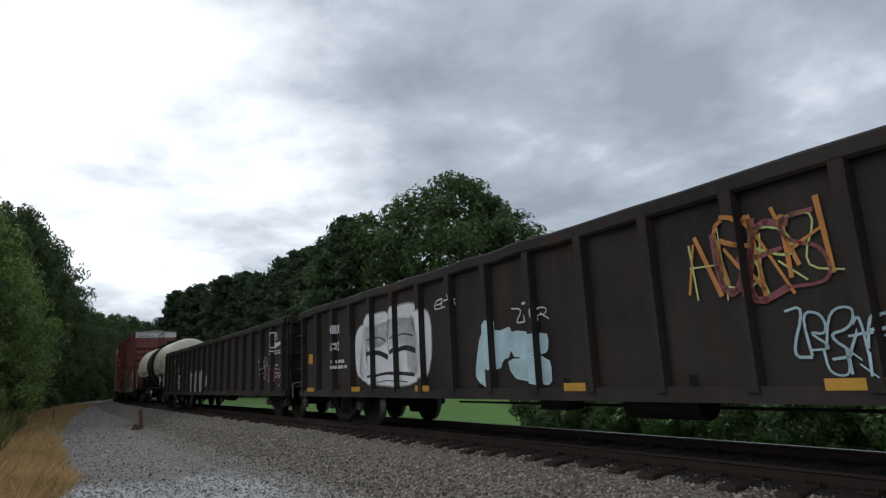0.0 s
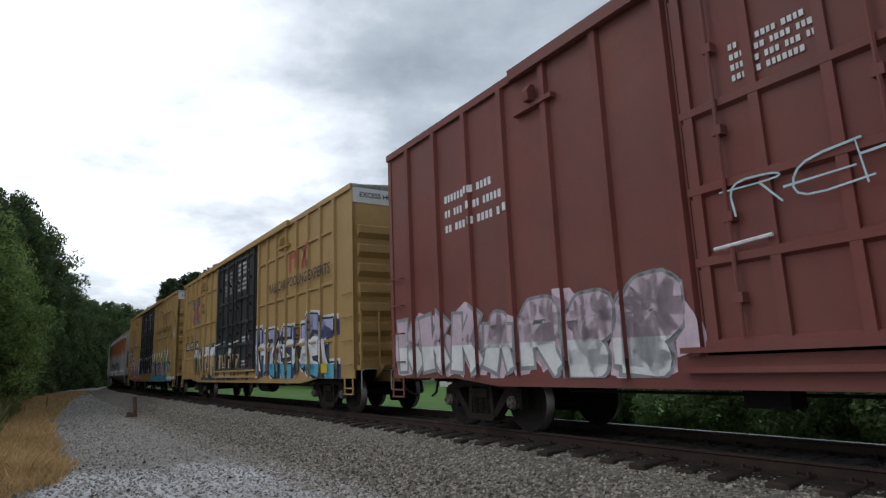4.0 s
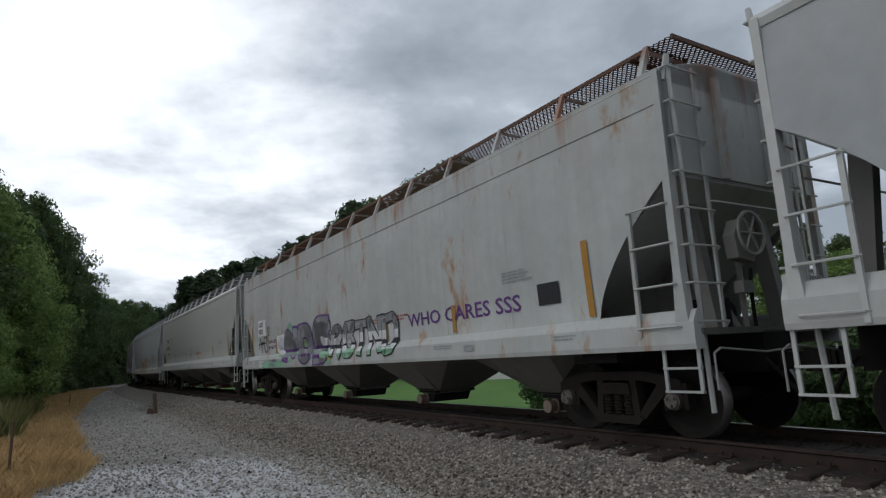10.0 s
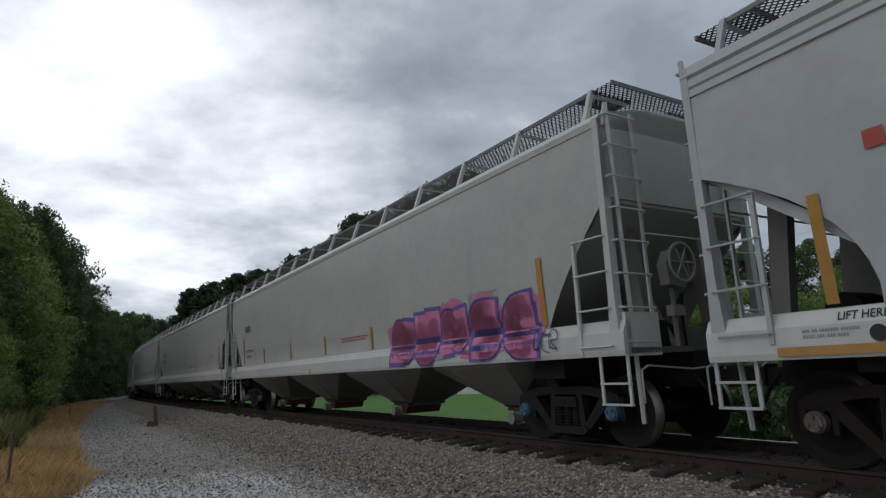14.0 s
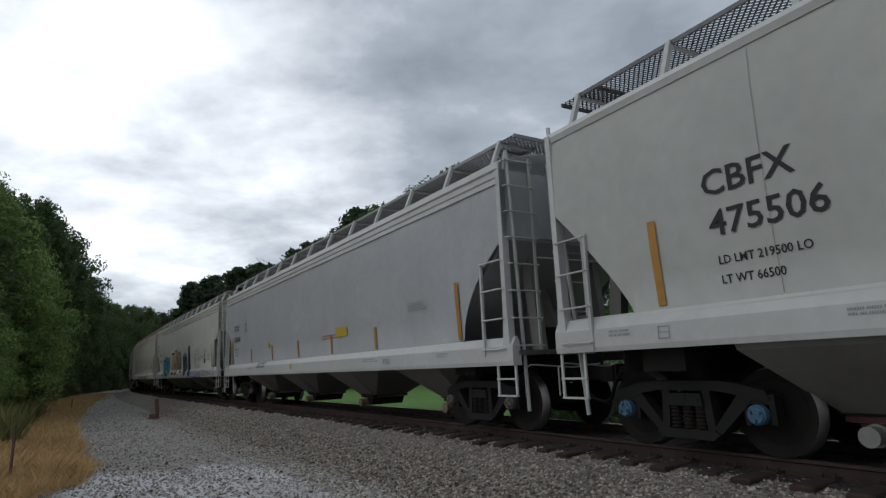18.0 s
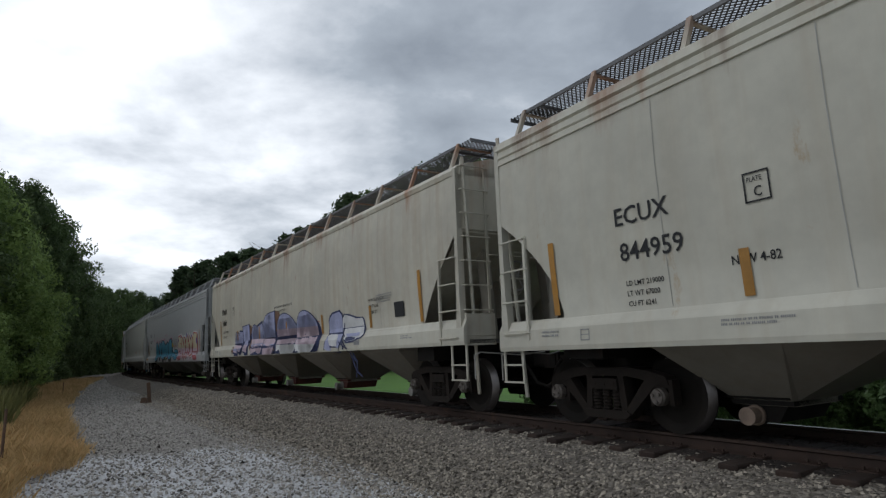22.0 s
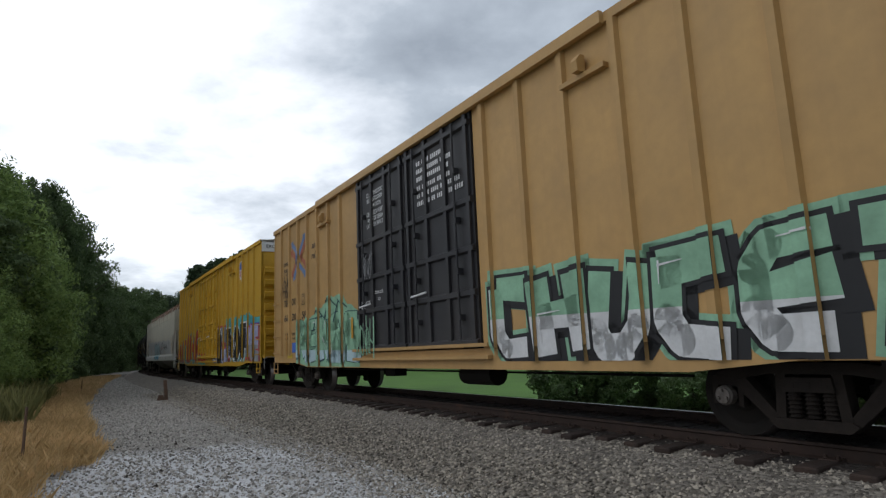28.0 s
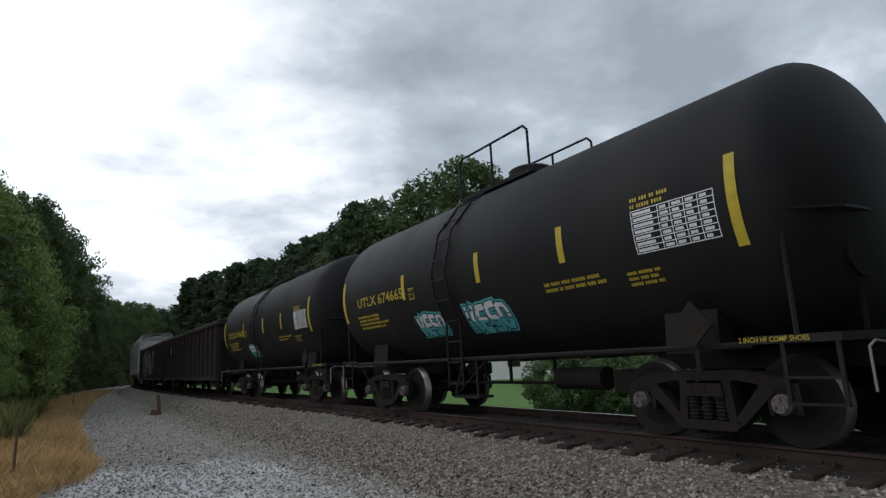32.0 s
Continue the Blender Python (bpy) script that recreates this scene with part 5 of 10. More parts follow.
def boxcar(label, L, paint="box_yellow", door="door_black", top=5.4, style="belts", door_w=(2.45, 2.45), door_x=0.0, frame_kind="frame_rusty",
           cap="cap_grey", band=True, npost=(7, 7), belts=(4.38, 3.3, 2.3), bot=0.82, pitch=None):
    car = tagged(new("boxcar"), label, "railcar", "cars of the freight train")
    H = L / 2
    W = 1.46
    eave = top - 0.12
    d0, d1 = door_x - door_w[0], door_x + door_w[1]
    left = [-H + 0.85 + (d0 + H - 0.95) * i / (npost[0] - 1) for i in range(npost[0])]
    if pitch:
        left = [-H + pitch[0] + pitch[1] * i for i in range(npost[0])]
    right = [d1 + 0.32 + (H - 1.0 - d1 - 0.32) * i / (npost[1] - 1) for i in range(npost[1])]
    pts = left + right
    half = 0.075
    for sgn in (-1, 1):
        for a, b, zl in ((-H, d0, bot + 0.2), (d1, H, bot + 0.2), (d0, d1, eave - 0.1)):
            bm = bmesh.new()
            box(bm, a, b, min(sgn * W, sgn * (W - 0.05)), max(sgn * W, sgn * (W - 0.05)), zl, eave)
            part("side_wall", bm, paint, car)
        bm = bmesh.new()
        prism(bm, [(-H, bot + 0.02), (-H + 2.2, bot + 0.02), (-H + 3.4, bot - 0.1), (H - 3.4, bot - 0.1), (H - 2.2, bot + 0.02), (H, bot + 0.02), (H, bot + 0.24), (-H, bot + 0.24)],
              sgn * (W + 0.004), sgn * (W - 0.03))
        part("side_sill", bm, paint, car)
        bm = bmesh.new()
        box(bm, -H, H, min(sgn * (W + 0.06), sgn * (W - 0.04)), max(sgn * (W + 0.06), sgn * (W - 0.04)), eave - 0.1, eave + 0.03)
        part("eave_rail", bm, paint, car)
    pm = None
    for x in pts:
        if pm is None:
            bm = bmesh.new()
            prism(bm, [(-half, -W), (half, -W), (half * 0.7, -W - 0.07), (-half * 0.7, -W - 0.07)], bot + 0.24, eave - 0.1, "z")
            pm = finish(bm, "side_post", paint)
        part("side_post", pm, None, car).location = (x, 0, 0)
        part("side_post", pm, None, car).matrix_basis = pose(x, 0, 0, 0, 0, 180)
    if style == "belts":
        for z in belts:
            for grp in (left, right):
                for a, b in zip(grp, grp[1:]):
                    bm = bmesh.new()
                    prism(bm, [(-W, z - 0.06), (-W, z + 0.06), (-W - 0.05, z + 0.03), (-W - 0.05, z - 0.03)], a + half, b - half, "x")
                    part("belt_rail", bm, paint, car)
    # upper door track along the eave with a stop at each end
    ta, tb = d0 - 2.75, d1 + 3.2
    bm = bmesh.new()
    box(bm, ta, tb, -W - 0.13, -W - 0.06, eave - 0.12, eave + 0.05)
    part("upper_door_track", bm, paint, car)
    for x in (ta + 0.45, tb - 0.45):
        bm = bmesh.new()
        prism(bm, [(-W - 0.05, eave - 0.62), (-W - 0.19, eave - 0.62), (-W - 0.21, eave - 0.48), (-W - 0.13, eave - 0.38), (-W - 0.05, eave - 0.38)], x - 0.06, x + 0.06, "x")
        part("track_stop", bm, paint, car)
        bm = bmesh.new()
        box(bm, x - 0.42, x + 0.42, -W - 0.1, -W, eave - 0.70, eave - 0.63)
        part("stop_rail", bm, paint, car)
    # doors: two plug leaves with a frame, lock rods and handles
    edges = [(d0, door_x), (door_x, d1)] if door_w[0] > 0.1 else [(d0, d1)]
    for (a, b) in edges:
        bm = bmesh.new()
        box(bm, a + 0.03, b - 0.03, -W - 0.03, -W + 0.06, bot + 0.28, eave - 0.12)
        dr = part("door", bm, door, car, "plug door with lock rods")
        for z in (bot + 0.34, 2.0, 2.75, 3.6, eave - 0.3):
            bm = bmesh.new()
            prism(bm, [(-W - 0.03, z - 0.07), (-W - 0.03, z + 0.07), (-W - 0.09, z + 0.04), (-W - 0.09, z - 0.04)], a + 0.05, b - 0.05, "x")
            part("door_stiffener", bm, door, dr)
        for fx in (0.06, 0.36, 0.64, 0.94):
            x = a + (b - a) * fx
            bm = bmesh.new()
            box(bm, x - 0.05, x + 0.05, -W - 0.085, -W - 0.03, bot + 0.28, eave - 0.14)
            part("door_post", bm, door, dr)
        for fx in (0.2, 0.8):
            x = a + (b - a) * fx
            bm = bmesh.new()
            rod(bm, (x, -W - 0.12, bot + 0.4), (x, -W - 0.12, eave - 0.2), 0.022)
            for z in (1.6, 2.4, 3.3, 4.2):
                box(bm, x - 0.05, x + 0.05, -W - 0.14, -W - 0.02, z - 0.05, z + 0.05)
            part("lock_rod", bm, door, dr)
        bm = bmesh.new()
        rod(bm, (a + 0.3, -W - 0.13, 2.1), (a + 0.9, -W - 0.13, 2.14), 0.02)
        part("door_handle", bm, "ink_white", dr)
    for z in (bot + 0.1, bot + 0.3):
        bm = bmesh.new()
        box(bm, d0 - 0.25, d1 + 0.25, -W - 0.11, -W, z - 0.03, z + 0.03)
        part("door_track", bm, paint, car)
    bm = bmesh.new()
    box(bm, d0, d1, W - 0.05, W, bot + 0.24, eave - 0.1)
    part("far_door", bm, door, car)
    # roof with cross ribs
    bm = bmesh.new()
    prism(bm, [(-W - 0.05, eave), (0, top), (W + 0.05, eave), (W, eave - 0.06), (-W, eave - 0.06)], -H - 0.02, H + 0.02, "x")
    n = 14
    for i in range(n + 1):
        x = -H + 0.05 + (L - 0.1) * i / n
        prism(bm, [(-W - 0.06, eave + 0.01), (0, top + 0.035), (W + 0.06, eave + 0.01), (W, eave - 0.02), (-W, eave - 0.02)], x - 0.04, x + 0.04, "x")
    part("roof", bm, "roof_tan", car)
    # corrugated ends
    for sx in (-1, 1):
        x = sx * H
        bm = bmesh.new()
        box(bm, min(x - sx * 0.05, x), max(x - sx * 0.05, x), -W, W, 1.05, eave + 0.02)
        part("end_wall", bm, paint, car)
        for i in range(7):
            z = 1.5 + i * 0.45
            bm = bmesh.new()
            prism(bm, [(x, z - 0.19), (x + sx * 0.11, z - 0.07), (x + sx * 0.11, z + 0.09), (x, z + 0.14)], -W + 0.1, W - 0.1)
            part("end_rib", bm, paint, car)
        if band:
            bm = bmesh.new()
            box(bm, min(x, x + sx * 0.02), max(x, x + sx * 0.02), -W, W, eave - 0.42, eave + 0.03)
            part("end_band", bm, "white_band", car, "white painted band")
        for sy in (-1, 1):
            bm = bmesh.new()
            box(bm, min(x, x - sx * 0.12), max(x, x - sx * 0.12), min(sy * (W + 0.02), sy * (W - 0.1)), max(sy * (W + 0.02), sy * (W - 0.1)), 1.05, eave)
            part("corner_post", bm, paint, car)
        lx = sorted((sx * (H - 0.10), sx * (H - 0.52)))
        ladder(car, lx[0], lx[1], -W - 0.02, 1.15, 2.75, 4, paint, stiles=False, out=0.07)
        end_ladder(car, x + sx * 0.08, sx, -W + 0.1, -W + 0.55, 1.1, 2.3, 4, paint)
        bm = bmesh.new()
        box(bm, min(x, x + sx * 0.18), max(x, x + sx * 0.18), -1.4, 1.4, 1.02, 1.12)
        box(bm, min(x, x - sx * 3), max(x, x - sx * 3), -0.28, 0.28, 0.72, 1.06)
        part("end_sill", bm, paint, car)
        bm = bmesh.new()
        xx = x + sx * 0.12
        bent(bm, [(xx, -W + 0.1, 2.6), (xx, -W + 0.1, 2.75), (xx, 0.3, 2.75), (xx, 0.3, 2.6)], 0.016)
        part("end_handrail", bm, paint, car)
        stirrup(car, min(sx * H, sx * (H - 0.5)) + 0.04, max(sx * H, sx * (H - 0.5)) - 0.04, -W - 0.03, 0.5, 0.86, paint)
        coupler(car, x, sx)
        uncoupling_lever(car, x + sx * 0.1, sx, 1.4, paint)
        truck(car, sx * (H - 2.35), frame_kind, cap)
    bm = bmesh.new()
    box(bm, -H + 0.1, H - 0.1, -W + 0.05, W - 0.05, 0.98, 1.06)
    box(bm, -H, H, -0.24, 0.24, 0.7, 1.0)
    for i in range(10):
        x = -H + 1.5 + (L - 3) * i / 9
        box(bm, x - 0.05, x + 0.05, -1.4, 1.4, 0.78, 0.98)
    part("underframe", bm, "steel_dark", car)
    bm = bmesh.new()
    rod(bm, (-H + 4, -0.6, 0.62), (H - 4, -0.6, 0.62), 0.02)
    lathe(bm, [(-0.5, 0.2), (0.5, 0.2)], "x", (1.5, -0.8, 0.6), 12)
    box(bm, -2.4, -1.9, -0.9, -0.6, 0.5, 0.8)
    part("brake_gear", bm, "steel_dark", car)
    bm = bmesh.new()
    lathe(bm, [(0.0, 0.28), (0.03, 0.28), (0.03, 0.25), (0.0, 0.25)], "x", (H + 0.3, -0.25, 2.15), 20, caps=False)
    for k in range(3):
        a = k * math.pi / 3
        rod(bm, (H + 0.3, -0.25 - 0.26 * math.cos(a), 2.15 - 0.26 * math.sin(a)), (H + 0.3, -0.25 + 0.26 * math.cos(a), 2.15 + 0.26 * math.sin(a)), 0.014, 5)
    part("brake_wheel", bm, "steel_dark" if paint != "box_bright" else paint, car)
    bm = bmesh.new()
    prism(bm, [(-0.5, 1.85), (-0.12, 1.8), (0.0, 2.05), (-0.08, 2.4), (-0.42, 2.42), (-0.52, 2.2)], H + 0.08, H + 0.27, "x")
    rod(bm, (H + 0.2, -0.25, 1.1), (H + 0.2, -0.25, 1.9), 0.03)
    part("brake_housing", bm, paint, car)
    for sx in (-1, 1):
        # crossover step of open mesh over the coupler, and its brackets
        a, b = sorted((sx * (H + 0.12), sx * (H + 0.42)))
        bm = mesh_walk(a, b, -1.05, 1.05, 1.14, 0.02)
        for x in (a, b):
            box(bm, x - 0.015, x + 0.015, -1.05, 1.05, 1.11, 1.17)
        cs = part("crossover_step", bm, paint, car)
        for y in (-0.9, 0.9):
            bm = bmesh.new()
            prism(bm, [(sx * H, 1.1), (sx * (H + 0.4), 1.12), (sx * (H + 0.38), 1.08), (sx * H, 0.85)], y - 0.02, y + 0.02)
            part("bracket", bm, paint, cs)
    return car, post_y(W, pts, half, 0.072, belts if style == "belts" else (), 0.05), breaks_of(pts, half)


def tank_y(R, zc):
    def f(x, z):
        return -math.sqrt(max(0.01, R * R - (z - zc) ** 2))
    return f


def tank_car(label, L, R, zc, tank_len, cream=False, head=(0.62, 1.0, 1.0), frame_kind="frame_rusty", cap="cap_grey"):
    car = tagged(new("tank_car"), label, "railcar", "cars of the freight train")
    H, T = L / 2, tank_len / 2
    paint = "tank_black"

    def shell(x0, x1, head0, head1, nm, mt, zmin=None):
        prof = []
        if head0:
            prof += [(x0, 0.02)] + [(x0 + head[0] * (1 - math.cos(a) ** head[1]), R * math.sin(a) ** head[2]) for a in np.linspace(0.08, math.pi / 2 - 0.001, 12)]
        else:
            prof += [(x0, R)]
        prof += [(x0 + head[0] + 0.02, R + 0.006)] if head0 else []
        if head1:
            prof += [(x1 - head[0] - 0.02, R + 0.006)]
            prof += [(x1 - head[0] * (1 - math.cos(a) ** head[1]), R * math.sin(a) ** head[2]) for a in np.linspace(math.pi / 2 - 0.001, 0.08, 12)] + [(x1, 0.02)]
        else:
            prof += [(x1, R)]
        bm = bmesh.new()
        lathe(bm, prof, "x", (0, 0, zc), 56)
        if cream:
            bmesh.ops.bisect_plane(bm, geom=list(bm.verts) + list(bm.edges) + list(bm.faces), plane_co=(0, 0, zc - R * 0.44), plane_no=(0, 0, 1))
        return part(nm, bm, mt, car, smooth=True)
    if cream:
        band0, band1 = -T * 0.19, T * 0.315
        for a, b, h0, h1 in ((-T, band0, True, False), (band1, T, False, True)):
            o = shell(a, b, h0, h1, "tank_shell", "tank_cream")
            o.data.materials.append(M["tank_black"])
            for p in o.data.polygons:
                if p.center.z < zc - R * 0.44:
                    p.material_index = 1
        shell(band0, band1, False, False, "tank_band", "tank_black")
    else:
        shell(-T, T, True, True, "tank_shell", paint)
        for x in (-T * 0.5, 0.0, T * 0.5):
            bm = bmesh.new()
            lathe(bm, [(-0.02, R + 0.002), (0.0, R + 0.008), (0.02, R + 0.002)], "x", (x, 0, zc), 56, caps=False)
            part("weld_seam", bm, paint, car, smooth=True)
    top = zc + R
    # manway platform and railing
    bm = bmesh.new()
    box(bm, -1.1, 1.1, -0.75, 0.75, top - 0.12, top - 0.05)
    for x in (-1.0, 1.0):
        box(bm, x - 0.05, x + 0.05, -0.7, 0.7, top - 0.4, top - 0.1)
    pf = part("platform", bm, paint, car)
    bm = bmesh.new()
    lathe(bm, [(top - 0.1, 0.42), (top + 0.22, 0.42), (top + 0.26, 0.36), (top + 0.30, 0.1)], "z", (0.2, 0, 0), 18)
    box(bm, -0.6, -0.2, -0.2, 0.2, top - 0.05, top + 0.2)
    part("manway", bm, paint, car)
    for y in (-0.75, 0.75):
        bm = bmesh.new()
        r = 0.022
        z1 = top + 0.72
        bent(bm, [(-1.05, y, top - 0.1), (-1.05, y, z1 - 0.1), (-0.95, y, z1), (0.0, y, z1)], r)
        bent(bm, [(0.0, y, z1), (0.95, y, z1), (1.05, y, z1 - 0.1), (1.05, y, top - 0.1)], r)
        rod(bm, (0, y, z1), (0, y, top - 0.1), r)
        part("railing", bm, paint, pf)
    # side ladder
    yf = tank_y(R, zc)
    bm = bmesh.new()
    zz = [0.6, 1.1, 1.7, 2.2, zc, zc + R * 0.45, zc + R * 0.8, top - 0.15]
    lx = 0.82 if cream else -0.75
    for x in (lx, lx + 0.45):
        pl = [(x, min(-1.45, yf(x, z) - 0.1) if z < zc + 0.1 else yf(x, z) - 0.08, z) for z in zz]
        bent(bm, pl, 0.022)
    ld = part("ladder", bm, paint, car)
    for z in np.arange(0.65, top - 0.2, 0.36):
        y = min(-1.45, yf(0, z) - 0.1) if z < zc + 0.1 else yf(0, z) - 0.08
        bm = bmesh.new()
        rod(bm, (lx, y, z), (lx + 0.45, y, z), 0.014, 5)
        part("rung", bm, paint, ld)
    # running gear, stub sills, saddles
    for sx in (-1, 1):
        bm = bmesh.new()
        x0, x1 = sorted((sx * H, sx * (H - 3.0)))
        box(bm, x0, x1, -0.28, 0.28, 0.78, 1.1)
        part("stub_sill", bm, paint, car)
        bm = bmesh.new()
        x0, x1 = sorted((sx * (H - 0.05), sx * (H - 0.95)))
        box(bm, x0, x1, -1.42, 1.42, 1.06, 1.14)
        part("end_platform", bm, paint, car)
        bm = bmesh.new()
        xs = sx * (H - 1.75)
        prism(bm, [(-1.2, 1.0), (1.2, 1.0), (1.15, zc - R * 0.55), (0.6, zc - R * 0.9), (-0.6, zc - R * 0.9), (-1.15, zc - R * 0.55)], xs - 0.35, xs + 0.35, "x")
        part("saddle", bm, paint, car)
        bm = bmesh.new()
        xr = sx * (H - 0.1)
        bent(bm, [(xr - sx * 0.35, -1.4, 1.1), (xr - sx * 0.35, -1.4, 2.25), (xr - sx * 0.28, -1.38, 2.33), (xr, -0.9, 2.33), (xr, 0.9, 2.33), (xr - sx * 0.28, 1.38, 2.33), (xr - sx * 0.35, 1.4, 2.25), (xr - sx * 0.35, 1.4, 1.1)], 0.025)
        part("end_handrail", bm, "tank_cream" if cream else paint, car)
        stirrup(car, min(sx * (H - 0.1), sx * (H - 0.6)), max(sx * (H - 0.1), sx * (H - 0.6)), -1.4, 0.5, 1.08, paint)
        coupler(car, sx * H, sx)
        uncoupling_lever(car, sx * H, sx, 1.35, paint)
        truck(car, sx * (H - 1.75), frame_kind, cap)
    bm = bmesh.new()
    for y in (-1.38, 1.38):
        rod(bm, (-H + 0.9, y, 1.06), (H - 0.9, y, 1.06), 0.035)
    for x in (-H * 0.45, -H * 0.15, H * 0.2, H * 0.45):
        box(bm, x - 0.03, x + 0.03, -1.36, -0.6, 0.98, 1.06)
    part("side_walkway_rail", bm, paint, car)
    bm = bmesh.new()
    box(bm, -0.5, 0.2, -1.52, -1.2, 0.42, 0.46)
    bent(bm, [(-0.5, -1.5, 0.44), (-0.35, -1.4, 1.05)], 0.02)
    bent(bm, [(0.2, -1.5, 0.44), (0.05, -1.4, 1.05)], 0.02)
    bent(bm, [(-0.5, -1.5, 0.44), (0.3, -1.4, 1.0)], 0.016)
    part("sill_step", bm, paint, car)
    bm = bmesh.new()
    lathe(bm, [(-0.12, 0.2), (-0.1, 0.25), (0.1, 0.25), (0.12, 0.2)], "z", (-1.9, 0, 0.85), 12)
    rod(bm, (-3.5, -0.35, 0.6), (3.0, -0.35, 0.6), 0.03)
    lathe(bm, [(-0.5, 0.17), (0.5, 0.17)], "x", (1.6, -0.5, 0.68), 12)
    box(bm, 2.3, 2.7, -0.6, -0.3, 0.5, 0.8)
    for x in (-1.2, -0.4, 0.8):
        rod(bm, (x, -0.35, 0.6), (x, -0.35, 1.0), 0.03)
    part("brake_gear", bm, "steel_dark", car)
    bm = bmesh.new()
    lathe(bm, [(0.0, 0.28), (0.03, 0.28), (0.03, 0.23), (0.0, 0.23)], "x", (H - 0.2, -0.5, 1.95), 18, caps=False)
    for k in range(3):
        a = k * math.pi / 3
        rod(bm, (H - 0.18, -0.5 - 0.26 * math.cos(a), 1.95 - 0.26 * math.sin(a)), (H - 0.18, -0.5 + 0.26 * math.cos(a), 1.95 + 0.26 * math.sin(a)), 0.015, 5)
    rod(bm, (H - 0.25, -0.5, 1.1), (H - 0.25, -0.5, 1.95), 0.03)
    part("brake_wheel", bm, "steel_dark", car)
    for i in range(5):
        x = -T + 0.75 + (2 * T - 1.5) * i / 4
        lo, hi = (zc - 0.35, zc + 0.75) if i in (0, 4) else (zc - 0.1, zc + 0.4)
        if not cream:
            x = (-T + 0.7, -2.05, 0.55, 2.55, 5.1)[i]
            lo, hi = (2.03, 2.98) if i in (0, 4) else (2.27, 2.76)
        plate(car, x - 0.06, x + 0.06, lo, hi, "ink_yellow" if not cream else "reflector_dull", yf)
    return car, yf


# ---- ground, road, ballast, track ----
def gravel_mat(name, c1, c2, size=0.05, patch=None, bump=1.0):
    """Crushed stone: single stones of mixed tone, with dust and fines between them; patch lays a paler stone inside a rough circle."""
    mt = bpy.data.materials.new(name)
    mt.use_nodes = True
    nt = mt.node_tree
    b = nt.nodes["Principled BSDF"]
    N = nt.nodes.new
    tc = N("ShaderNodeTexCoord")
    vo = N("ShaderNodeTexVoronoi")
    vo.inputs["Scale"].default_value = 1.0 / size
    link(nt, tc.outputs["Object"], vo.inputs["Vector"])
    sep = N("ShaderNodeSeparateColor")
    link(nt, vo.outputs["Color"], sep.inputs[0])
    n1 = N("ShaderNodeTexNoise")
    n1.inputs["Scale"].default_value, n1.inputs["Detail"].default_value = 0.7, 5
    link(nt, tc.outputs["Object"], n1.inputs["Vector"])

    def mixc(f, a, c):
        x = N("ShaderNodeMix")
        x.data_type = "RGBA"
        link(nt, f, x.inputs[0])
        for i, v in ((6, a), (7, c)):
            if isinstance(v, tuple):
                x.inputs[i].default_value = (*v, 1)
            else:
                link(nt, v, x.inputs[i])
        return x.outputs[2]

    def mapr(f, a, c, lo=0.0, hi=1.0):
        r = N("ShaderNodeMapRange")
        r.inputs["From Min"].default_value, r.inputs["From Max"].default_value = a, c
        r.inputs["To Min"].default_value, r.inputs["To Max"].default_value = lo, hi
        link(nt, f, r.inputs["Value"])
        return r.outputs[0]

    col = mixc(sep.outputs[0], c1, c2)
    if patch:
        p1, p2, (px, py, pr) = patch
        mp = N("ShaderNodeMapping")
        mp.inputs["Location"].default_value = (-px, -py, 0)
        mp.inputs["Scale"].default_value = (1, 1, 0)
        link(nt, tc.outputs["Object"], mp.inputs["Vector"])
        ln = N("ShaderNodeVectorMath")
        ln.operation = "LENGTH"
        link(nt, mp.outputs[0], ln.inputs[0])
        ad = N("ShaderNodeMath")
        ad.operation = "MULTIPLY_ADD"
        link(nt, n1.outputs["Fac"], ad.inputs[0])
        ad.inputs[1].default_value = 2.4
        link(nt, ln.outputs["Value"], ad.inputs[2])
        f = mapr(ad.outputs[0], pr + 0.9, pr + 1.7)
        col = mixc(f, mixc(sep.outputs[0], p1, p2), col)
    dirt = mapr(n1.outputs["Fac"], 0.35, 0.7, 0.0, 0.35)
    col = mixc(dirt, col, tuple(c * 0.75 for c in c1))
    n2 = N("ShaderNodeTexNoise")
    n2.inputs["Scale"].default_value, n2.inputs["Detail"].default_value = 9.0, 4
    link(nt, tc.outputs["Object"], n2.inputs["Vector"])
    col = mixc(mapr(n2.outputs["Fac"], 0.62, 0.75, 0.0, 0.5), col, tuple(c * 0.35 for c in c1))
    link(nt, col, b.inputs["Base Color"])
    b.inputs["Roughness"].default_value = 0.92
    bp = N("ShaderNodeBump")
    bp.inputs["Strength"].default_value, bp.inputs["Distance"].default_value = bump, size * 0.6
    ds = mapr(vo.outputs["Distance"], 0.0, 0.7, 1.0, 0.0)
    link(nt, ds, bp.inputs["Height"])
    link(nt, bp.outputs[0], b.inputs["Normal"])
    return mt


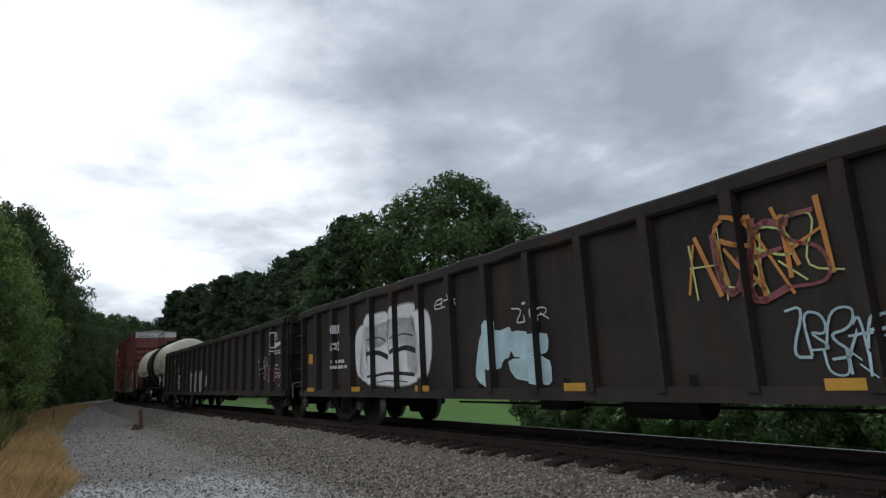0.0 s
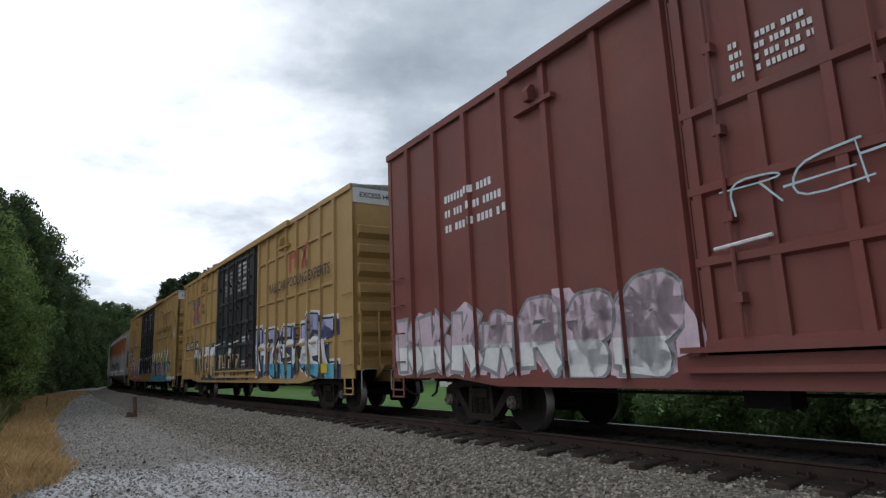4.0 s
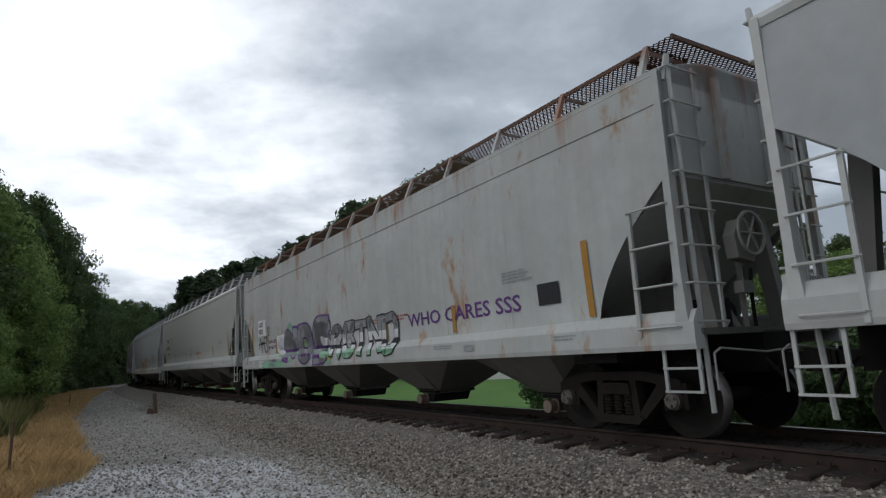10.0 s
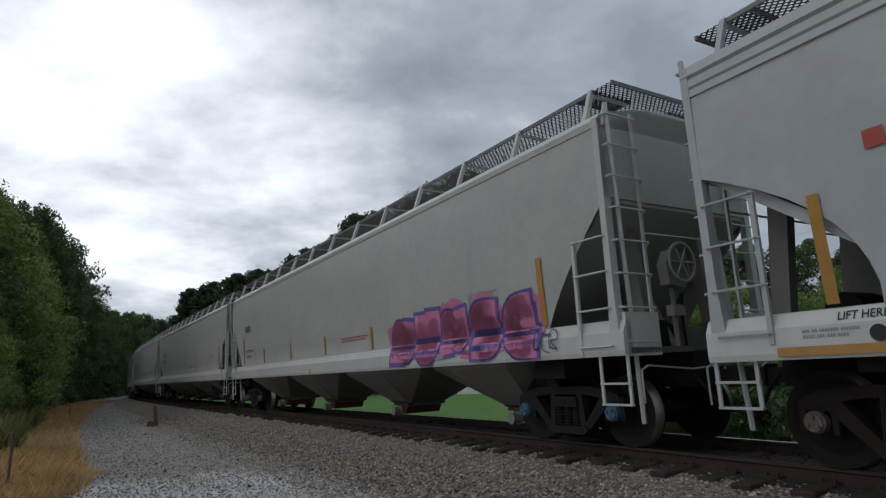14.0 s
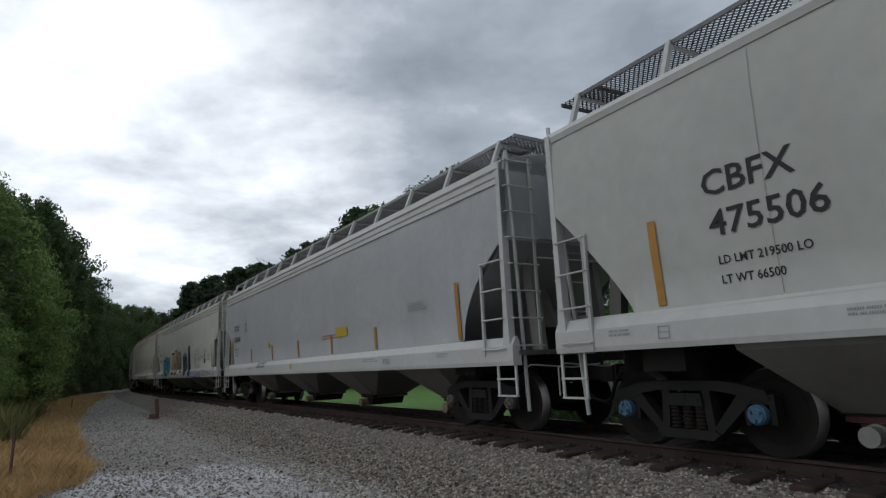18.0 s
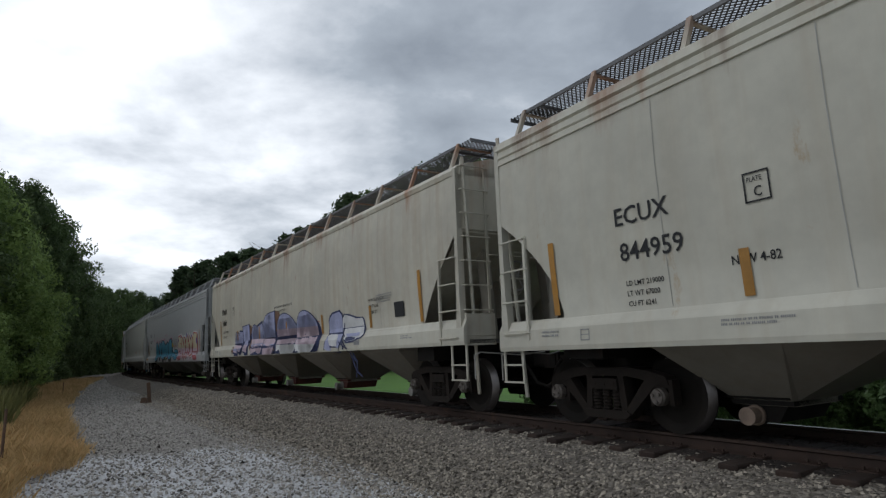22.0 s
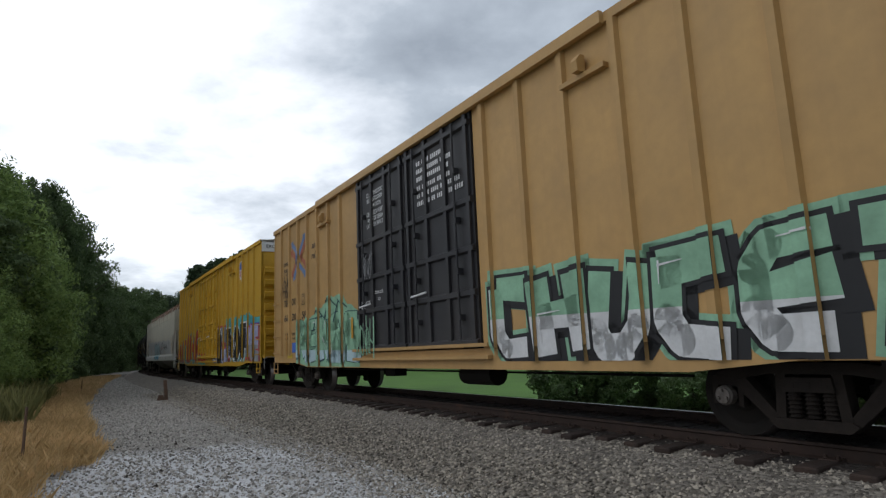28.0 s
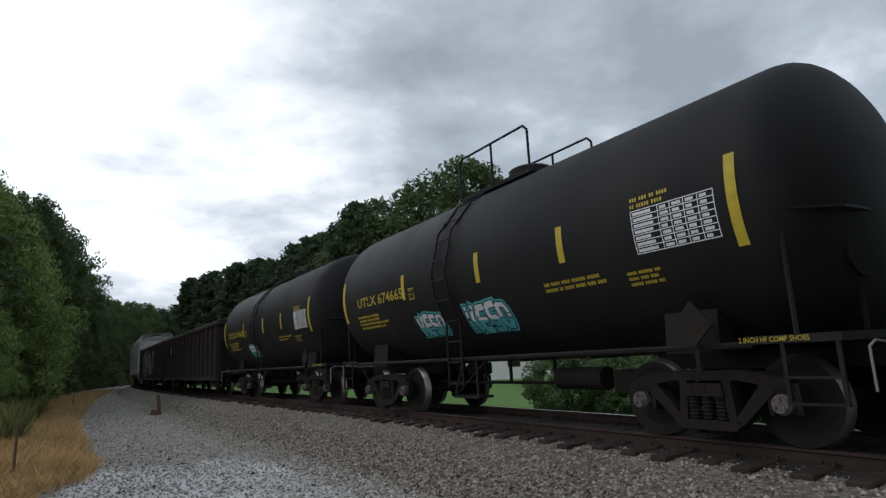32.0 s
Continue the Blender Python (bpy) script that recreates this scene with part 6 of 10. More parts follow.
M["ballast"] = gravel_mat("granite_ballast", (0.092, 0.078, 0.064), (0.265, 0.235, 0.197), 0.045)
# near-black brown: grime and the train's shade in one colour
M["fouled_shaded_ballast"] = gravel_mat("fouled_shaded_ballast", (0.015, 0.011, 0.009), (0.045, 0.034, 0.027), 0.055)
M["road_gravel"] = gravel_mat("road_gravel", (0.18, 0.165, 0.147), (0.42, 0.39, 0.35), 0.035,
                              ((0.46, 0.46, 0.467), (0.70, 0.70, 0.708), (-4.5, 6.0, 6.7)))
M["lawn"] = mat("mown_lawn", (0.11, 0.22, 0.045), 0.85, 0.0, 0.2, 0.4, bump=0.5, bump_scale=60)
M["verge"] = mat("dry_verge_soil", (0.40, 0.28, 0.145), 0.95, 0.0, 0.35, 1.5, bump=0.8, bump_scale=30)
M["ground"] = mat("woodland_ground", (0.07, 0.085, 0.03), 0.95, 0.0, 0.4, 0.6, bump=0.6, bump_scale=20)
GROUND_Z = -0.82


def build_ground():
    ax = np.unique(np.concatenate([np.arange(-60, 61, 6.0), np.linspace(-2400, -80, 14), np.linspace(80, 2400, 14)]))
    ay = np.unique(np.concatenate([np.arange(-30, 151, 6.0), np.linspace(-2400, -60, 12), np.linspace(180, 2600, 14)]))
    verts, faces = [], []
    for y in ay:
        for x in ax:
            d = math.hypot(x, y)
            z = GROUND_Z + 0.05 * noise.noise((x * 0.05, y * 0.05, 0.0)) - 0.02
            verts.append((x, y, z))
    nx = len(ax)
    for j in range(len(ay) - 1):
        for i in range(nx - 1):
            a = j * nx + i
            faces.append((a, a + 1, a + 1 + nx, a + nx))
    me = bpy.data.meshes.new("ground")
    me.from_pydata(verts, [], faces)
    me.materials.append(M["ground"])
    tagged(new("ground", me), "dark green rough ground reaching to the horizon", "ground", kind="structure")


build_ground()
tagged(sweep("lawn", [(2.8, GROUND_Z + 0.06), (14, GROUND_Z + 0.09), (34, GROUND_Z + 0.1), (48, GROUND_Z + 0.06)], -60, 130, 4, "lawn"), "green mown lawn beyond the railway", "grass", kind="structure")
tagged(sweep("road", [(-9.5, GROUND_Z + 0.06), (-6.2, GROUND_Z + 0.10), (-4.6, GROUND_Z + 0.13), (-3.1, GROUND_Z + 0.12), (-2.0, GROUND_Z + 0.09)], -40, 150, 1.0, "road_gravel"),
       "pale grey crushed gravel track beside the railway", "gravel road", kind="structure")
verge = sweep("verge", [(-14.5, GROUND_Z + 0.35), (-11, GROUND_Z + 0.3), (-9.0, GROUND_Z + 0.22), (-8.2, GROUND_Z + 0.18), (-7.6, GROUND_Z + 0.15), (-7.2, GROUND_Z + 0.12), (-6.8, GROUND_Z + 0.08), (-6.3, GROUND_Z + 0.02)], 9, 110, 0.35, "verge", smooth=True)
for v in verge.data.vertices:
    v.co.z += 0.07 * noise.noise(v.co * 0.7) + 0.05 * noise.noise(v.co * 2.3) - 0.09
tagged(verge,
       "strip of dry straw-coloured grass and soil", "verge", kind="structure")
tagged(sweep("ballast", [(-3.2, -0.80), (-2.9, -0.68), (-2.2, -0.44), (-1.55, -0.22), (-1.15, -0.165), (1.1, -0.165), (1.6, -0.2), (2.2, -0.40), (3.3, -0.86)], -60, 260, 0.5, "ballast", smooth=True),
       "grey-brown crushed stone ballast shoulder under the track", "ballast", kind="structure")

# the shadow between the rails is painted in by this dark strip
tagged(sweep("track_bed", [(-1.25, -0.19), (-1.1, -0.15), (1.05, -0.15), (1.12, -0.19)], -60, 260, 1.0, "fouled_shaded_ballast"), "dark oily brown ballast between the rails", "ballast", kind="structure")


def build_rails():
    prof = [(-0.036, 0.0), (0.036, 0.0), (0.038, -0.03), (0.012, -0.045), (0.010, -0.13), (0.07, -0.155), (0.07, -0.17), (-0.07, -0.17), (-0.07, -0.155), (-0.010, -0.13), (-0.012, -0.045), (-0.038, -0.03)]
    for lat, nm in ((-0.755, "near"), (0.755, "far")):
        r = sweep("rail", [(lat + a, z) for a, z in prof[::-1]], -90, 560, 0.5, "rail_side", closed=True)
        r.data.materials.append(M["rail_top"])
        for p in r.data.polygons:
            if p.normal.z > 0.9 and p.center.z > -0.01 or p.normal.z < -0.9 and p.center.z > -0.01:
                p.material_index = 1
        # near top coloured dark: it stands for the train's underside mirrored there
        if nm == "near":
            r.data.materials[1] = M["rail_side"]
        tagged(r, "rusty steel rail with a polished running surface", "rail", "rails of the track", "structure")


build_rails()


def build_ties():
    root = tagged(new("track_ties"), "weathered dark wooden ties bedded in ballast under the rails", "railway ties", kind="structure")
    meshes = []
    for k in range(4):
        bm = bmesh.new()
        box(bm, -0.115, 0.115, -1.3 - 0.05 * k, 1.3 + 0.03 * k, -0.34, -0.135)
        soft_edges(bm, 0.015)
        for v in bm.verts:
            v.co += Vector((noise.noise(v.co * 3 + Vector((k, 0, 0))), 0.5 * noise.noise(v.co * 4), noise.noise(v.co * 3.5))) * 0.012
        meshes.append(finish(bm, "tie", "tie"))
    pm = bmesh.new()
    for lat in (-0.755, 0.755):
        box(pm, -0.09, 0.09, lat - 0.17, lat + 0.17, -0.14, -0.122)
        for dx in (-0.06, 0.06):
            for dy in (-0.1, 0.1):
                box(pm, dx - 0.012, dx + 0.012, lat + dy - 0.012, lat + dy + 0.012, -0.13, -0.09)
    plate_me = finish(pm, "tie_plate", "rail_side")
    rng = random.Random(4)
    for i in range(300):
        s = -4 + i * 0.52
        x, y, a = track(s)
        o = part("tie", meshes[rng.randrange(4)], None, root)
        # the tie's length lies across the track
        o.matrix_basis = pose(x, y, -0.012 * rng.random(), 0, 0, math.degrees(a) - 90 + rng.uniform(-1.5, 1.5))
        if i < 90:
            p = part("tie_plate", plate_me, None, o)


def stones(name, n, lat0, lat1, s0, s1, zf, size, material, seed, label):
    """Loose stones as one mesh: jittered lumps resting on the surface."""
    rng = np.random.default_rng(seed)
    base = np.array([(0, 0, 1), (0.9, 0, 0.1), (0.28, 0.86, 0.0), (-0.72, 0.53, 0.1), (-0.72, -0.53, 0.0), (0.28, -0.86, 0.1), (0, 0, -0.7)])
    tri = [(0, 1, 2), (0, 2, 3), (0, 3, 4), (0, 4, 5), (0, 5, 1), (6, 2, 1), (6, 3, 2), (6, 4, 3), (6, 5, 4), (6, 1, 5)]
    verts = np.empty((n, 7, 3))
    u = rng.random(n)
    ss = s0 + (s1 - s0) * u ** 1.4 + rng.normal(0, 0.5, n)
    lat = rng.uniform(lat0, lat1, n) + rng.normal(0, 0.12, n)
    x0, y0, aa = np.interp(ss, _s, _X), np.interp(ss, _s, _Y), np.interp(ss, _s, _ang)
    cx, cy = x0 + np.cos(aa) * lat, y0 + np.sin(aa) * lat
    cz = zf(lat)
    sz = size * rng.uniform(0.55, 1.5, n)
    th = rng.uniform(0, 6.28, n)
    jit = rng.uniform(0.7, 1.3, (n, 7, 1))
    b = base[None] * jit * sz[:, None, None] * np.stack([rng.uniform(0.8, 1.3, n), rng.uniform(0.6, 1.0, n), rng.uniform(0.5, 0.9, n)], 1)[:, None, :]
    tilt = rng.uniform(-0.6, 0.6, n)
    bx, by, bz = b[..., 0], b[..., 1], b[..., 2]
    bx, bz = bx * np.cos(tilt)[:, None] - bz * np.sin(tilt)[:, None], bx * np.sin(tilt)[:, None] + bz * np.cos(tilt)[:, None]
    c, s = np.cos(th)[:, None], np.sin(th)[:, None]
    verts[..., 0] = cx[:, None] + bx * c - by * s
    verts[..., 1] = cy[:, None] + bx * s + by * c
    verts[..., 2] = cz[:, None] + bz + sz[:, None] * 0.15
    faces = (np.array(tri)[None] + (np.arange(n) * 7)[:, None, None]).reshape(-1, 3)
    me = bpy.data.meshes.new(name)
    me.from_pydata(verts.reshape(-1, 3).tolist(), [], faces.tolist())
    me.materials.append(material)
    return tagged(new(name, me), label, "stones", kind="stuff")




def island_mat(name, c1, c2, rough=0.9):
    mt = bpy.data.materials.new(name)
    mt.use_nodes = True
    nt = mt.node_tree
    b = nt.nodes["Principled BSDF"]
    geo = nt.nodes.new("ShaderNodeNewGeometry")
    r = nt.nodes.new("ShaderNodeValToRGB")
    r.color_ramp.elements[0].color, r.color_ramp.elements[1].color = (*c1, 1), (*c2, 1)
    link(nt, geo.outputs["Random Per Island"], r.inputs["Fac"])
    link(nt, r.outputs[0], b.inputs["Base Color"])
    b.inputs["Roughness"].default_value = rough
    return mt


M["st_ballast"] = island_mat("ballast_stones", (0.035, 0.029, 0.022), (0.42, 0.37, 0.30))
# loose stones in the same tone, train's shade included
M["st_fouled_shaded"] = island_mat("fouled_shaded_stones", (0.014, 0.01, 0.008), (0.05, 0.037, 0.028))
M["st_mid"] = island_mat("road_stones", (0.125, 0.113, 0.10), (0.48, 0.45, 0.405))
M["st_debris"] = island_mat("dark_chips", (0.02, 0.017, 0.014), (0.07, 0.055, 0.045))
M["st_pale"] = island_mat("pale_stones", (0.33, 0.33, 0.335), (0.68, 0.68, 0.69))


def ballast_z(lat):
    return np.interp(lat, (-3.8, -3.2, -2.9, -2.2, -1.5, -1.1, 1.2), (-0.70, -0.71, -0.68, -0.44, -0.225, -0.17, -0.17))


def road_z(lat):
    return np.interp(lat, (-7.7, -6.2, -4.6, -3.1, -2.0), (GROUND_Z + 0.08, GROUND_Z + 0.11, GROUND_Z + 0.13, GROUND_Z + 0.12, GROUND_Z + 0.09))


stones("ballast_stones", 60000, -3.75, -1.15, 3, 42, ballast_z, 0.025, M["st_ballast"], 1, "crushed grey and brown ballast stones")
stones("ballast_stones", 3000, -0.65, 0.7, 3, 30, ballast_z, 0.034, M["st_fouled_shaded"], 2, "crushed ballast stones between the rails")
stones("gravel_stones", 16000, -7.6, -3.6, 1.5, 12.5, road_z, 0.019, M["st_pale"], 3, "pale crushed limestone lying on the gravel road")
stones("road_stones", 24000, -7.6, -3.0, 11.5, 50, road_z, 0.024, M["st_mid"], 4, "grey and brown stones lying on the gravel road")
stones("road_stones", 12000, -6.2, -2.6, 44, 105, road_z, 0.036, M["st_mid"], 14, "grey stones on the far gravel road")
stones("dark_chips", 260, -6.6, -2.2, 5, 34, lambda l: np.where(l < -3.0, road_z(l), ballast_z(l)), 0.032, M["st_debris"], 7, "scattered dark wood chips on the gravel")


# ---- trees, shrubs, grass ----
def leaf_cloud(name, clumps, per, leaf, material, seed, flat_leaf=0.6):
    """A crown: many small leaves round the given clump centres (x, y, z, radius)."""
    rng = np.random.default_rng(seed)
    cl = np.array(clumps)
    n = len(cl) * per
    c = np.repeat(cl, per, 0)
    d = rng.normal(size=(n, 3))
    d /= np.linalg.norm(d, axis=1)[:, None]
    r = c[:, 3] * (0.35 + 0.65 * rng.random(n) ** 0.5)
    p = c[:, :3] + d * r[:, None] * np.array([1, 1, 0.8])
    nrm = d + rng.normal(size=(n, 3)) * flat_leaf
    nrm /= np.linalg.norm(nrm, axis=1)[:, None]
    ref = rng.normal(size=(n, 3))
    u = np.cross(nrm, ref)
    u /= np.linalg.norm(u, axis=1)[:, None]
    v = np.cross(nrm, u)
    sz = leaf * rng.uniform(0.6, 1.4, n)[:, None]
    verts = np.stack([p - u * sz, p - v * sz * 0.45, p + u * sz, p + v * sz * 0.45 + nrm * sz * 0.15], 1).reshape(-1, 3)
    faces = np.arange(n * 4).reshape(-1, 4)
    me = bpy.data.meshes.new(name)
    me.from_pydata(verts.tolist(), [], faces.tolist())
    me.materials.append(M[material])
    return me


def crown_clumps(rng, h, r, z0, n, shape="round", cr=(0.5, 1.1)):
    """Clump centres spread over an uneven crown from z0 to h."""
    out = []
    ph = [rng.uniform(0, 6.28) for _ in range(4)]
    for _ in range(n):
        a = rng.uniform(0, 6.28)
        t = rng.random()
        if shape == "round":
            prof = math.sin(math.pi * (0.12 + 0.86 * t)) ** 0.6
        elif shape == "cone":
            prof = (1 - t) ** 0.75 * 0.95 + 0.06
        else:
            prof = 1.0 - 0.35 * t
        k = 1 + 0.22 * math.sin(2 * a + ph[0] + 3 * t) + 0.16 * math.sin(3 * a + ph[1] - 5 * t) + 0.1 * math.sin(7 * t + ph[2])
        rr = r * prof * k * rng.uniform(0.45, 1.0) ** 0.6
        out.append((rr * math.cos(a), rr * math.sin(a), z0 + (h - z0) * t, rng.uniform(*cr)))
    return out


def trunk_bm(bm, h, r, rng, limbs=7):
    pts = [(0, 0, -0.3)]
    for i in range(1, 7):
        pts.append((rng.uniform(-0.03, 0.03) * h, rng.uniform(-0.03, 0.03) * h, h * 0.85 * i / 6))

    def tube(pp, r0, r1):
        n = 7
        rings = []
        for i, p in enumerate(pp):
            rad = r0 + (r1 - r0) * i / (len(pp) - 1)
            rings.append([bm.verts.new((p[0] + rad * math.cos(2 * math.pi * j / n), p[1] + rad * math.sin(2 * math.pi * j / n), p[2])) for j in range(n)])
        for a, b in zip(rings, rings[1:]):
            for j in range(n):
                bm.faces.new((a[j], a[(j + 1) % n], b[(j + 1) % n], b[j]))
    tube(pts, r, r * 0.25)
    for _ in range(limbs):
        i = rng.randrange(2, 6)
        p = Vector(pts[i])
        a = rng.uniform(0, 6.28)
        l = h * rng.uniform(0.14, 0.3)
        q = p + Vector((math.cos(a) * l, math.sin(a) * l, l * rng.uniform(0.4, 0.9)))
        m = (p + q) / 2 + Vector((0, 0, -0.05 * l))
        tube([p, m, q], r * 0.35, r * 0.08)


SPECIES = {}


def species(key, h, r, z0, n, shape, per, leaf, material, cr, seed, trunk_r=0.3, limbs=7):
    rng = random.Random(seed)
    SPECIES[key] = (finish(made(trunk_bm, h, trunk_r, rng, limbs), "trunk", "bark", True),
                    leaf_cloud("crown", crown_clumps(rng, h, r, z0, n, shape, cr), per, leaf, material, seed), h)


def plant(name, key, x, y, h, label, category="tree", group="", z=GROUND_Z, rz=0.0, fat=1.0):
    trunk_me, crown_me, h0 = SPECIES[key]
    root = tagged(new(name), label, category, group)
    k = h / h0
    root.matrix_basis = pose(x, y, z, 0, 0, rz) @ Matrix.Diagonal((k * fat, k * fat, k, 1))
    part("trunk", trunk_me, None, root)
    part("crown", crown_me, None, root)
    return root


for i in range(3):
    species("oak%d" % i, 20, 6.0, 3.5, 170, "round", 120, 0.23, "leaf_oak", (0.8, 1.6), 10 + i, 0.35)
    species("dark%d" % i, 20, 5.0, 0.5, 190, "tall", 120, 0.22, "leaf_dark", (0.7, 1.5), 20 + i, 0.3)
    species("pine%d" % i, 18, 3.6, 1.0, 130, "cone", 60, 0.30, "leaf_pine", (0.5, 1.1), 30 + i, 0.25)
    # far crowns take the dark needle colour in place of woodland shade
    species("far%d" % i, 20, 5.5, 0.3, 240, "tall", 90, 0.30, "leaf_pine", (0.8, 1.6), 60 + i, 0.3)
    species("sapling%d" % i, 6, 1.9, 0.35, 130, "round", 150, 0.06, "leaf_bright", (0.3, 0.65), 40 + i, 0.07)
    species("shrub%d" % i, 2.0, 1.3, 0.05, 150, "round", 120, 0.055, "leaf_shrub", (0.18, 0.36), 50 + i, 0.05)


def at_bearing(b, d):
    return -math.sin(radians(b)) * d, math.cos(radians(b)) * d


def build_woods():
    rng = random.Random(8)
    # tall trees in a row on the camera's side
    row = ((43, 62, 19), (40.5, 66, 20.5), (38.6, 72, 21), (37.0, 76, 21.5), (36.0, 80, 21.5), (35.1, 86, 22), (34.2, 94, 20.5), (33.2, 104, 19), (32.2, 114, 17.5),
           (31.1, 126, 17), (30.0, 138, 17), (28.8, 150, 18), (28.0, 162, 19), (27.2, 176, 19))
    for i, (b, d, h) in enumerate(row):
        x, y = at_bearing(b, d)
        plant("tree", ("oak%d" if i % 3 else "dark%d") % (i % 3), x, y, h * 0.97, "tall dark green broadleaf tree beside the railway", group="trees along the gravel road", rz=rng.uniform(0, 360), fat=0.78)
        x, y = at_bearing(b + 3.2, d + 9)
        plant("tree", "dark%d" % (i % 3), x, y, h * 0.95, "tall dark green broadleaf tree beside the railway", group="trees along the gravel road", rz=rng.uniform(0, 360))
    for i in range(24):
        s = 40 + i * 5.6
        p = beside(s, -11.6 + rng.uniform(-0.8, 0.9) + min(3.0, i * 0.14))
        plant("understorey_tree", "dark%d" % (i % 3), p.x, p.y, rng.uniform(6, 11), "dense dark green understorey tree", group="undergrowth along the gravel road", rz=rng.uniform(0, 360), fat=1.2)
    for i in range(14):
        s = 34 + i * 3.4
        p = beside(s, -11.0 + rng.uniform(-0.6, 0.4))
        plant("sapling", "sapling%d" % (i % 3), p.x, p.y, rng.uniform(4.0, 7.0), "bright green leafy sapling at the edge of the woods", group="saplings along the verge", rz=rng.uniform(0, 360))
    # far side: pines, then a big broadleaf tree
    for i in range(26):
        f = i / 25
        b, d = 24.5 + (8.5 - 24.5) * f, 112 + (60 - 112) * f
        x, y = at_bearing(b + rng.uniform(-0.4, 0.4), d + rng.uniform(-3, 3))
        plant("pine_tree", "pine%d" % (i % 3), x, y, 17.0 * rng.uniform(0.92, 1.06), "tall dark green pine in a row behind the train", group="pines behind the lawn", rz=rng.uniform(0, 360), fat=1.25)
    for b, d, h, k in ((7.5, 62, 18.0, 0), (3.0, 62, 19.5, 1), (-1.5, 64, 22.5, 2), (-5.0, 64, 19.5, 0), (-8.0, 70, 16.0, 1)):
        x, y = at_bearing(b, d)
        plant("oak_tree", "oak%d" % k, x, y, h, "large green broadleaf tree beyond the lawn", group="broadleaf trees beyond the lawn", rz=rng.uniform(0, 360))
    for i in range(12):
        x, y = at_bearing(-11 - i * 4.5, 58 + rng.uniform(-4, 4))
        plant("garden_tree", "dark%d" % (i % 3), x, y, rng.uniform(8.8, 11.5), "dense green garden tree beyond the lawn", group="trees beyond the lawn", rz=rng.uniform(0, 360), fat=1.2)
    # woods closing the far end of the line
    for i in range(22):
        b = 36 - i * 1.3
        d = 190 + rng.uniform(-12, 25)
        x, y = at_bearing(b, d)
        plant("far_tree", "far%d" % (i % 3), x, y, 19 * rng.uniform(0.9, 1.1), "distant green tree at the bend, darkened for the shade of the wood", group="woods at the bend", rz=rng.uniform(0, 360), fat=1.3)
    for i in range(9):
        x, y = at_bearing(-16 - i * 4.2, 40 + rng.uniform(-4, 4))
        plant("garden_tree", "sapling%d" % (i % 3), x, y, rng.uniform(5.0, 6.5), "small bright green garden tree beyond the lawn", group="small trees beyond the lawn", rz=rng.uniform(0, 360), fat=1.3)
    # bright young trees that stand out from the edge of the woods
    for i, (b, d, h) in enumerate(((41.0, 38, 12.5), (39.4, 41, 12.0), (37.8, 45, 10.5), (36.6, 51, 10.5), (35.9, 58, 9.0))):
        x, y = at_bearing(b, d)
        plant("young_tree", "sapling%d" % (i % 3), x, y, h, "bright green young tree at the edge of the woods", group="young trees along the verge", rz=rng.uniform(0, 360))
    # leafy bushes that hang over the dry verge
    for i, (s, lat, h) in enumerate(((33.5, -10.3, 3.6), (37, -10.6, 4.2), (43, -10.2, 3.4), (49, -10.0, 3.8), (55, -9.8, 3.6), (64, -9.4, 4.0), (74, -9.0, 4.2))):
        p = beside(s, lat)
        plant("leafy_bush", "sapling%d" % (i % 3), p.x, p.y, h, "bright green leafy bush overhanging the dry verge", "bush", "bushes along the verge", rz=rng.uniform(0, 360), fat=1.15)
    # a leafless tree among them
    x, y = at_bearing(33.6, 96)
    root = tagged(new("bare_tree"), "leafless grey tree standing before the woods", "tree")
    root.matrix_basis = pose(x, y, GROUND_Z, 0, 0, 40)
    part("trunk", finish(made(trunk_bm, 17.5, 0.2, random.Random(77), 26), "trunk", "bark", True), None, root)
    # evergreen shrubs just beyond the track
    for i, (s, lat, h) in enumerate(((18.5, 5.6, 1.75), (17.0, 6.2, 1.6), (15.2, 6.6, 1.5), (13.4, 6.4, 1.55), (11.8, 6.2, 1.7), (10.6, 5.6, 1.95), (9.2, 5.5, 2.0), (7.9, 5.6, 1.9), (6.6, 5.5, 2.0), (5.2, 5.6, 1.9), (3.8, 5.6, 2.0), (2.2, 5.6, 2.0))):
        p = beside(s, lat)
        plant("shrub", "shrub%d" % (i % 3), p.x, p.y, h * 1.08, "rounded glossy evergreen shrub beyond the rails", "shrub", "shrubs beyond the track", rz=rng.uniform(0, 360))


build_woods()


def VERGE(s):
    """Where the dry verge ends against the gravel."""
    return np.interp(s, (14, 15.1, 16.5, 18, 18.9, 23, 30, 37, 46, 62, 90), (-7.6, -7.55, -7.32, -6.9, -6.63, -6.68, -6.69, -6.55, -5.95, -4.95, -3.3))


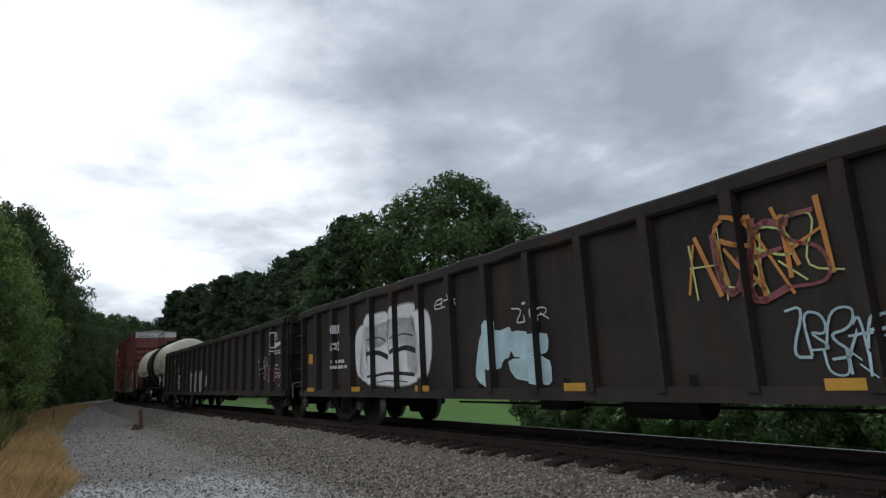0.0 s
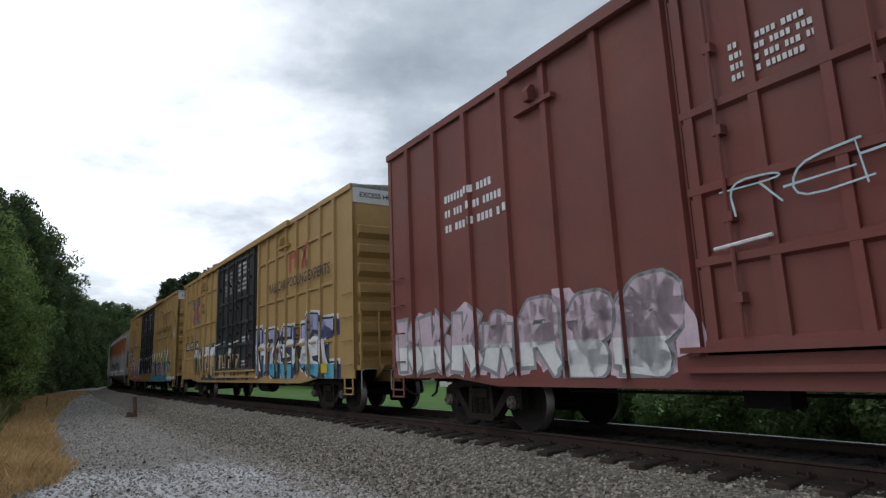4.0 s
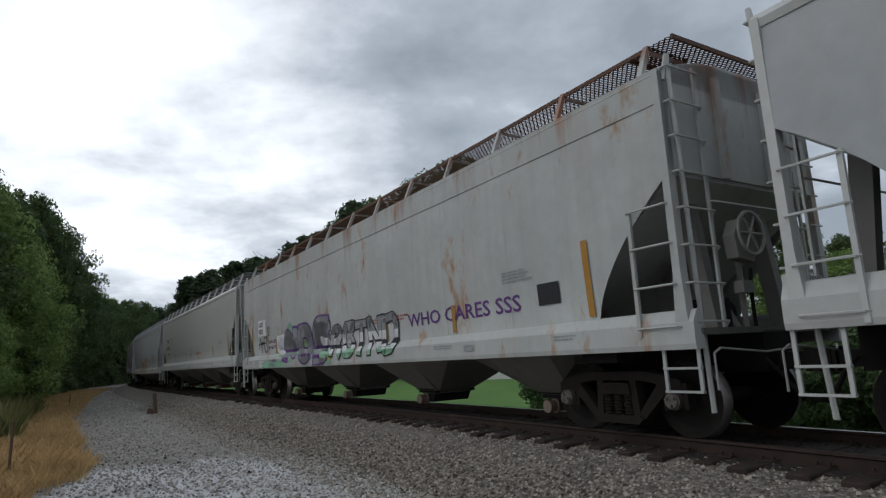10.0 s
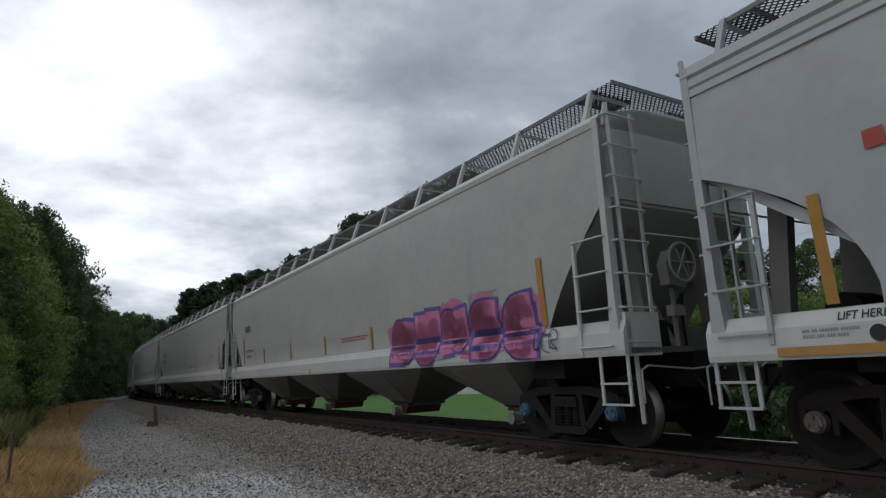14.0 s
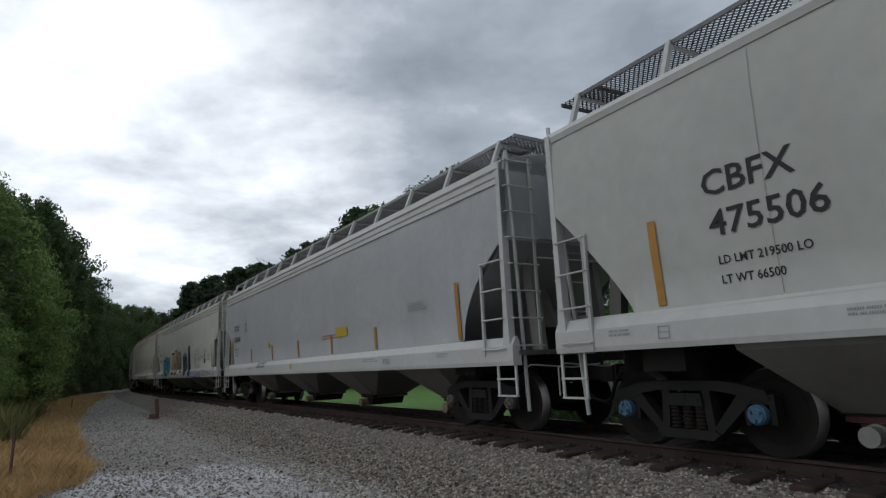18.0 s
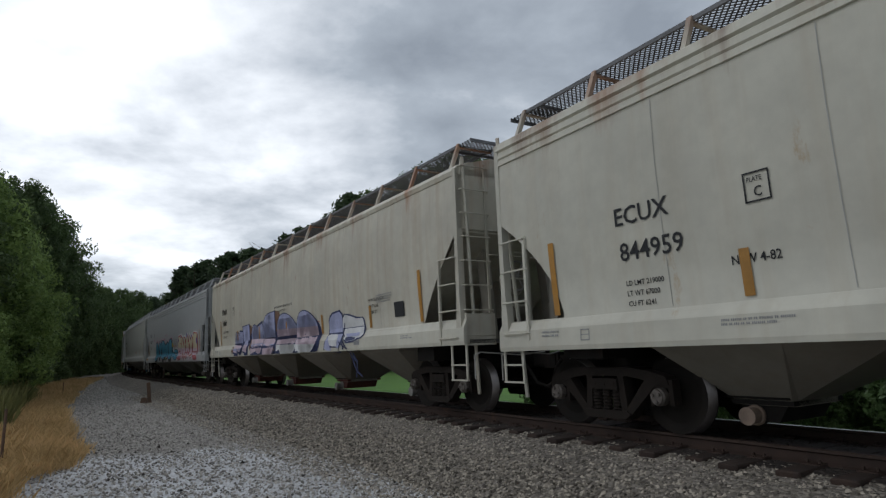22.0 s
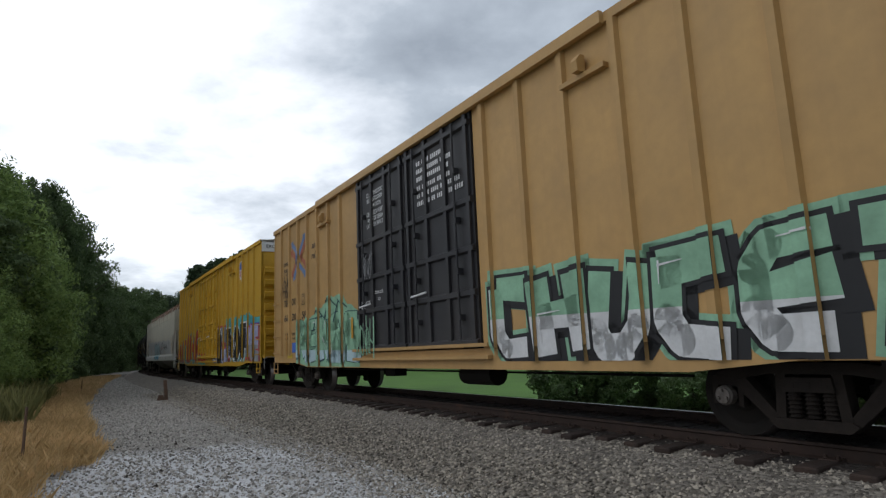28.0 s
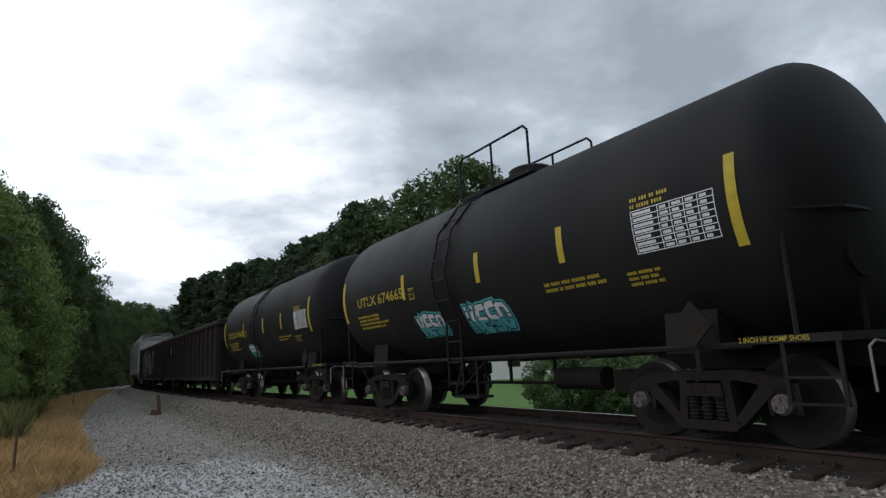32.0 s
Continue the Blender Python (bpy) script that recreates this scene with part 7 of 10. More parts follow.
def blades(name, n, lat0, lat1, s0, s1, hgt, material, seed, label, zf, width=0.012, lean=0.5):
    rng = np.random.default_rng(seed)
    tn = n // 14
    ts, tl = s0 + (s1 - s0) * rng.random(tn) ** 1.5, rng.uniform(lat0, lat1, tn)
    idx = rng.integers(0, tn, n)
    edge = VERGE(ts) - 0.1 - 0.12 * np.sin(ts * 0.9) - 0.1 * np.sin(ts * 2.7 + 1.0)
    tl = np.minimum(tl + (edge + 6.7), edge)
    size = rng.uniform(0.5, 1.5, tn)
    ss, lat = ts[idx] + rng.normal(0, 0.10, n), tl[idx] + rng.normal(0, 0.10, n)
    x0, y0, aa = np.interp(ss, _s, _X), np.interp(ss, _s, _Y), np.interp(ss, _s, _ang)
    p = np.stack([x0 + np.cos(aa) * lat, y0 + np.sin(aa) * lat, zf(lat)], 1)
    h = hgt * rng.uniform(0.4, 1.3, n) * size[idx]
    a = rng.uniform(0, 6.28, n)
    dirv = np.stack([np.cos(a), np.sin(a), np.zeros(n)], 1)
    side = np.stack([-np.sin(a), np.cos(a), np.zeros(n)], 1) * (width * rng.uniform(0.7, 1.6, n))[:, None]
    ln = (lean * rng.uniform(0.1, 1.2, n) * h)[:, None]
    up = np.stack([np.zeros(n), np.zeros(n), h], 1)
    v = np.stack([p - side, p + side, p + up * 0.6 + dirv * ln * 0.4 + side * 0.6, p + up + dirv * ln, p + up * 0.6 + dirv * ln * 0.4 - side * 0.6], 1).reshape(-1, 3)
    me = bpy.data.meshes.new(name)
    me.from_pydata(v.tolist(), [], np.arange(n * 5).reshape(-1, 5).tolist())
    me.materials.append(M[material])
    return tagged(new(name, me), label, "grass", kind="stuff")


def verge_z(lat):
    return np.interp(lat, (-14.5, -11, -9.0, -7.4, -6.7, -4.6), (GROUND_Z + 0.35, GROUND_Z + 0.3, GROUND_Z + 0.22, GROUND_Z + 0.16, GROUND_Z + 0.08, GROUND_Z + 0.12))


blades("dry_grass", 75000, -10.2, -6.7, 13, 92, 0.22, "grass_dry", 5, "dry straw-coloured grass along the road", verge_z, 0.006, 0.7)
blades("dry_grass", 45000, -9.0, -6.8, 12.5, 26, 0.15, "grass_dry", 15, "dry straw-coloured grass beside the gravel", verge_z, 0.004, 1.0)
blades("weeds", 4200, -10.6, -8.3, 25, 42, 0.7, "grass_weed", 6, "tall green and brown weeds at the edge of the bushes", verge_z, 0.02)


def build_post():
    root = tagged(new("wooden_post"), "short weathered wooden post leaning in the ballast", "post")
    x, y = beside(35.2, -3.5).xy
    root.matrix_basis = pose(x, y, GROUND_Z + 0.1, 2, -5, 20)
    bm = bmesh.new()
    box(bm, -0.075, 0.075, -0.06, 0.06, -0.2, 0.92)
    soft_edges(bm, 0.02)
    part("stake", bm, "wood_post", root)
    bm = bmesh.new()
    prism(bm, [(-0.46, -0.1), (-0.06, -0.1), (-0.1, 0.26), (-0.3, 0.3)], -0.06, 0.06)
    part("broken_stub", bm, "wood_post", root)
    for s, lat, h in ((49, -6.6, 0.8), (17.9, -7.96, 1.1)):
        p = beside(s, lat)
        bm = bmesh.new()
        rod(bm, (0, 0, -0.1), (0.03, 0, h), 0.024, 6)
        o = part("fence_stake", bm, "wood_post", None)
        o.location = (p.x, p.y, GROUND_Z + 0.1)
        tagged(o, "thin dark stake in dry grass", "stake", "stakes on the verge")


build_post()


def build_house():
    root = tagged(new("house"), "low white sided house beyond the lawn", "house")
    x, y = at_bearing(-4.5, 47)
    root.matrix_basis = pose(x, y, GROUND_Z, 0, 0, -25)
    bm = bmesh.new()
    box(bm, -4.5, 4.5, 0, 6, 0, 2.5)
    part("wall", bm, "house_white", root)
    bm = bmesh.new()
    prism(bm, [(-0.4, 2.5), (6.4, 2.5), (3, 4.0)], -4.9, 4.9, "x")
    part("roof", bm, "house_roof", root)
    for wx in (-3, 0.2, 3):
        bm = bmesh.new()
        box(bm, wx - 0.5, wx + 0.5, -0.03, 0.02, 1.0, 2.1)
        part("window", bm, "tank_black", root)


build_house()


# ---- the train, car by car, from front to rear ----
SPEED = 15.2
STRINGS = ["SMIX", "6602", "6603", "32", "LD LMT 209900", "LT WT 76100", "ACFX 200467", "SODIUM", "HYDROXIDE SOLUTION", "TB", "OX", "63", "95", "14", "90", "98", "66", "20", "58", "any", "road", "next", "load",
           "RAIL CAR", "POOLING", "EXPERTS", "TILX", "620762", "GISX", "2000", "FPAX", "980038", "PNWX", "201886", "201468", "CBFX", "475506", "CPCX", "805043",
           "814369", "ECUX", "880051", "844959", "PINX", "1068", "UTLX 674665", "LD LMT 219500 LO", "LT WT 66500", "CU FT 6241", "LD LMT 219000", "LT WT 67000", "CONSULT OWNER BEFORE",
           "REPAIRING HOPPER BODY", "2 INCH HF COMP SHOES", "DO NOT CLEAN WITH STEAM OR BOILING WATER", "INTERIOR AMERICOAT EPOXY 02-07", "EXTERIOR EPOXY 02-07", "EXCESS HEIGHT CAR",
           "FHRX", "620721", "UP", "70", "10", "ROIX", "59250", "PLATE", "C", "F", "DONT GOTTA", "BE WHAT ITS....", "...ALL CRACKED", "UP TO BE....", "WHO CARES SSS", "APPLIED PARAGOULD 04-2012", "CAUTION: DO NOT USE STEAM,",
           "BOILING WATER OR SHARP OBJECTS.", "TO CLEAN. ENTER CAR WITH", "CLEAN SOFT SOLED SHOES.", "EXTERIOR PAINT", "AMERON 428", "INTERIOR", "COATED", "LIFT HERE", "NEW 4-82", "OPEN", "CLOSE", "IL 66-0", "IW 9-0", "IH 6-0", "CU FT 3564",
           "Excess Height Car", "EX W 10-3 H 8-10", "CU FT 6245", "CU M 177", "Close And Lock", "Both Doors Before", "Moving Car", "61800 LBS", "LD LMT 201200 LBS", "LD LMT", "LT WT", "205000", "81000", "ASD", "24.", "STR8", "MTA", "LAX", "LOOKS BEST FOR LESS", "AT END OF LINE", "2H", "3B", "59199", "CLOSE THIS DOOR", "BEFORE CLOSING", "MAIN DOOR", "CIERRE ESTA PUERTA", "ANTES DE CERRAR", "LA PUERTA PRINCIPAL", "DO NOT USE DOORS"]
letter_meshes(STRINGS)
rolling_meshes()
TRAIN = []


def couple(car, L, rear, half):
    """Adds a car whose rear end stands at rear metres along the line at the start."""
    TRAIN.append((car, rear - L / 2, half))


def boxed_letter(car, x, z, yf, st, ink="ink_black", s=1.0):
    """A small stencilled square frame with a letter in it."""
    bm = bmesh.new()
    w, h, t = 0.36 * s, 0.4 * s, 0.018
    for a in ([(x, z), (x + w, z), (x + w, z + t), (x, z + t)], [(x, z + h), (x + w, z + h), (x + w, z + h - t), (x, z + h - t)],
              [(x, z), (x + t, z), (x + t, z + h), (x, z + h)], [(x + w - t, z), (x + w, z), (x + w, z + h), (x + w - t, z + h)]):
        pane(bm, a, yf, 0.008)
    fr = part("stencil_frame", bm, ink, car)
    text(fr, st, x + w * 0.35, z + 0.07 * s, 0.13 * s, ink, yf, 0.9)
    text(fr, "PLATE", x + w * 0.14, z + 0.27 * s, 0.065 * s, ink, yf, 0.8)


def hopper_marks(car, L, mark, number, seed, ink="ink_black", z=2.82, h=0.21, x=2.0, sq=0.92, weights=True, drop=0.43, paper=True, framed=True, deep=False):
    hopper_y = SIDE_OF[deep]
    rng = random.Random(seed)
    x0 = -L / 2
    if mark:
        text(car, mark, x0 + x, z, h, ink, hopper_y, sq)
    if number:
        text(car, number, x0 + x + 0.04, z - drop, h, ink, hopper_y, sq)
        if framed:
            boxed_letter(car, x0 + x + 1.7, z - 0.1, hopper_y, "C", ink, 0.75)
    if weights:
        text(car, "LD LMT 219500 LO" if seed % 2 else "LD LMT 219000", x0 + x + 0.08, z - drop - 0.3, 0.06 if deep else 0.085, ink, hopper_y, 0.95)
        text(car, "LT WT 66500" if seed % 2 else "LT WT 67000", x0 + x + 0.08, z - drop - (0.42 if deep else 0.5), 0.06 if deep else 0.085, ink, hopper_y, 0.95)
        if seed % 2 == 0 or seed == 113:
            text(car, "CU FT 6241", x0 + x + 0.08, z - drop - (0.54 if deep else 0.7), 0.06 if deep else 0.085, ink, hopper_y, 0.95)
    bars(car, L / 2 - 3.3, 2.3, 0.7, 4, 0.03, "ink_grey", hopper_y, rng)
    zs = SILL[deep][1] - 0.06
    bars(car, x0 + 11.2, 1.95, 1.5, 2, 0.04, "ink_red", hopper_y, rng)
    bars(car, x0 + 3.75, zs, 0.65, 2, 0.026, "ink_grey", hopper_y, rng)
    bars(car, L / 2 - 5.4, zs, 0.65, 2, 0.026, "ink_grey", hopper_y, rng)
    bars(car, L / 2 - 2.2, zs, 0.4, 2, 0.026, "ink_grey", hopper_y, rng)
    bars(car, x0 + 1.0, zs, 0.35, 2, 0.03, "ink_grey", hopper_y, rng)
    fr = bmesh.new()
    fx, fz = x0 + 1.75, zs - 0.12
    for a in ((0, 0.16, 0, 0.014), (0, 0.16, 0.13, 0.144), (0, 0.014, 0, 0.144), (0.146, 0.16, 0, 0.144), (0, 0.16, 0.07, 0.08)):
        pane(fr, [(fx + a[0], fz + a[2]), (fx + a[1], fz + a[2]), (fx + a[1], fz + a[3]), (fx + a[0], fz + a[3])], hopper_y, 0.008)
    part("stencil_frame", fr, "ink_grey", car)
    plate(car, L / 2 - 4.4, L / 2 - 4.1, zs - 0.1, zs, "ink_grey", hopper_y, "sill_tag")
    if paper:
        plate(car, L / 2 - 4.3, L / 2 - 3.85, 2.02, 2.2, "p_white", hopper_y, "notice")


def blotch(car, x, z, w, h, material, yf, seed):
    """One uneven sprayed patch."""
    bm = bmesh.new()
    rng = random.Random(seed)
    for k in range(4):
        flat_patch(bm, blob(rng, x + rng.uniform(-0.12, 0.12) * w, z + (k - 1.5) * h * 0.2, w * rng.uniform(0.75, 1.0), h * 0.45, 18, 0.12))
    drape(bm, yf, 0.01)
    return tagged(part("graffiti", finish(bm, "graffiti", material), None, car), kind="stuff")


def disc(car, x, z, r, yf, material, name="round_mark"):
    bm = bmesh.new()
    pane(bm, [(x + r * math.cos(2 * math.pi * i / 14), z + r * math.sin(2 * math.pi * i / 14)) for i in range(14)], yf, 0.02)
    return part(name, bm, material, car)


def build_train():
    # two dark gondolas
    L = 20.3
    x0 = -L / 2
    car, yf, bk = gondola("long dark brown steel gondola with graffiti and yellow reflectors", L)
    text(car, "SMIX", x0 + 2.1, 2.15, 0.2, "ink_white", yf, 0.8)
    text(car, "6602", x0 + 2.1, 1.75, 0.2, "ink_white", yf, 0.8)
    bars(car, x0 + 2.1, 1.45, 0.8, 2, 0.08, "ink_white", yf, random.Random(2))
    pale_patch(car, x0 + 3.5, x0 + 6.8, 0.88, 2.35, yf, bk)
    throw_up(car, x0 + 8.2, x0 + 9.75, 0.92, 1.72, 2, ["p_pale"], "p_pale", None, yf, 5, bk, inner=False)
    tag(car, x0 + 9.2, x0 + 9.9, 1.75, 2.0, "p_white", yf, 7, 3, 0.03, bk)
    tag(car, x0 + 7.0, x0 + 7.6, 2.2, 2.42, "p_white", yf, 8, 3, 0.03, bk)
    tag(car, x0 + 12.2, x0 + 13.55, 1.75, 2.5, "p_orange", yf, 9, 4, 0.05, bk)
    tag(car, x0 + 12.2, x0 + 13.6, 1.7, 2.45, "p_lime", yf, 10, 4, 0.025, bk)
    tag(car, x0 + 12.5, x0 + 13.5, 1.65, 2.4, "p_maroon", yf, 19, 3, 0.07, bk)
    tag(car, x0 + 13.1, x0 + 14.0, 1.1, 1.55, "p_pale", yf, 11, 5, 0.028, bk)
    tag(car, x0 + 13.4, x0 + 13.8, 0.9, 1.1, "p_pale", yf, 111, 2, 0.025, bk)
    for r in (0.6, 3.4, 6.3, 10.2, 13.4, 17.0):
        plate(car, x0 + r, x0 + r + 0.5, 0.80, 0.90, "reflector", lambda a, b: -1.56, off=0.008)
    plate(car, x0 + 0.5, x0 + 0.8, 1.5, 1.75, "reflector", lambda a, b: -1.47)
    couple(car, L, 20.7, L / 2 - 2.0)
    car, yf, bk = gondola("long dark brown steel gondola with white lettering and pink scrawls", L)
    text(car, "SMIX", x0 + 2.45, 2.2, 0.24, "ink_white", yf, 1.0)
    text(car, "6603", x0 + 2.55, 1.78, 0.24, "ink_white", yf, 1.0)
    text(car, "32", x0 + 3.5, 1.8, 0.24, "ink_white", yf, 1.0)
    text(car, "LD LMT 209900", x0 + 2.45, 1.43, 0.085, "ink_white", yf, 0.95)
    text(car, "LT WT 76100", x0 + 2.45, 1.28, 0.085, "ink_white", yf, 0.95)
    for st, x, z, w in (("STR8", 4.3, 1.43, 0.6), ("MTA", 4.32, 1.17, 0.55), ("LAX", 4.5, 0.93, 0.5)):
        text(car, st, x0 + x, z, 0.2, "p_white", lambda a, b: -1.60, name="graffiti", width=w)
    wild_style(car, x0 + 6.8, x0 + 9.7, 0.74, 1.7, 3, ["p_grey"], "p_white", None, yf, 13, bk, 0.34, shine=None, round_off=2, edge=0.2)
    tag(car, x0 + 9.9, x0 + 10.6, 1.0, 1.5, "p_white", yf, 14, 3, 0.04, bk)
    tag(car, x0 + 17.6, x0 + 18.5, 1.55, 1.85, "p_white", yf, 16, 5, 0.02, bk)
    boxed_letter(car, x0 + 17.85, 1.18, yf, "C", "ink_white", 1.0)
    round_emblem(car, x0 + 19.12, 2.33, yf)
    bars(car, x0 + 18.9, 1.98, 1.0, 2, 0.045, "ink_white", yf, random.Random(12))
    for i, st in enumerate(("IL 66-0", "IW 9-0", "IH 6-0", "CU FT 3564")):
        text(car, st, x0 + 19.2, 1.55 - i * 0.12, 0.07, "ink_white", yf, 0.9)
    tag(car, x0 + 18.82, x0 + 19.16, 1.38, 1.58, "p_pink", yf, 18, 4, 0.022, bk)
    tag(car, x0 + 18.9, x0 + 19.2, 1.1, 1.38, "p_pink", yf, 48, 3, 0.025, bk)
    text(car, "2 INCH HF COMP SHOES", x0 + 19.38, 0.95, 0.042, "ink_white", yf, 0.85)
    tag(car, x0 + 19.58, x0 + 20.12, 1.22, 1.45, "p_pink", yf, 20, 5, 0.024, bk)
    tag(car, x0 + 19.72, x0 + 19.98, 1.04, 1.2, "p_pink", yf, 49, 2, 0.024, bk)
    for r in (0.5, 3.3, 6.5, 10.4, 12.65, 14.7, 16.7, 18.6):
        plate(car, x0 + r, x0 + r + 0.12, 1.38, 1.82, "reflector", lambda a, b: -1.47)
    couple(car, L, 42.2, L / 2 - 2.0)

    # cream and black tank car
    L = 13.3
    x0 = -L / 2
    car, yf = tank_car("cream tank car with a black middle band and black lower half", L, 1.40, 2.48, 12.4, cream=True, head=(0.46, 0.75, 0.8))
    text(car, "ACFX 200467", x0 + 2.75, 1.95, 0.25, "ink_black", yf, width=2.35)
    text(car, "LD LMT 201200 LBS", x0 + 2.8, 1.76, 0.09, "ink_white", yf, width=1.6)
    text(car, "61800 LBS", x0 + 3.2, 1.62, 0.09, "ink_white", yf, width=1.1)
    text(car, "SODIUM", x0 + 9.95, 2.03, 0.14, "ink_black", yf, width=0.5)
    text(car, "HYDROXIDE SOLUTION", x0 + 9.97, 1.85, 0.13, "ink_black", yf, width=1.3)
    rng = random.Random(3)
    bars(car, x0 + 8.85, 2.85, 1.15, 11, 0.05, "ink_grey", yf, rng)
    data_panel(car, x0 + 11.0, 2.15, yf, "ink_grey", 1.05, 0.56)
    plate(car, x0 + 9.08, x0 + 9.92, 1.46, 1.82, "reflector_dull", yf, "placard")
    bm = bmesh.new()
    prism(bm, [(x0 + 11.42, 1.45), (x0 + 11.66, 1.18), (x0 + 11.9, 1.45), (x0 + 11.66, 1.72)], -1.44, -1.42)
    part("placard", bm, "p_white", car, "white diamond hazard placard")
    couple(car, L, 56.3, L / 2 - 1.85)

    # oxide red boxcar
    L = 18.6
    x0 = -L / 2
    car, yf, bk = boxcar("oxide red boxcar with graffiti along its lower side", L, "box_red", "box_red", 5.48, "posts", (2.42, 2.42), 0.05, npost=(7, 8))
    wild_style(car, x0 + 0.3, x0 + 6.7, 0.84, 2.0, 7, ["p_rose", "p_white"], "p_grey", None, yf, 21, bk, 0.44, shine=None, base="p_rose")
    wild_style(car, x0 + 9.2, x0 + 12.2, 1.25, 2.35, 3, ["p_pale", "p_cyan"], "p_navy", "p_teal", yf, 22, bk, 0.44, base="p_teal", codes=("79317", "17,39,46", "9713,46"))
    tag(car, x0 + 9.4, x0 + 13.4, 0.85, 1.2, "p_black", yf, 122, 7, 0.06, bk)
    wild_style(car, x0 + 12.0, x0 + 14.0, 0.84, 2.45, 1, ["p_lime", "p_green", "p_cyan"], "p_teal", "p_green", yf, 23, bk, 0.52, round_off=3, edge=0.1, base="p_lime", codes=("79317",))
    wild_style(car, x0 + 13.6, x0 + 15.1, 0.84, 2.65, 1, ["p_white", "p_grey"], "p_black", None, yf, 24, bk, 0.5, round_off=2, edge=0.12, codes=("7139",))
    wild_style(car, x0 + 14.8, x0 + 17.2, 0.86, 2.35, 1, ["p_green", "p_lime"], "p_black", "p_green", yf, 25, bk, 0.42, round_off=0, edge=0.09, base="p_green", codes=("71,95,53",))
    wild_style(car, x0 + 16.7, L / 2 - 0.35, 0.88, 2.5, 2, ["p_white", "p_rose"], "p_maroon", None, yf, 28, bk, 0.42, round_off=1, edge=0.14, base="p_rose", codes=("183,46", "974631"))
    plate(car, x0 + 17.0, x0 + 17.5, 1.35, 1.75, "ink_black", yf, "notice", 0.045)
    tag(car, x0 + 12.3, x0 + 15.6, 2.4, 3.2, "p_white", yf, 26, 4, 0.04, bk)
    tag(car, x0 + 15.7, x0 + 17.0, 2.7, 3.6, "p_white", yf, 27, 4, 0.05, bk)
    tag(car, x0 + 17.6, x0 + 18.3, 3.2, 3.7, "p_black", yf, 29, 4, 0.035, bk)
    tag(car, x0 + 7.4, x0 + 11.0, 2.4, 2.9, "p_pale", lambda x, z: -1.55, 30, 6, 0.025)
    for i, st in enumerate(("Close And Lock", "Both Doors Before", "Moving Car")):
        text(car, st, x0 + 10.0, 4.1 - i * 0.16, 0.1, "ink_white", lambda x, z: -1.5, 0.8)
    bars(car, x0 + 7.6, 4.1, 0.9, 4, 0.07, "ink_white", lambda x, z: -1.5, random.Random(4))
    bars(car, x0 + 2.1, 3.85, 1.6, 3, 0.14, "ink_white", yf, random.Random(44), 0.9)
    plate(car, x0 + 16.4, x0 + 17.0, 1.1, 1.25, "ink_yellow", yf, "placard")
    plate(car, x0 + 18.1, x0 + 18.3, 1.1, 2.1, "reflector", yf)
    end_text(car, L / 2, 5.0, "Excess Height Car")
    couple(car, L, 76.1, L / 2 - 2.35)

    # two tan-yellow boxcars with black doors
    L = 19.1
    for k, (num, rear) in enumerate(((("63", "95", "14"), 97.0), (("63", "90", "98"), 117.7))):
        car, yf, bk = boxcar("tan-yellow high boxcar with black plug doors and graffiti", L, "box_yellow", "door_black", 5.4, "belts", (2.52, 2.52), -0.3, npost=(7, 8), belts=(4.41, 3.12, 1.74))
        big_yellow_marks(car, L, num, yf, bk, k)
        couple(car, L, rear, L / 2 - 2.35)

    build_hoppers()

    # amber boxcar, bright yellow boxcar, one hopper, two black tank cars, gondolas
    L = 19.7
    x0 = -L / 2
    car, yf, bk = boxcar("amber high boxcar with black doors and mint green graffiti", L, "box_amber", "door_black", 5.4, "posts", (2.55, 2.55), 0.0, npost=(7, 7), pitch=(0.89, 0.88))
    for st, x in (("TB", 1.06), ("OX", 1.89)):
        text(car, st, x0 + x, 2.61, 0.21, "ink_black", yf, width=0.44, slant=0.2)
    for st, x in (("66", 1.10), ("20", 1.92), ("58", 2.9)):
        text(car, st, x0 + x, 2.14, 0.21, "ink_black", yf, width=0.42, slant=0.2)
    text(car, "next", x0 + 1.06, 3.94, 0.16, "ink_black", yf, width=0.46, slant=0.2)
    text(car, "load", x0 + 1.1, 3.72, 0.16, "ink_black", yf, width=0.42, slant=0.2)
    text(car, "any", x0 + 3.86, 4.1, 0.19, "ink_black", yf, width=0.46, slant=0.2)
    text(car, "road", x0 + 3.84, 3.8, 0.19, "ink_black", yf, width=0.5, slant=0.2)
    x_emblem(car, x0 + 2.72, 4.02, yf, bk, 1.16, ("decal_blue", "decal_red"))
    boxed_letter(car, x0 + 2.92, 2.55, yf, "F", "ink_black", 0.8)
    tag(car, x0 + 1.0, x0 + 1.75, 2.95, 3.65, "p_black", yf, 35, 4, 0.04, bk)
    tag(car, x0 + 1.05, x0 + 1.7, 2.85, 3.3, "p_black", yf, 135, 3, 0.03, bk)
    for st, x, z in (("LD LMT", 1.24, 1.69), ("LT WT", 1.27, 1.56), ("205000", 1.94, 1.68), ("81000", 2.0, 1.55)):
        text(car, st, x0 + x, z, 0.075, "ink_black", yf, 1.0)
    plate(car, x0 + 1.5, x0 + 1.98, 0.98, 1.1, "ink_yellow", yf, "placard")
    plate(car, x0 + 1.98, x0 + 2.45, 1.15, 1.45, "p_blue", yf, "placard")
    plate(car, x0 + 1.35, x0 + 1.45, 1.05, 1.75, "reflector_dull", yf)
    spray_ground(car, x0, ((2.36, 2.1), (3.6, 2.12), (4.6, 2.36), (5.5, 2.6), (6.1, 2.55), (6.8, 2.22), (7.25, 2.0)), 0.74, "p_mint", yf, bk, 63)
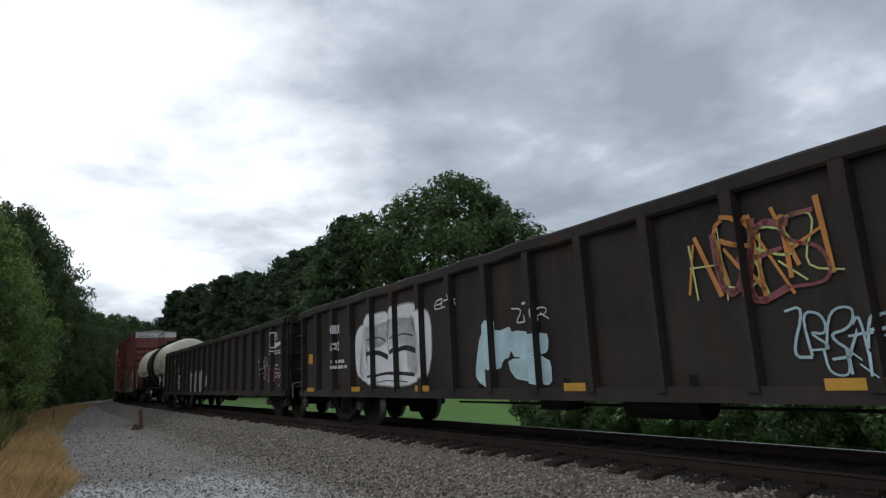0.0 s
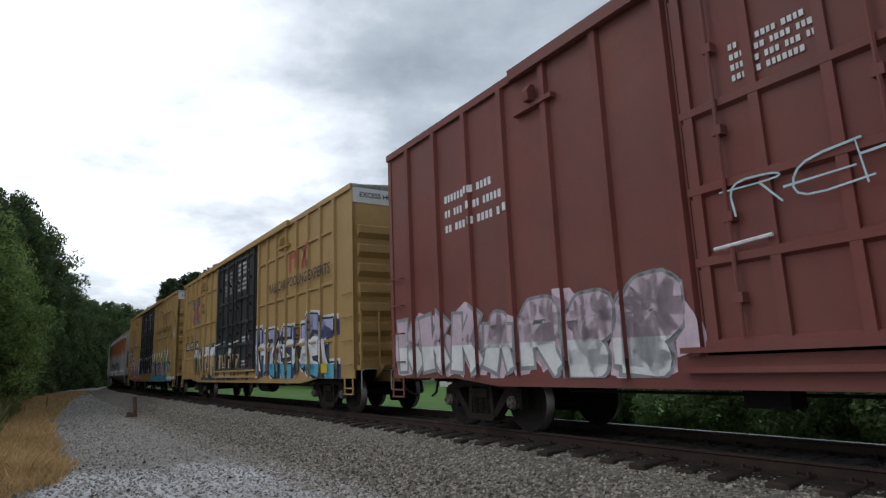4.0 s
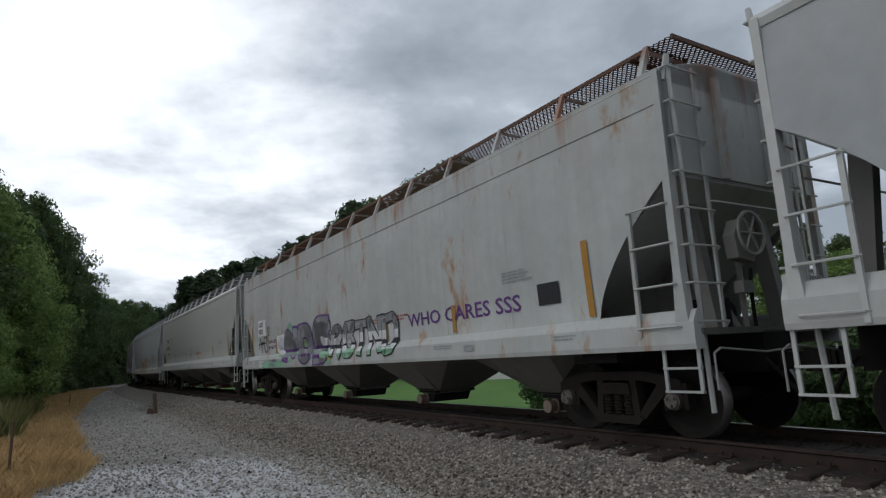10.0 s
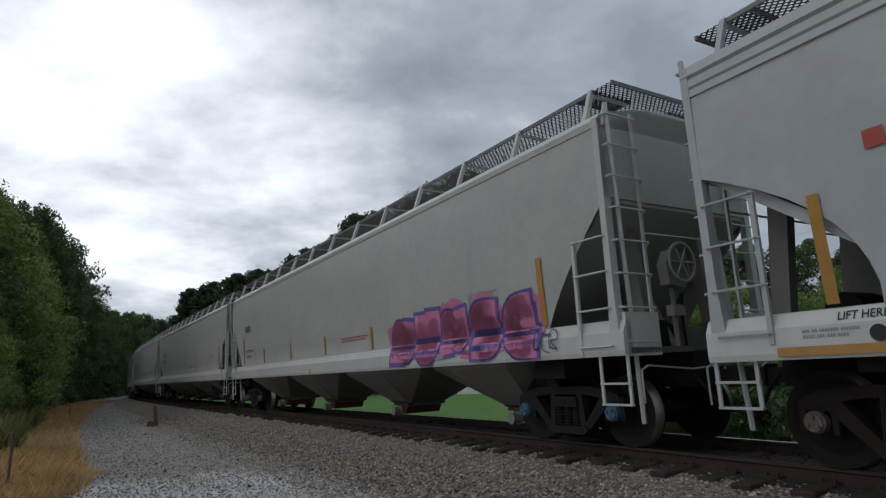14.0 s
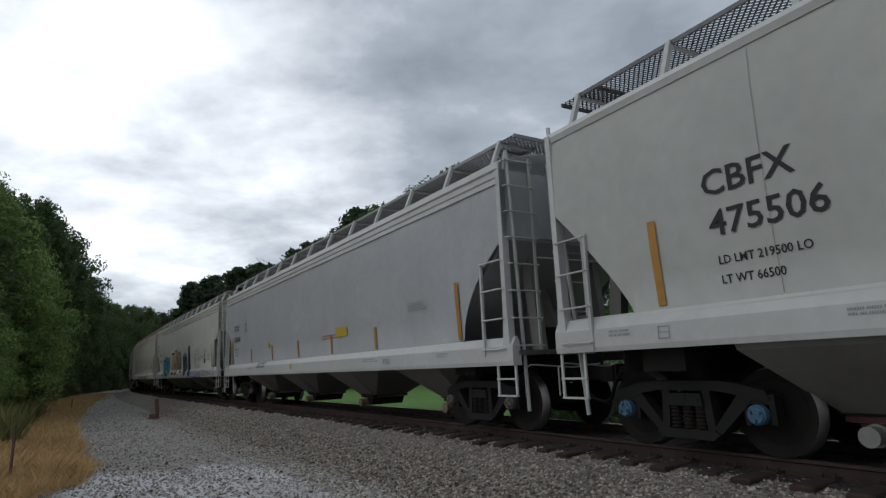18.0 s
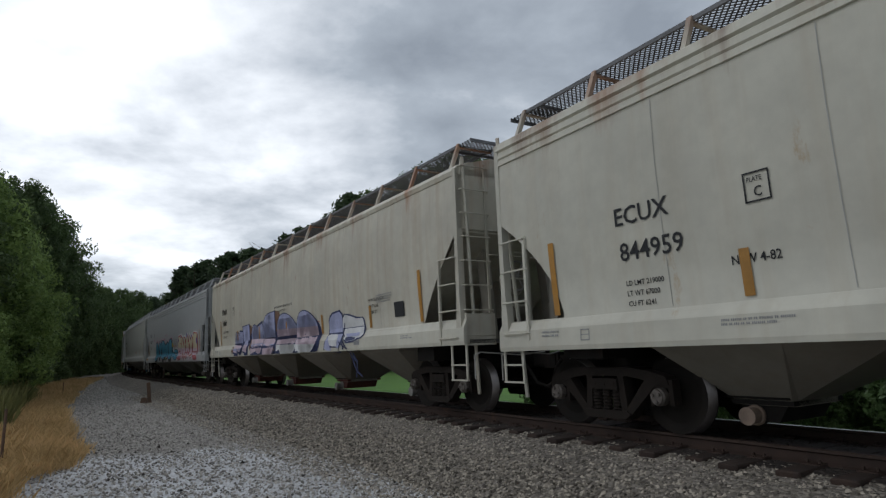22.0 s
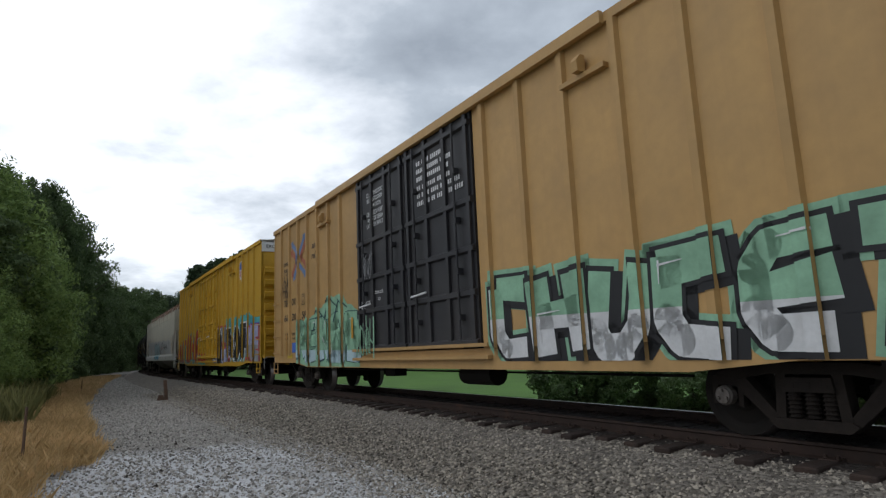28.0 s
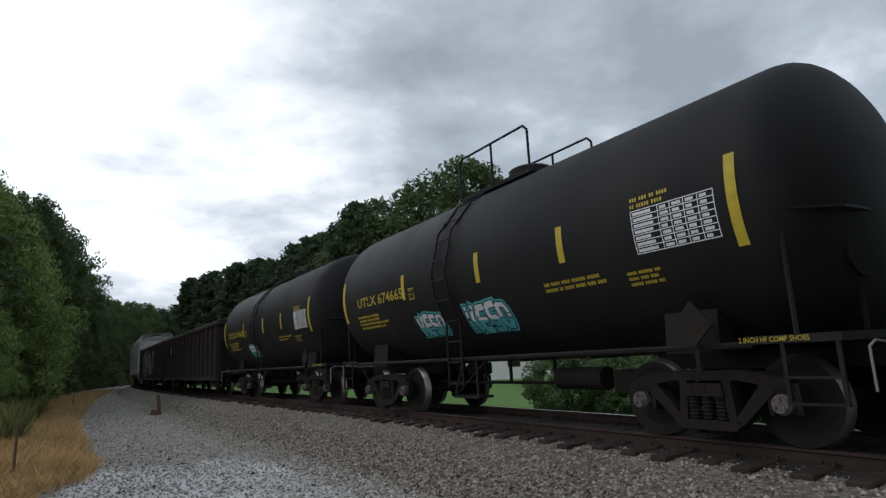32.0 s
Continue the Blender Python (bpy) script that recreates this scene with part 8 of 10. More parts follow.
    wild_style(car, x0 + 2.45, x0 + 7.3, 0.84, 2.15, 5, ["p_mint", "p_mint", "p_pale"], "p_dteal", None, yf, 33, bk, 0.46, edge=0.045, round_off=0, lean=0.3, codes=("178653", "9713,46", "71,95,53", "1786315", "974631"))
    for u, z in ((4.5, 2.32), (5.4, 2.58), (6.1, 2.5)):
        bm = bmesh.new()
        for qd in ribbon(rounded([(x0 + u - 0.5, z - 0.6), (x0 + u - 0.1, z), (x0 + u + 0.1, z - 0.15), (x0 + u + 0.45, z - 0.3)], 2), 0.06, 0.03):
            flat_patch(bm, qd)
        drape(bm, yf, 0.03, bk)
        tagged(part("graffiti", bm, "p_dteal", car), kind="stuff")
    tag(car, x0 + 7.4, x0 + 8.3, 1.0, 1.9, "p_mint", lambda a, b: -1.56, 64, 5, 0.07)
    for u in (3.46, 5.26, 6.9):
        plate(car, x0 + u - 0.06, x0 + u + 0.06, 1.42, 1.92, "reflector", lambda a, b: yf(a, b) - 0.03)
    door_words(car, x0 + 7.92, lambda a, b: -1.5)
    wild_style(car, x0 + 12.7, L / 2 - 0.6, 0.85, 2.2, 6, ["p_mint", "p_white"], "p_black", "p_mint", yf, 34, bk, 0.42, shadow="p_black")
    for i in range(2):
        for dx in (2.9,):
            bars(car, x0 + 7.5 + dx, 4.7 - i * 0.5, 1.3, 3, 0.1, "ink_white", lambda x, z: -1.5, random.Random(36 + i))
    tag(car, x0 + 7.79, x0 + 8.32, 2.75, 3.3, "p_grey", lambda x, z: -1.56, 37, 6, 0.025)
    couple(car, L, 450.9, L / 2 - 2.35)
    L = 19.3
    x0 = -L / 2
    car, yf, bk = boxcar("bright yellow high boxcar with graffiti and a white end band", L, "box_bright", "box_bright", 5.45, "posts", (2.45, 2.45), -0.2, npost=(7, 8), pitch=(0.55, 0.89))
    wild_style(car, x0 + 0.35, x0 + 3.4, 0.82, 2.2, 3, ["p_red", "p_red"], "p_maroon", "p_teal", yf, 41, bk, 0.34, shine="p_orange", base="p_teal", edge=0.1)
    wild_style(car, x0 + 3.3, x0 + 7.3, 0.82, 2.55, 3, ["p_red", "p_red"], "p_maroon", "p_teal", yf, 141, bk, 0.36, shine="p_orange", base="p_teal", edge=0.1)
    for z, c in ((0.78, "p_teal"), (0.95, "p_red"), (1.12, "p_teal"), (1.24, "p_red")):
        bm = bmesh.new()
        for qd in ribbon(rounded([(x0 + 7.2, z + 0.05), (x0 + 7.7, z + 0.12), (x0 + 8.2, z), (x0 + 8.8, z + 0.08), (x0 + 9.1, z + 0.03)], 2), 0.13, 0.05):
            flat_patch(bm, qd)
        drape(bm, lambda a, b: -1.5, 0.02)
        tagged(part("graffiti", bm, c, car), kind="stuff")
    wild_style(car, x0 + 10.6, x0 + 12.9, 0.85, 2.4, 2, ["p_black"], "p_white", "p_blue", yf, 42, bk, 0.44, shine="p_white", base="p_white", round_off=0, codes=("82,79", "1786315"))
    wild_style(car, x0 + 12.3, x0 + 14.3, 0.9, 2.45, 1, ["p_grey", "p_lilac"], "p_red", None, yf, 43, bk, 0.45, shadow="p_maroon")
    wild_style(car, x0 + 13.9, x0 + 17.6, 0.9, 2.45, 3, ["p_black", "p_black"], "p_white", "p_teal", yf, 45, bk, 0.46, base="p_grey", cloud="p_teal", round_off=0, codes=("178653", "178621", "9714,46"))
    wild_style(car, x0 + 17.2, x0 + 19.1, 0.9, 2.3, 2, ["p_lilac", "p_grey"], "p_red", "p_blue", yf, 44, bk, 0.5, base="p_lilac", shadow="p_maroon", cloud="p_teal", round_off=0, edge=0.08, codes=("71,95,53", "9713,46"))
    plate(car, x0 + 17.9, x0 + 18.5, 1.5, 1.72, "ink_yellow", yf, "placard")
    shield(car, x0 + 16.3, 4.55, yf)
    for st, x, z in (("UP", 1.95, 4.75), ("70", 1.95, 4.25), ("10", 2.85, 4.25), ("98", 3.7, 4.25)):
        text(car, st, x0 + x, z, 0.2, "ink_black", yf, 1.0)
    text(car, "OPEN", x0 + 8.02, 2.42, 0.07, "ink_black", lambda x, z: -1.57, 0.9)
    text(car, "ASD", x0 + 8.1, 2.18, 0.09, "ink_black", lambda x, z: -1.57, 0.9)
    plate(car, x0 + 8.12, x0 + 8.27, 1.96, 2.1, "p_white", lambda x, z: -1.57, "sticker")
    text(car, "CLOSE", x0 + 8.64, 2.36, 0.07, "ink_black", lambda x, z: -1.57, 0.9)
    end_text(car, L / 2, 5.05, "EXCESS HEIGHT CAR")
    couple(car, L, 471.9, L / 2 - 2.35)
    L = 19.1
    x0 = -L / 2
    car = covered_hopper("cream covered hopper with grey repainted lower side and blue graffiti", L, "hop_cream", "sill_white", walk_mat="grating_rust", bays=3, band=True, roof="hop_cream", posts=12, ridged=False, mids=(4.24, 7.4, 10.68, 13.31))
    grey_wash(car, L)
    hopper_marks(car, L, "ROIX", "59199", 91, z=2.6, h=0.19, x=1.5, drop=0.35, weights=False, deep=True)
    bm = bmesh.new()
    for u in (5.45, 6.25):
        for qd in stroke_pts([(x0 + u + 0.33 * math.cos(a), 1.83 + 0.27 * math.sin(a)) for a in np.linspace(0, 2 * math.pi, 20)], 0.035):
            flat_patch(bm, qd)
    flat_patch(bm, [(x0 + 5.85 + 0.13 * math.cos(a), 1.83 + 0.15 * math.sin(a)) for a in np.linspace(0, 5.9, 14)])
    drape(bm, deep_y, 0.014)
    tagged(part("graffiti", bm, "p_white", car), kind="stuff")
    for st, u in (("2H", 5.25), ("3B", 6.12)):
        text(car, st, x0 + u, 1.75, 0.17, "p_white", lambda a, b: deep_y(a, b) - 0.01, 1.0, "graffiti")
    wild_style(car, x0 + 6.9, x0 + 10.5, 1.1, 2.4, 4, ["p_pale", "p_pale", "p_cyan"], "p_black", None, deep_y, 92, (), 0.44, shine=None, round_off=3, edge=0.08, codes=("1793,46", "79317", "178653", "79317"))
    tag(car, x0 + 10.55, x0 + 11.2, 1.55, 1.98, "p_black", deep_y, 95, 5, 0.035)
    tag(car, x0 + 11.6, x0 + 12.5, 1.78, 2.32, "p_black", deep_y, 93, 4, 0.022)
    tag(car, x0 + 12.6, x0 + 13.05, 2.0, 2.5, "p_black", deep_y, 94, 3, 0.03)
    tag(car, x0 + 13.15, x0 + 15.2, 1.82, 2.2, "p_black", deep_y, 96, 9, 0.05)
    couple(car, L, 492.3, L / 2 - 1.62)
    for rear in (505.4, 518.2):
        L = 11.7
        x0 = -L / 2
        car, yf = tank_car("black tank car with yellow reflectors and a white data panel", L, 1.62, 2.60, 11.6)
        text(car, "UTLX 674665", x0 + 1.5, 2.32, 0.2, "ink_yellow", yf, width=2.25)
        rng = random.Random(int(rear))
        bars(car, x0 + 1.4, 2.08, 1.3, 4, 0.05, "ink_yellow", yf, rng)
        data_panel(car, x0 + 9.65, 2.16, yf, "ink_white", 1.1, 0.5)
        bars(car, x0 + 9.65, 2.78, 0.6, 2, 0.05, "ink_yellow", yf, rng)
        bars(car, x0 + 7.9, 2.0, 1.1, 2, 0.05, "ink_yellow", yf, rng)
        bars(car, x0 + 9.4, 1.95, 0.5, 3, 0.04, "ink_yellow", yf, rng)
        boxed_letter(car, x0 + 4.0, 2.25, yf, "F", "ink_yellow", 0.55)
        wild_style(car, x0 + 4.0, x0 + 4.95, 1.5, 1.93, 4, ["p_white", "p_teal"], "p_dteal", "p_teal", yf, 51, (), 0.36, shine=None, codes=("71,95,53", "9713,46", "974631", "79317"))
        if rear < 510:
            wild_style(car, x0 + 5.7, x0 + 6.9, 1.46, 1.96, 4, ["p_white", "p_teal"], "p_dteal", "p_teal", yf, 52, (), 0.36, shine=None, codes=("71,95,53", "9713,46", "974631", "79317"))
        text(car, "2 INCH HF COMP SHOES", x0 + 10.68, 1.08, 0.05, "ink_yellow", lambda x, z: -1.43, width=0.7)
        bm = bmesh.new()
        prism(bm, [(x0 + 9.95, 1.3), (x0 + 10.2, 1.06), (x0 + 10.45, 1.3), (x0 + 10.2, 1.56)], -1.5, -1.47)
        rod(bm, (x0 + 10.2, -1.45, 0.8), (x0 + 10.2, -1.45, 1.3), 0.03)
        part("placard_holder", bm, "frame_rusty", car)
        couple(car, L, rear, L / 2 - 1.75)
    L = 16.2
    for k, rear in enumerate((535.4, 552.6)):
        car, yf, bk = gondola("dark brown gondola with close ribs", L, nposts=16, top=3.3)
        if k:
            throw_up(car, -4.0, 4.0, 0.9, 2.8, 4, ["p_white", "p_pale"], "p_grey", None, yf, 61, bk)
        tag(car, -L / 2 + 2.6, -L / 2 + 3.4, 2.2, 2.6, "p_white", yf, 62, 2, 0.08, bk)
        couple(car, L, rear, L / 2 - 2.0)
    L = 19.2
    for rear in (573.3, 594.0):
        car = covered_hopper("white covered hopper near the tail", L, "hop_white")
        couple(car, L, rear, L / 2 - 1.62)


def pale_patch(car, x0, x1, z0, z1, yf, bk):
    """A wide rounded white sprayed shape with dark bands and thin lines."""
    rng = random.Random(3)
    w, h = x1 - x0, z1 - z0
    lay = {"p_white": bmesh.new(), "p_black": bmesh.new(), "p_grey": bmesh.new()}
    for u, v, a, b in ((0.5, 0.45, 0.82, 0.92), (0.14, 0.5, 0.28, 0.75), (0.86, 0.52, 0.28, 0.8), (0.32, 0.8, 0.36, 0.5), (0.7, 0.8, 0.36, 0.5)):
        pts = blob(rng, x0 + u * w, z0 + v * h, a * w, b * h, 22, 0.05)
        flat_patch(lay["p_grey"], grow(pts, 0.035))
        flat_patch(lay["p_white"], pts)
    for p, k in (([(0.18, 0.42), (0.32, 0.5), (0.48, 0.40)], 0.11), ([(0.52, 0.42), (0.68, 0.52), (0.84, 0.44)], 0.11), ([(0.22, 0.14), (0.5, 0.2), (0.8, 0.15)], 0.07),
                 ([(0.24, 0.66), (0.36, 0.7), (0.46, 0.62)], 0.03), ([(0.56, 0.62), (0.66, 0.7), (0.8, 0.64)], 0.03), ([(0.2, 0.2), (0.16, 0.5), (0.24, 0.9)], 0.025), ([(0.82, 0.2), (0.86, 0.5), (0.78, 0.9)], 0.025),
                 ([(0.5, 0.95), (0.48, 0.6), (0.5, 0.45)], 0.025), ([(0.3, 0.06), (0.5, 0.1), (0.72, 0.06)], 0.02)):
        for qd in ribbon(rounded([(x0 + u * w, z0 + v * h) for u, v in p], 2), k * 0.7, k, 0.1):
            flat_patch(lay["p_black"], qd)
    for off, m in ((0.008, "p_grey"), (0.010, "p_white"), (0.013, "p_black")):
        drape(lay[m], yf, off, bk)
        tagged(part("graffiti", finish(lay[m], "graffiti", m), None, car), kind="stuff")


def grey_wash(car, L):
    """The lower side repainted grey: a thin layer with an uneven upper edge."""
    bm = bmesh.new()
    rng = random.Random(9)
    xs = [-L / 2 + 2.1 + (L - 4.2) * i / 40 for i in range(41)]
    zt = [2.62 + 0.05 * math.sin(i * 0.9) + rng.uniform(-0.03, 0.03) - 0.2 * (i / 40) for i in range(41)]
    for i in range(40):
        for k in range(4):
            pts = []
            for j, f in ((i, k / 4), (i + 1, k / 4), (i + 1, (k + 1) / 4), (i, (k + 1) / 4)):
                pts.append((xs[j], 1.50 + (zt[j] - 1.50) * f))
            pane(bm, pts, deep_y, 0.006)
    part("repaint", bm, "hop_grey", car, "grey repainted lower side")


def round_emblem(car, cx, cz, yf):
    """A round trade emblem, drawn as a plain globe grid with a bar across."""
    bm = bmesh.new()
    ang = np.linspace(0, 2 * math.pi, 22)
    for kx, w in ((1.0, 0.035), (0.55, 0.018), (0.12, 0.018)):
        for qd in stroke_pts([(cx + 0.24 * kx * math.cos(a), cz + 0.23 * math.sin(a)) for a in ang], w):
            flat_patch(bm, qd)
    for dz in (-0.1, 0.02, 0.12):
        for qd in stroke_pts([(cx - 0.21, cz + dz), (cx + 0.21, cz + dz)], 0.018):
            flat_patch(bm, qd)
    for qd in stroke_pts([(cx + 0.0, cz - 0.19), (cx + 0.62, cz - 0.10)], 0.10):
        flat_patch(bm, qd)
    drape(bm, yf, 0.012)
    part("emblem", bm, "p_white", car)


def end_text(car, x, z, st):
    """Black lettering on the end band."""
    co, faces = TEXTS[st]
    me = bpy.data.meshes.new("lettering")
    me.from_pydata([(x + 0.03, -1.3 + c[0] * 0.17, z + c[1] * 0.17) for c in co], [], faces)
    me.materials.append(M["ink_black"])
    part("lettering", me, None, car)


def data_panel(car, x, z, yf, ink="ink_white", w=1.55, h=0.85):
    """A stencilled table of figures too small to read: frame, rules and bars."""
    bm = bmesh.new()
    for i in range(8):
        zz = z + h * i / 7
        pane(bm, [(x, zz), (x + w, zz), (x + w, zz + 0.012), (x, zz + 0.012)], yf, 0.008)
    for fx in (0.0, 0.35, 0.5, 0.66, 0.82, 0.99):
        for i in range(7):
            za, zb = z + h * i / 7, z + h * (i + 1) / 7
            pane(bm, [(x + w * fx, za), (x + w * fx + 0.012, za), (x + w * fx + 0.012, zb), (x + w * fx, zb)], yf, 0.008)
    rng = random.Random(6)
    for i in range(7):
        for fx in (0.03, 0.38, 0.53, 0.69, 0.85):
            zz = z + h * (i + 0.3) / 7
            l = (0.28 if fx < 0.1 else 0.11) * w * rng.uniform(0.6, 1)
            pane(bm, [(x + w * fx, zz), (x + w * fx + l, zz), (x + w * fx + l, zz + h * 0.07), (x + w * fx, zz + h * 0.07)], yf, 0.009)
    tagged(part("data_panel", bm, ink, car), kind="stuff")


def x_emblem(car, cx, cz, yf, bk, s=1.0, inks=("p_blue", "p_red")):
    """A blue and red crossing emblem, drawn as plain bent bars."""
    rules = (("p_blue", [(-0.58, 0.42), (-0.20, 0.16), (-0.07, 0.03), (-0.13, -0.12), (-0.42, -0.46)]), ("p_red", [(-0.62, 0.19), (-0.32, 0.04), (-0.25, -0.04), (-0.30, -0.12), (-0.57, -0.36)]),
             ("p_blue", [(0.02, 0.12), (0.39, 0.47)]), ("p_blue", [(0.02, -0.21), (0.47, -0.48)]), ("p_red", [(0.51, 0.30), (0.19, 0.08), (0.14, 0.01), (0.20, -0.06), (0.60, -0.30)]))
    for n, (mtl, pts) in enumerate(rules):
        bm = bmesh.new()
        for qd in stroke_pts([(cx + a * s, cz + b * s) for a, b in pts], 0.14 * s):
            flat_patch(bm, qd)
        ends = [(pts[-1], pts[-2])] + ([(pts[0], pts[1])] if len(pts) > 2 else [])
        for (ax, az), (bx, bz) in ends:
            d = math.hypot(ax - bx, az - bz)
            ux, uz = (ax - bx) / d, (az - bz) / d
            flat_patch(bm, [(cx + (ax + ux * u - uz * v) * s, cz + (az + uz * u + ux * v) * s) for u, v in ((0.15, 0.0), (-0.02, 0.13), (-0.02, -0.13))])
        drape(bm, yf, 0.012 + 0.001 * n, bk)
        part("emblem", bm, inks[mtl == "p_red"], car)


def spray_ground(car, xs, prof, z_lo, mtl, yf, bk, seed, off=0.006):
    """A sprayed ground with a wavering upper edge that follows prof, metres along xs and height."""
    rng = random.Random(seed)
    a, b = prof[0][0], prof[-1][0]
    n = int((b - a) / 0.12)
    ph = [rng.uniform(0, 6.28) for _ in range(3)]
    edge = []
    for i in range(n + 1):
        u = a + (b - a) * i / n
        z = np.interp(u, [p[0] for p in prof], [p[1] for p in prof])
        edge.append((xs + u, z + 0.045 * math.sin(u * 7 + ph[0]) + 0.03 * math.sin(u * 13 + ph[1])))
    bm = bmesh.new()
    for (p, zp), (q, zq) in zip(edge, edge[1:]):
        zl = max(z_lo, np.interp(p - xs, (2.2, 3.4), (0.86, 0.74)))
        flat_patch(bm, [(p, zl), (q, zl), (q, zq), (p, zp)])
    drape(bm, yf, off, bk)
    tagged(part("graffiti", bm, mtl, car), kind="stuff")


def door_words(car, x, yf):
    """White safety lettering on a black door leaf, in two languages."""
    for st, dx, z, w in (("CLOSE THIS DOOR", 0.0, 4.37, 0.98), ("BEFORE CLOSING", 0.03, 4.23, 0.92), ("MAIN DOOR", 0.2, 4.08, 0.6)):
        text(car, st, x + dx, z + 0.27, 0.095, "ink_white", yf, width=w)
    for st, dx, z, w in (("CIERRE ESTA PUERTA", 0.0, 4.18, 1.0), ("ANTES DE CERRAR", 0.06, 4.04, 0.9), ("LA PUERTA PRINCIPAL", 0.0, 3.90, 1.05)):
        text(car, st, x + dx, z, 0.095, "ink_white", yf, width=w)
    text(car, "DO NOT USE DOORS", x - 0.42, 2.18, 0.045, "ink_white", yf, width=0.52)
    bars(car, x - 0.42, 2.06, 0.3, 3, 0.035, "ink_white", yf, random.Random(8))
    text(car, "OPEN", x + 0.36, 2.35, 0.07, "ink_white", yf, width=0.2)
    text(car, "CLOSE", x + 0.60, 2.35, 0.07, "ink_white", yf, width=0.2)
    text(car, "ASD", x + 0.52, 2.2, 0.06, "ink_white", yf, width=0.14)


def shield(car, cx, cz, yf):
    bm = bmesh.new()
    k = 0.72
    pane(bm, [(cx - 0.45 * k, cz + 0.5 * k), (cx, cz + 0.6 * k), (cx + 0.45 * k, cz + 0.5 * k), (cx + 0.45 * k, cz - 0.3 * k), (cx, cz - 0.6 * k), (cx - 0.45 * k, cz - 0.3 * k)], lambda x, z: -1.47, 0.012)
    o = part("emblem", bm, "p_white", car, "white shield emblem with red stripes and a blue top")
    bm = bmesh.new()
    for i in range(6):
        x = cx + (-0.4 + i * 0.145) * k
        pane(bm, [(x, cz + 0.05 * k), (x + 0.07 * k, cz + 0.05 * k), (x + 0.07 * k, cz - 0.34 * k), (x, cz - 0.34 * k)], lambda a, b: -1.47, 0.016)
    part("emblem_stripe", bm, "p_red", o)
    bm = bmesh.new()
    pane(bm, [(cx - 0.42 * k, cz + 0.46 * k), (cx, cz + 0.55 * k), (cx + 0.42 * k, cz + 0.46 * k), (cx + 0.42 * k, cz + 0.1 * k), (cx - 0.42 * k, cz + 0.1 * k)], lambda a, b: -1.47, 0.016)
    part("emblem_field", bm, "p_blue", o)


def big_yellow_marks(car, L, num, yf, bk, k):
    x0 = -L / 2
    rng = random.Random(70 + k)
    x_emblem(car, x0 + 2.8, 3.8, yf, bk, 1.0)
    text(car, "next", x0 + 1.3, 3.75, 0.17, "ink_black", yf, 0.9, slant=0.22)
    text(car, "load", x0 + 1.3, 3.5, 0.17, "ink_black", yf, 0.9, slant=0.22)
    text(car, "any", x0 + 3.85, 3.88, 0.2, "ink_black", yf, 0.95, slant=0.22)
    text(car, "road", x0 + 3.85, 3.6, 0.2, "ink_black", yf, 0.95, slant=0.22)
    face = lambda x, z: -1.505
    for i, (a, b) in enumerate(((1.03, 1.75), (1.98, 2.64), (2.96, 3.57))):
        if k:
            plate(car, x0 + a, x0 + b, 2.09, (2.81, 2.91, 2.52)[i], "ink_black", face, "number_panel", 0.008)
        else:
            plate(car, x0 + a, x0 + b, 2.11, 2.48, "ink_black", face, "number_panel", 0.008)
        text(car, num[i], x0 + a + 0.13, 2.17, 0.25, "ink_white", lambda x, z: -1.515, width=0.47)
        if i < 2:
            text(car, ("TB", "OX")[i], x0 + a + 0.12, 2.53, 0.25, "ink_white" if k else "ink_black", lambda x, z: -1.515, width=0.49)
    if k:
        plate(car, x0 + 1.14, x0 + 1.71, 1.29, 1.74, "ink_yellow", yf, "placard")
        text(car, "LD LMT", x0 + 1.2, 1.62, 0.075, "ink_black", lambda a, b: yf(a, b) - 0.02, width=0.45)
        text(car, "LT WT", x0 + 1.2, 1.5, 0.075, "ink_black", lambda a, b: yf(a, b) - 0.02, width=0.4)
        plate(car, x0 + 2.02, x0 + 2.61, 1.41, 1.75, "ink_black", yf, "number_panel")
        bars(car, x0 + 2.12, 1.65, 0.4, 2, 0.08, "ink_white", lambda a, b: yf(a, b) - 0.02, random.Random(3))
    boxed_letter(car, x0 + 3.15, 2.68, face, "F", "ink_grey", 0.65)
    for st, x, z in (("RAIL CAR", 13.34, 3.36), ("POOLING", 14.98, 3.36), ("EXPERTS", 16.52, 3.36)):
        text(car, st, x0 + x, z, 0.27, "ink_black", lambda a, b: -1.55, width=1.46)
    for mtl, pts, w in (("ink_red", [(0, 0.0), (0, 0.42), (0.62, 0.42), (0.62, 0.06)], 0.15), ("ink_red", [(0.95, 0.0), (1.45, 0.55)], 0.17), ("p_brown", [(0.95, 0.55), (1.45, 0.0)], 0.17)):
        bm = bmesh.new()
        for qd in stroke_pts([(x0 + 14.95 + a, 3.82 + b) for a, b in pts], w):
            flat_patch(bm, qd)
        drape(bm, yf, 0.012, bk)
        part("emblem", bm, mtl, car)
    door_words(car, x0 + 7.9, lambda a, b: -1.5)
    for dx in (2.8,):
        for i in range(2):
            bars(car, x0 + 6.9 + dx, 4.75 - i * 0.55, 1.2, 3, 0.1, "ink_white", lambda x, z: -1.5, rng)
    for dx, z in ((0.6, 1.35), (3.2, 1.4), (3.4, 2.2)):
        bars(car, x0 + 6.9 + dx, z, 0.6, 2, 0.07, "ink_white", lambda x, z: -1.5, rng)
        plate(car, x0 + 7.6 + dx, x0 + 7.75 + dx, z - 0.1, z + 0.08, "p_red" if z < 2 else "p_white", lambda x, z: -1.5, "sticker")
    bars(car, x0 + 15.5, 2.25, 1.5, 5, 0.06, "ink_brown", yf, rng)
    text(car, "LD LMT 209900", x0 + 1.3, 1.85, 0.07, "ink_black", yf, 0.7)
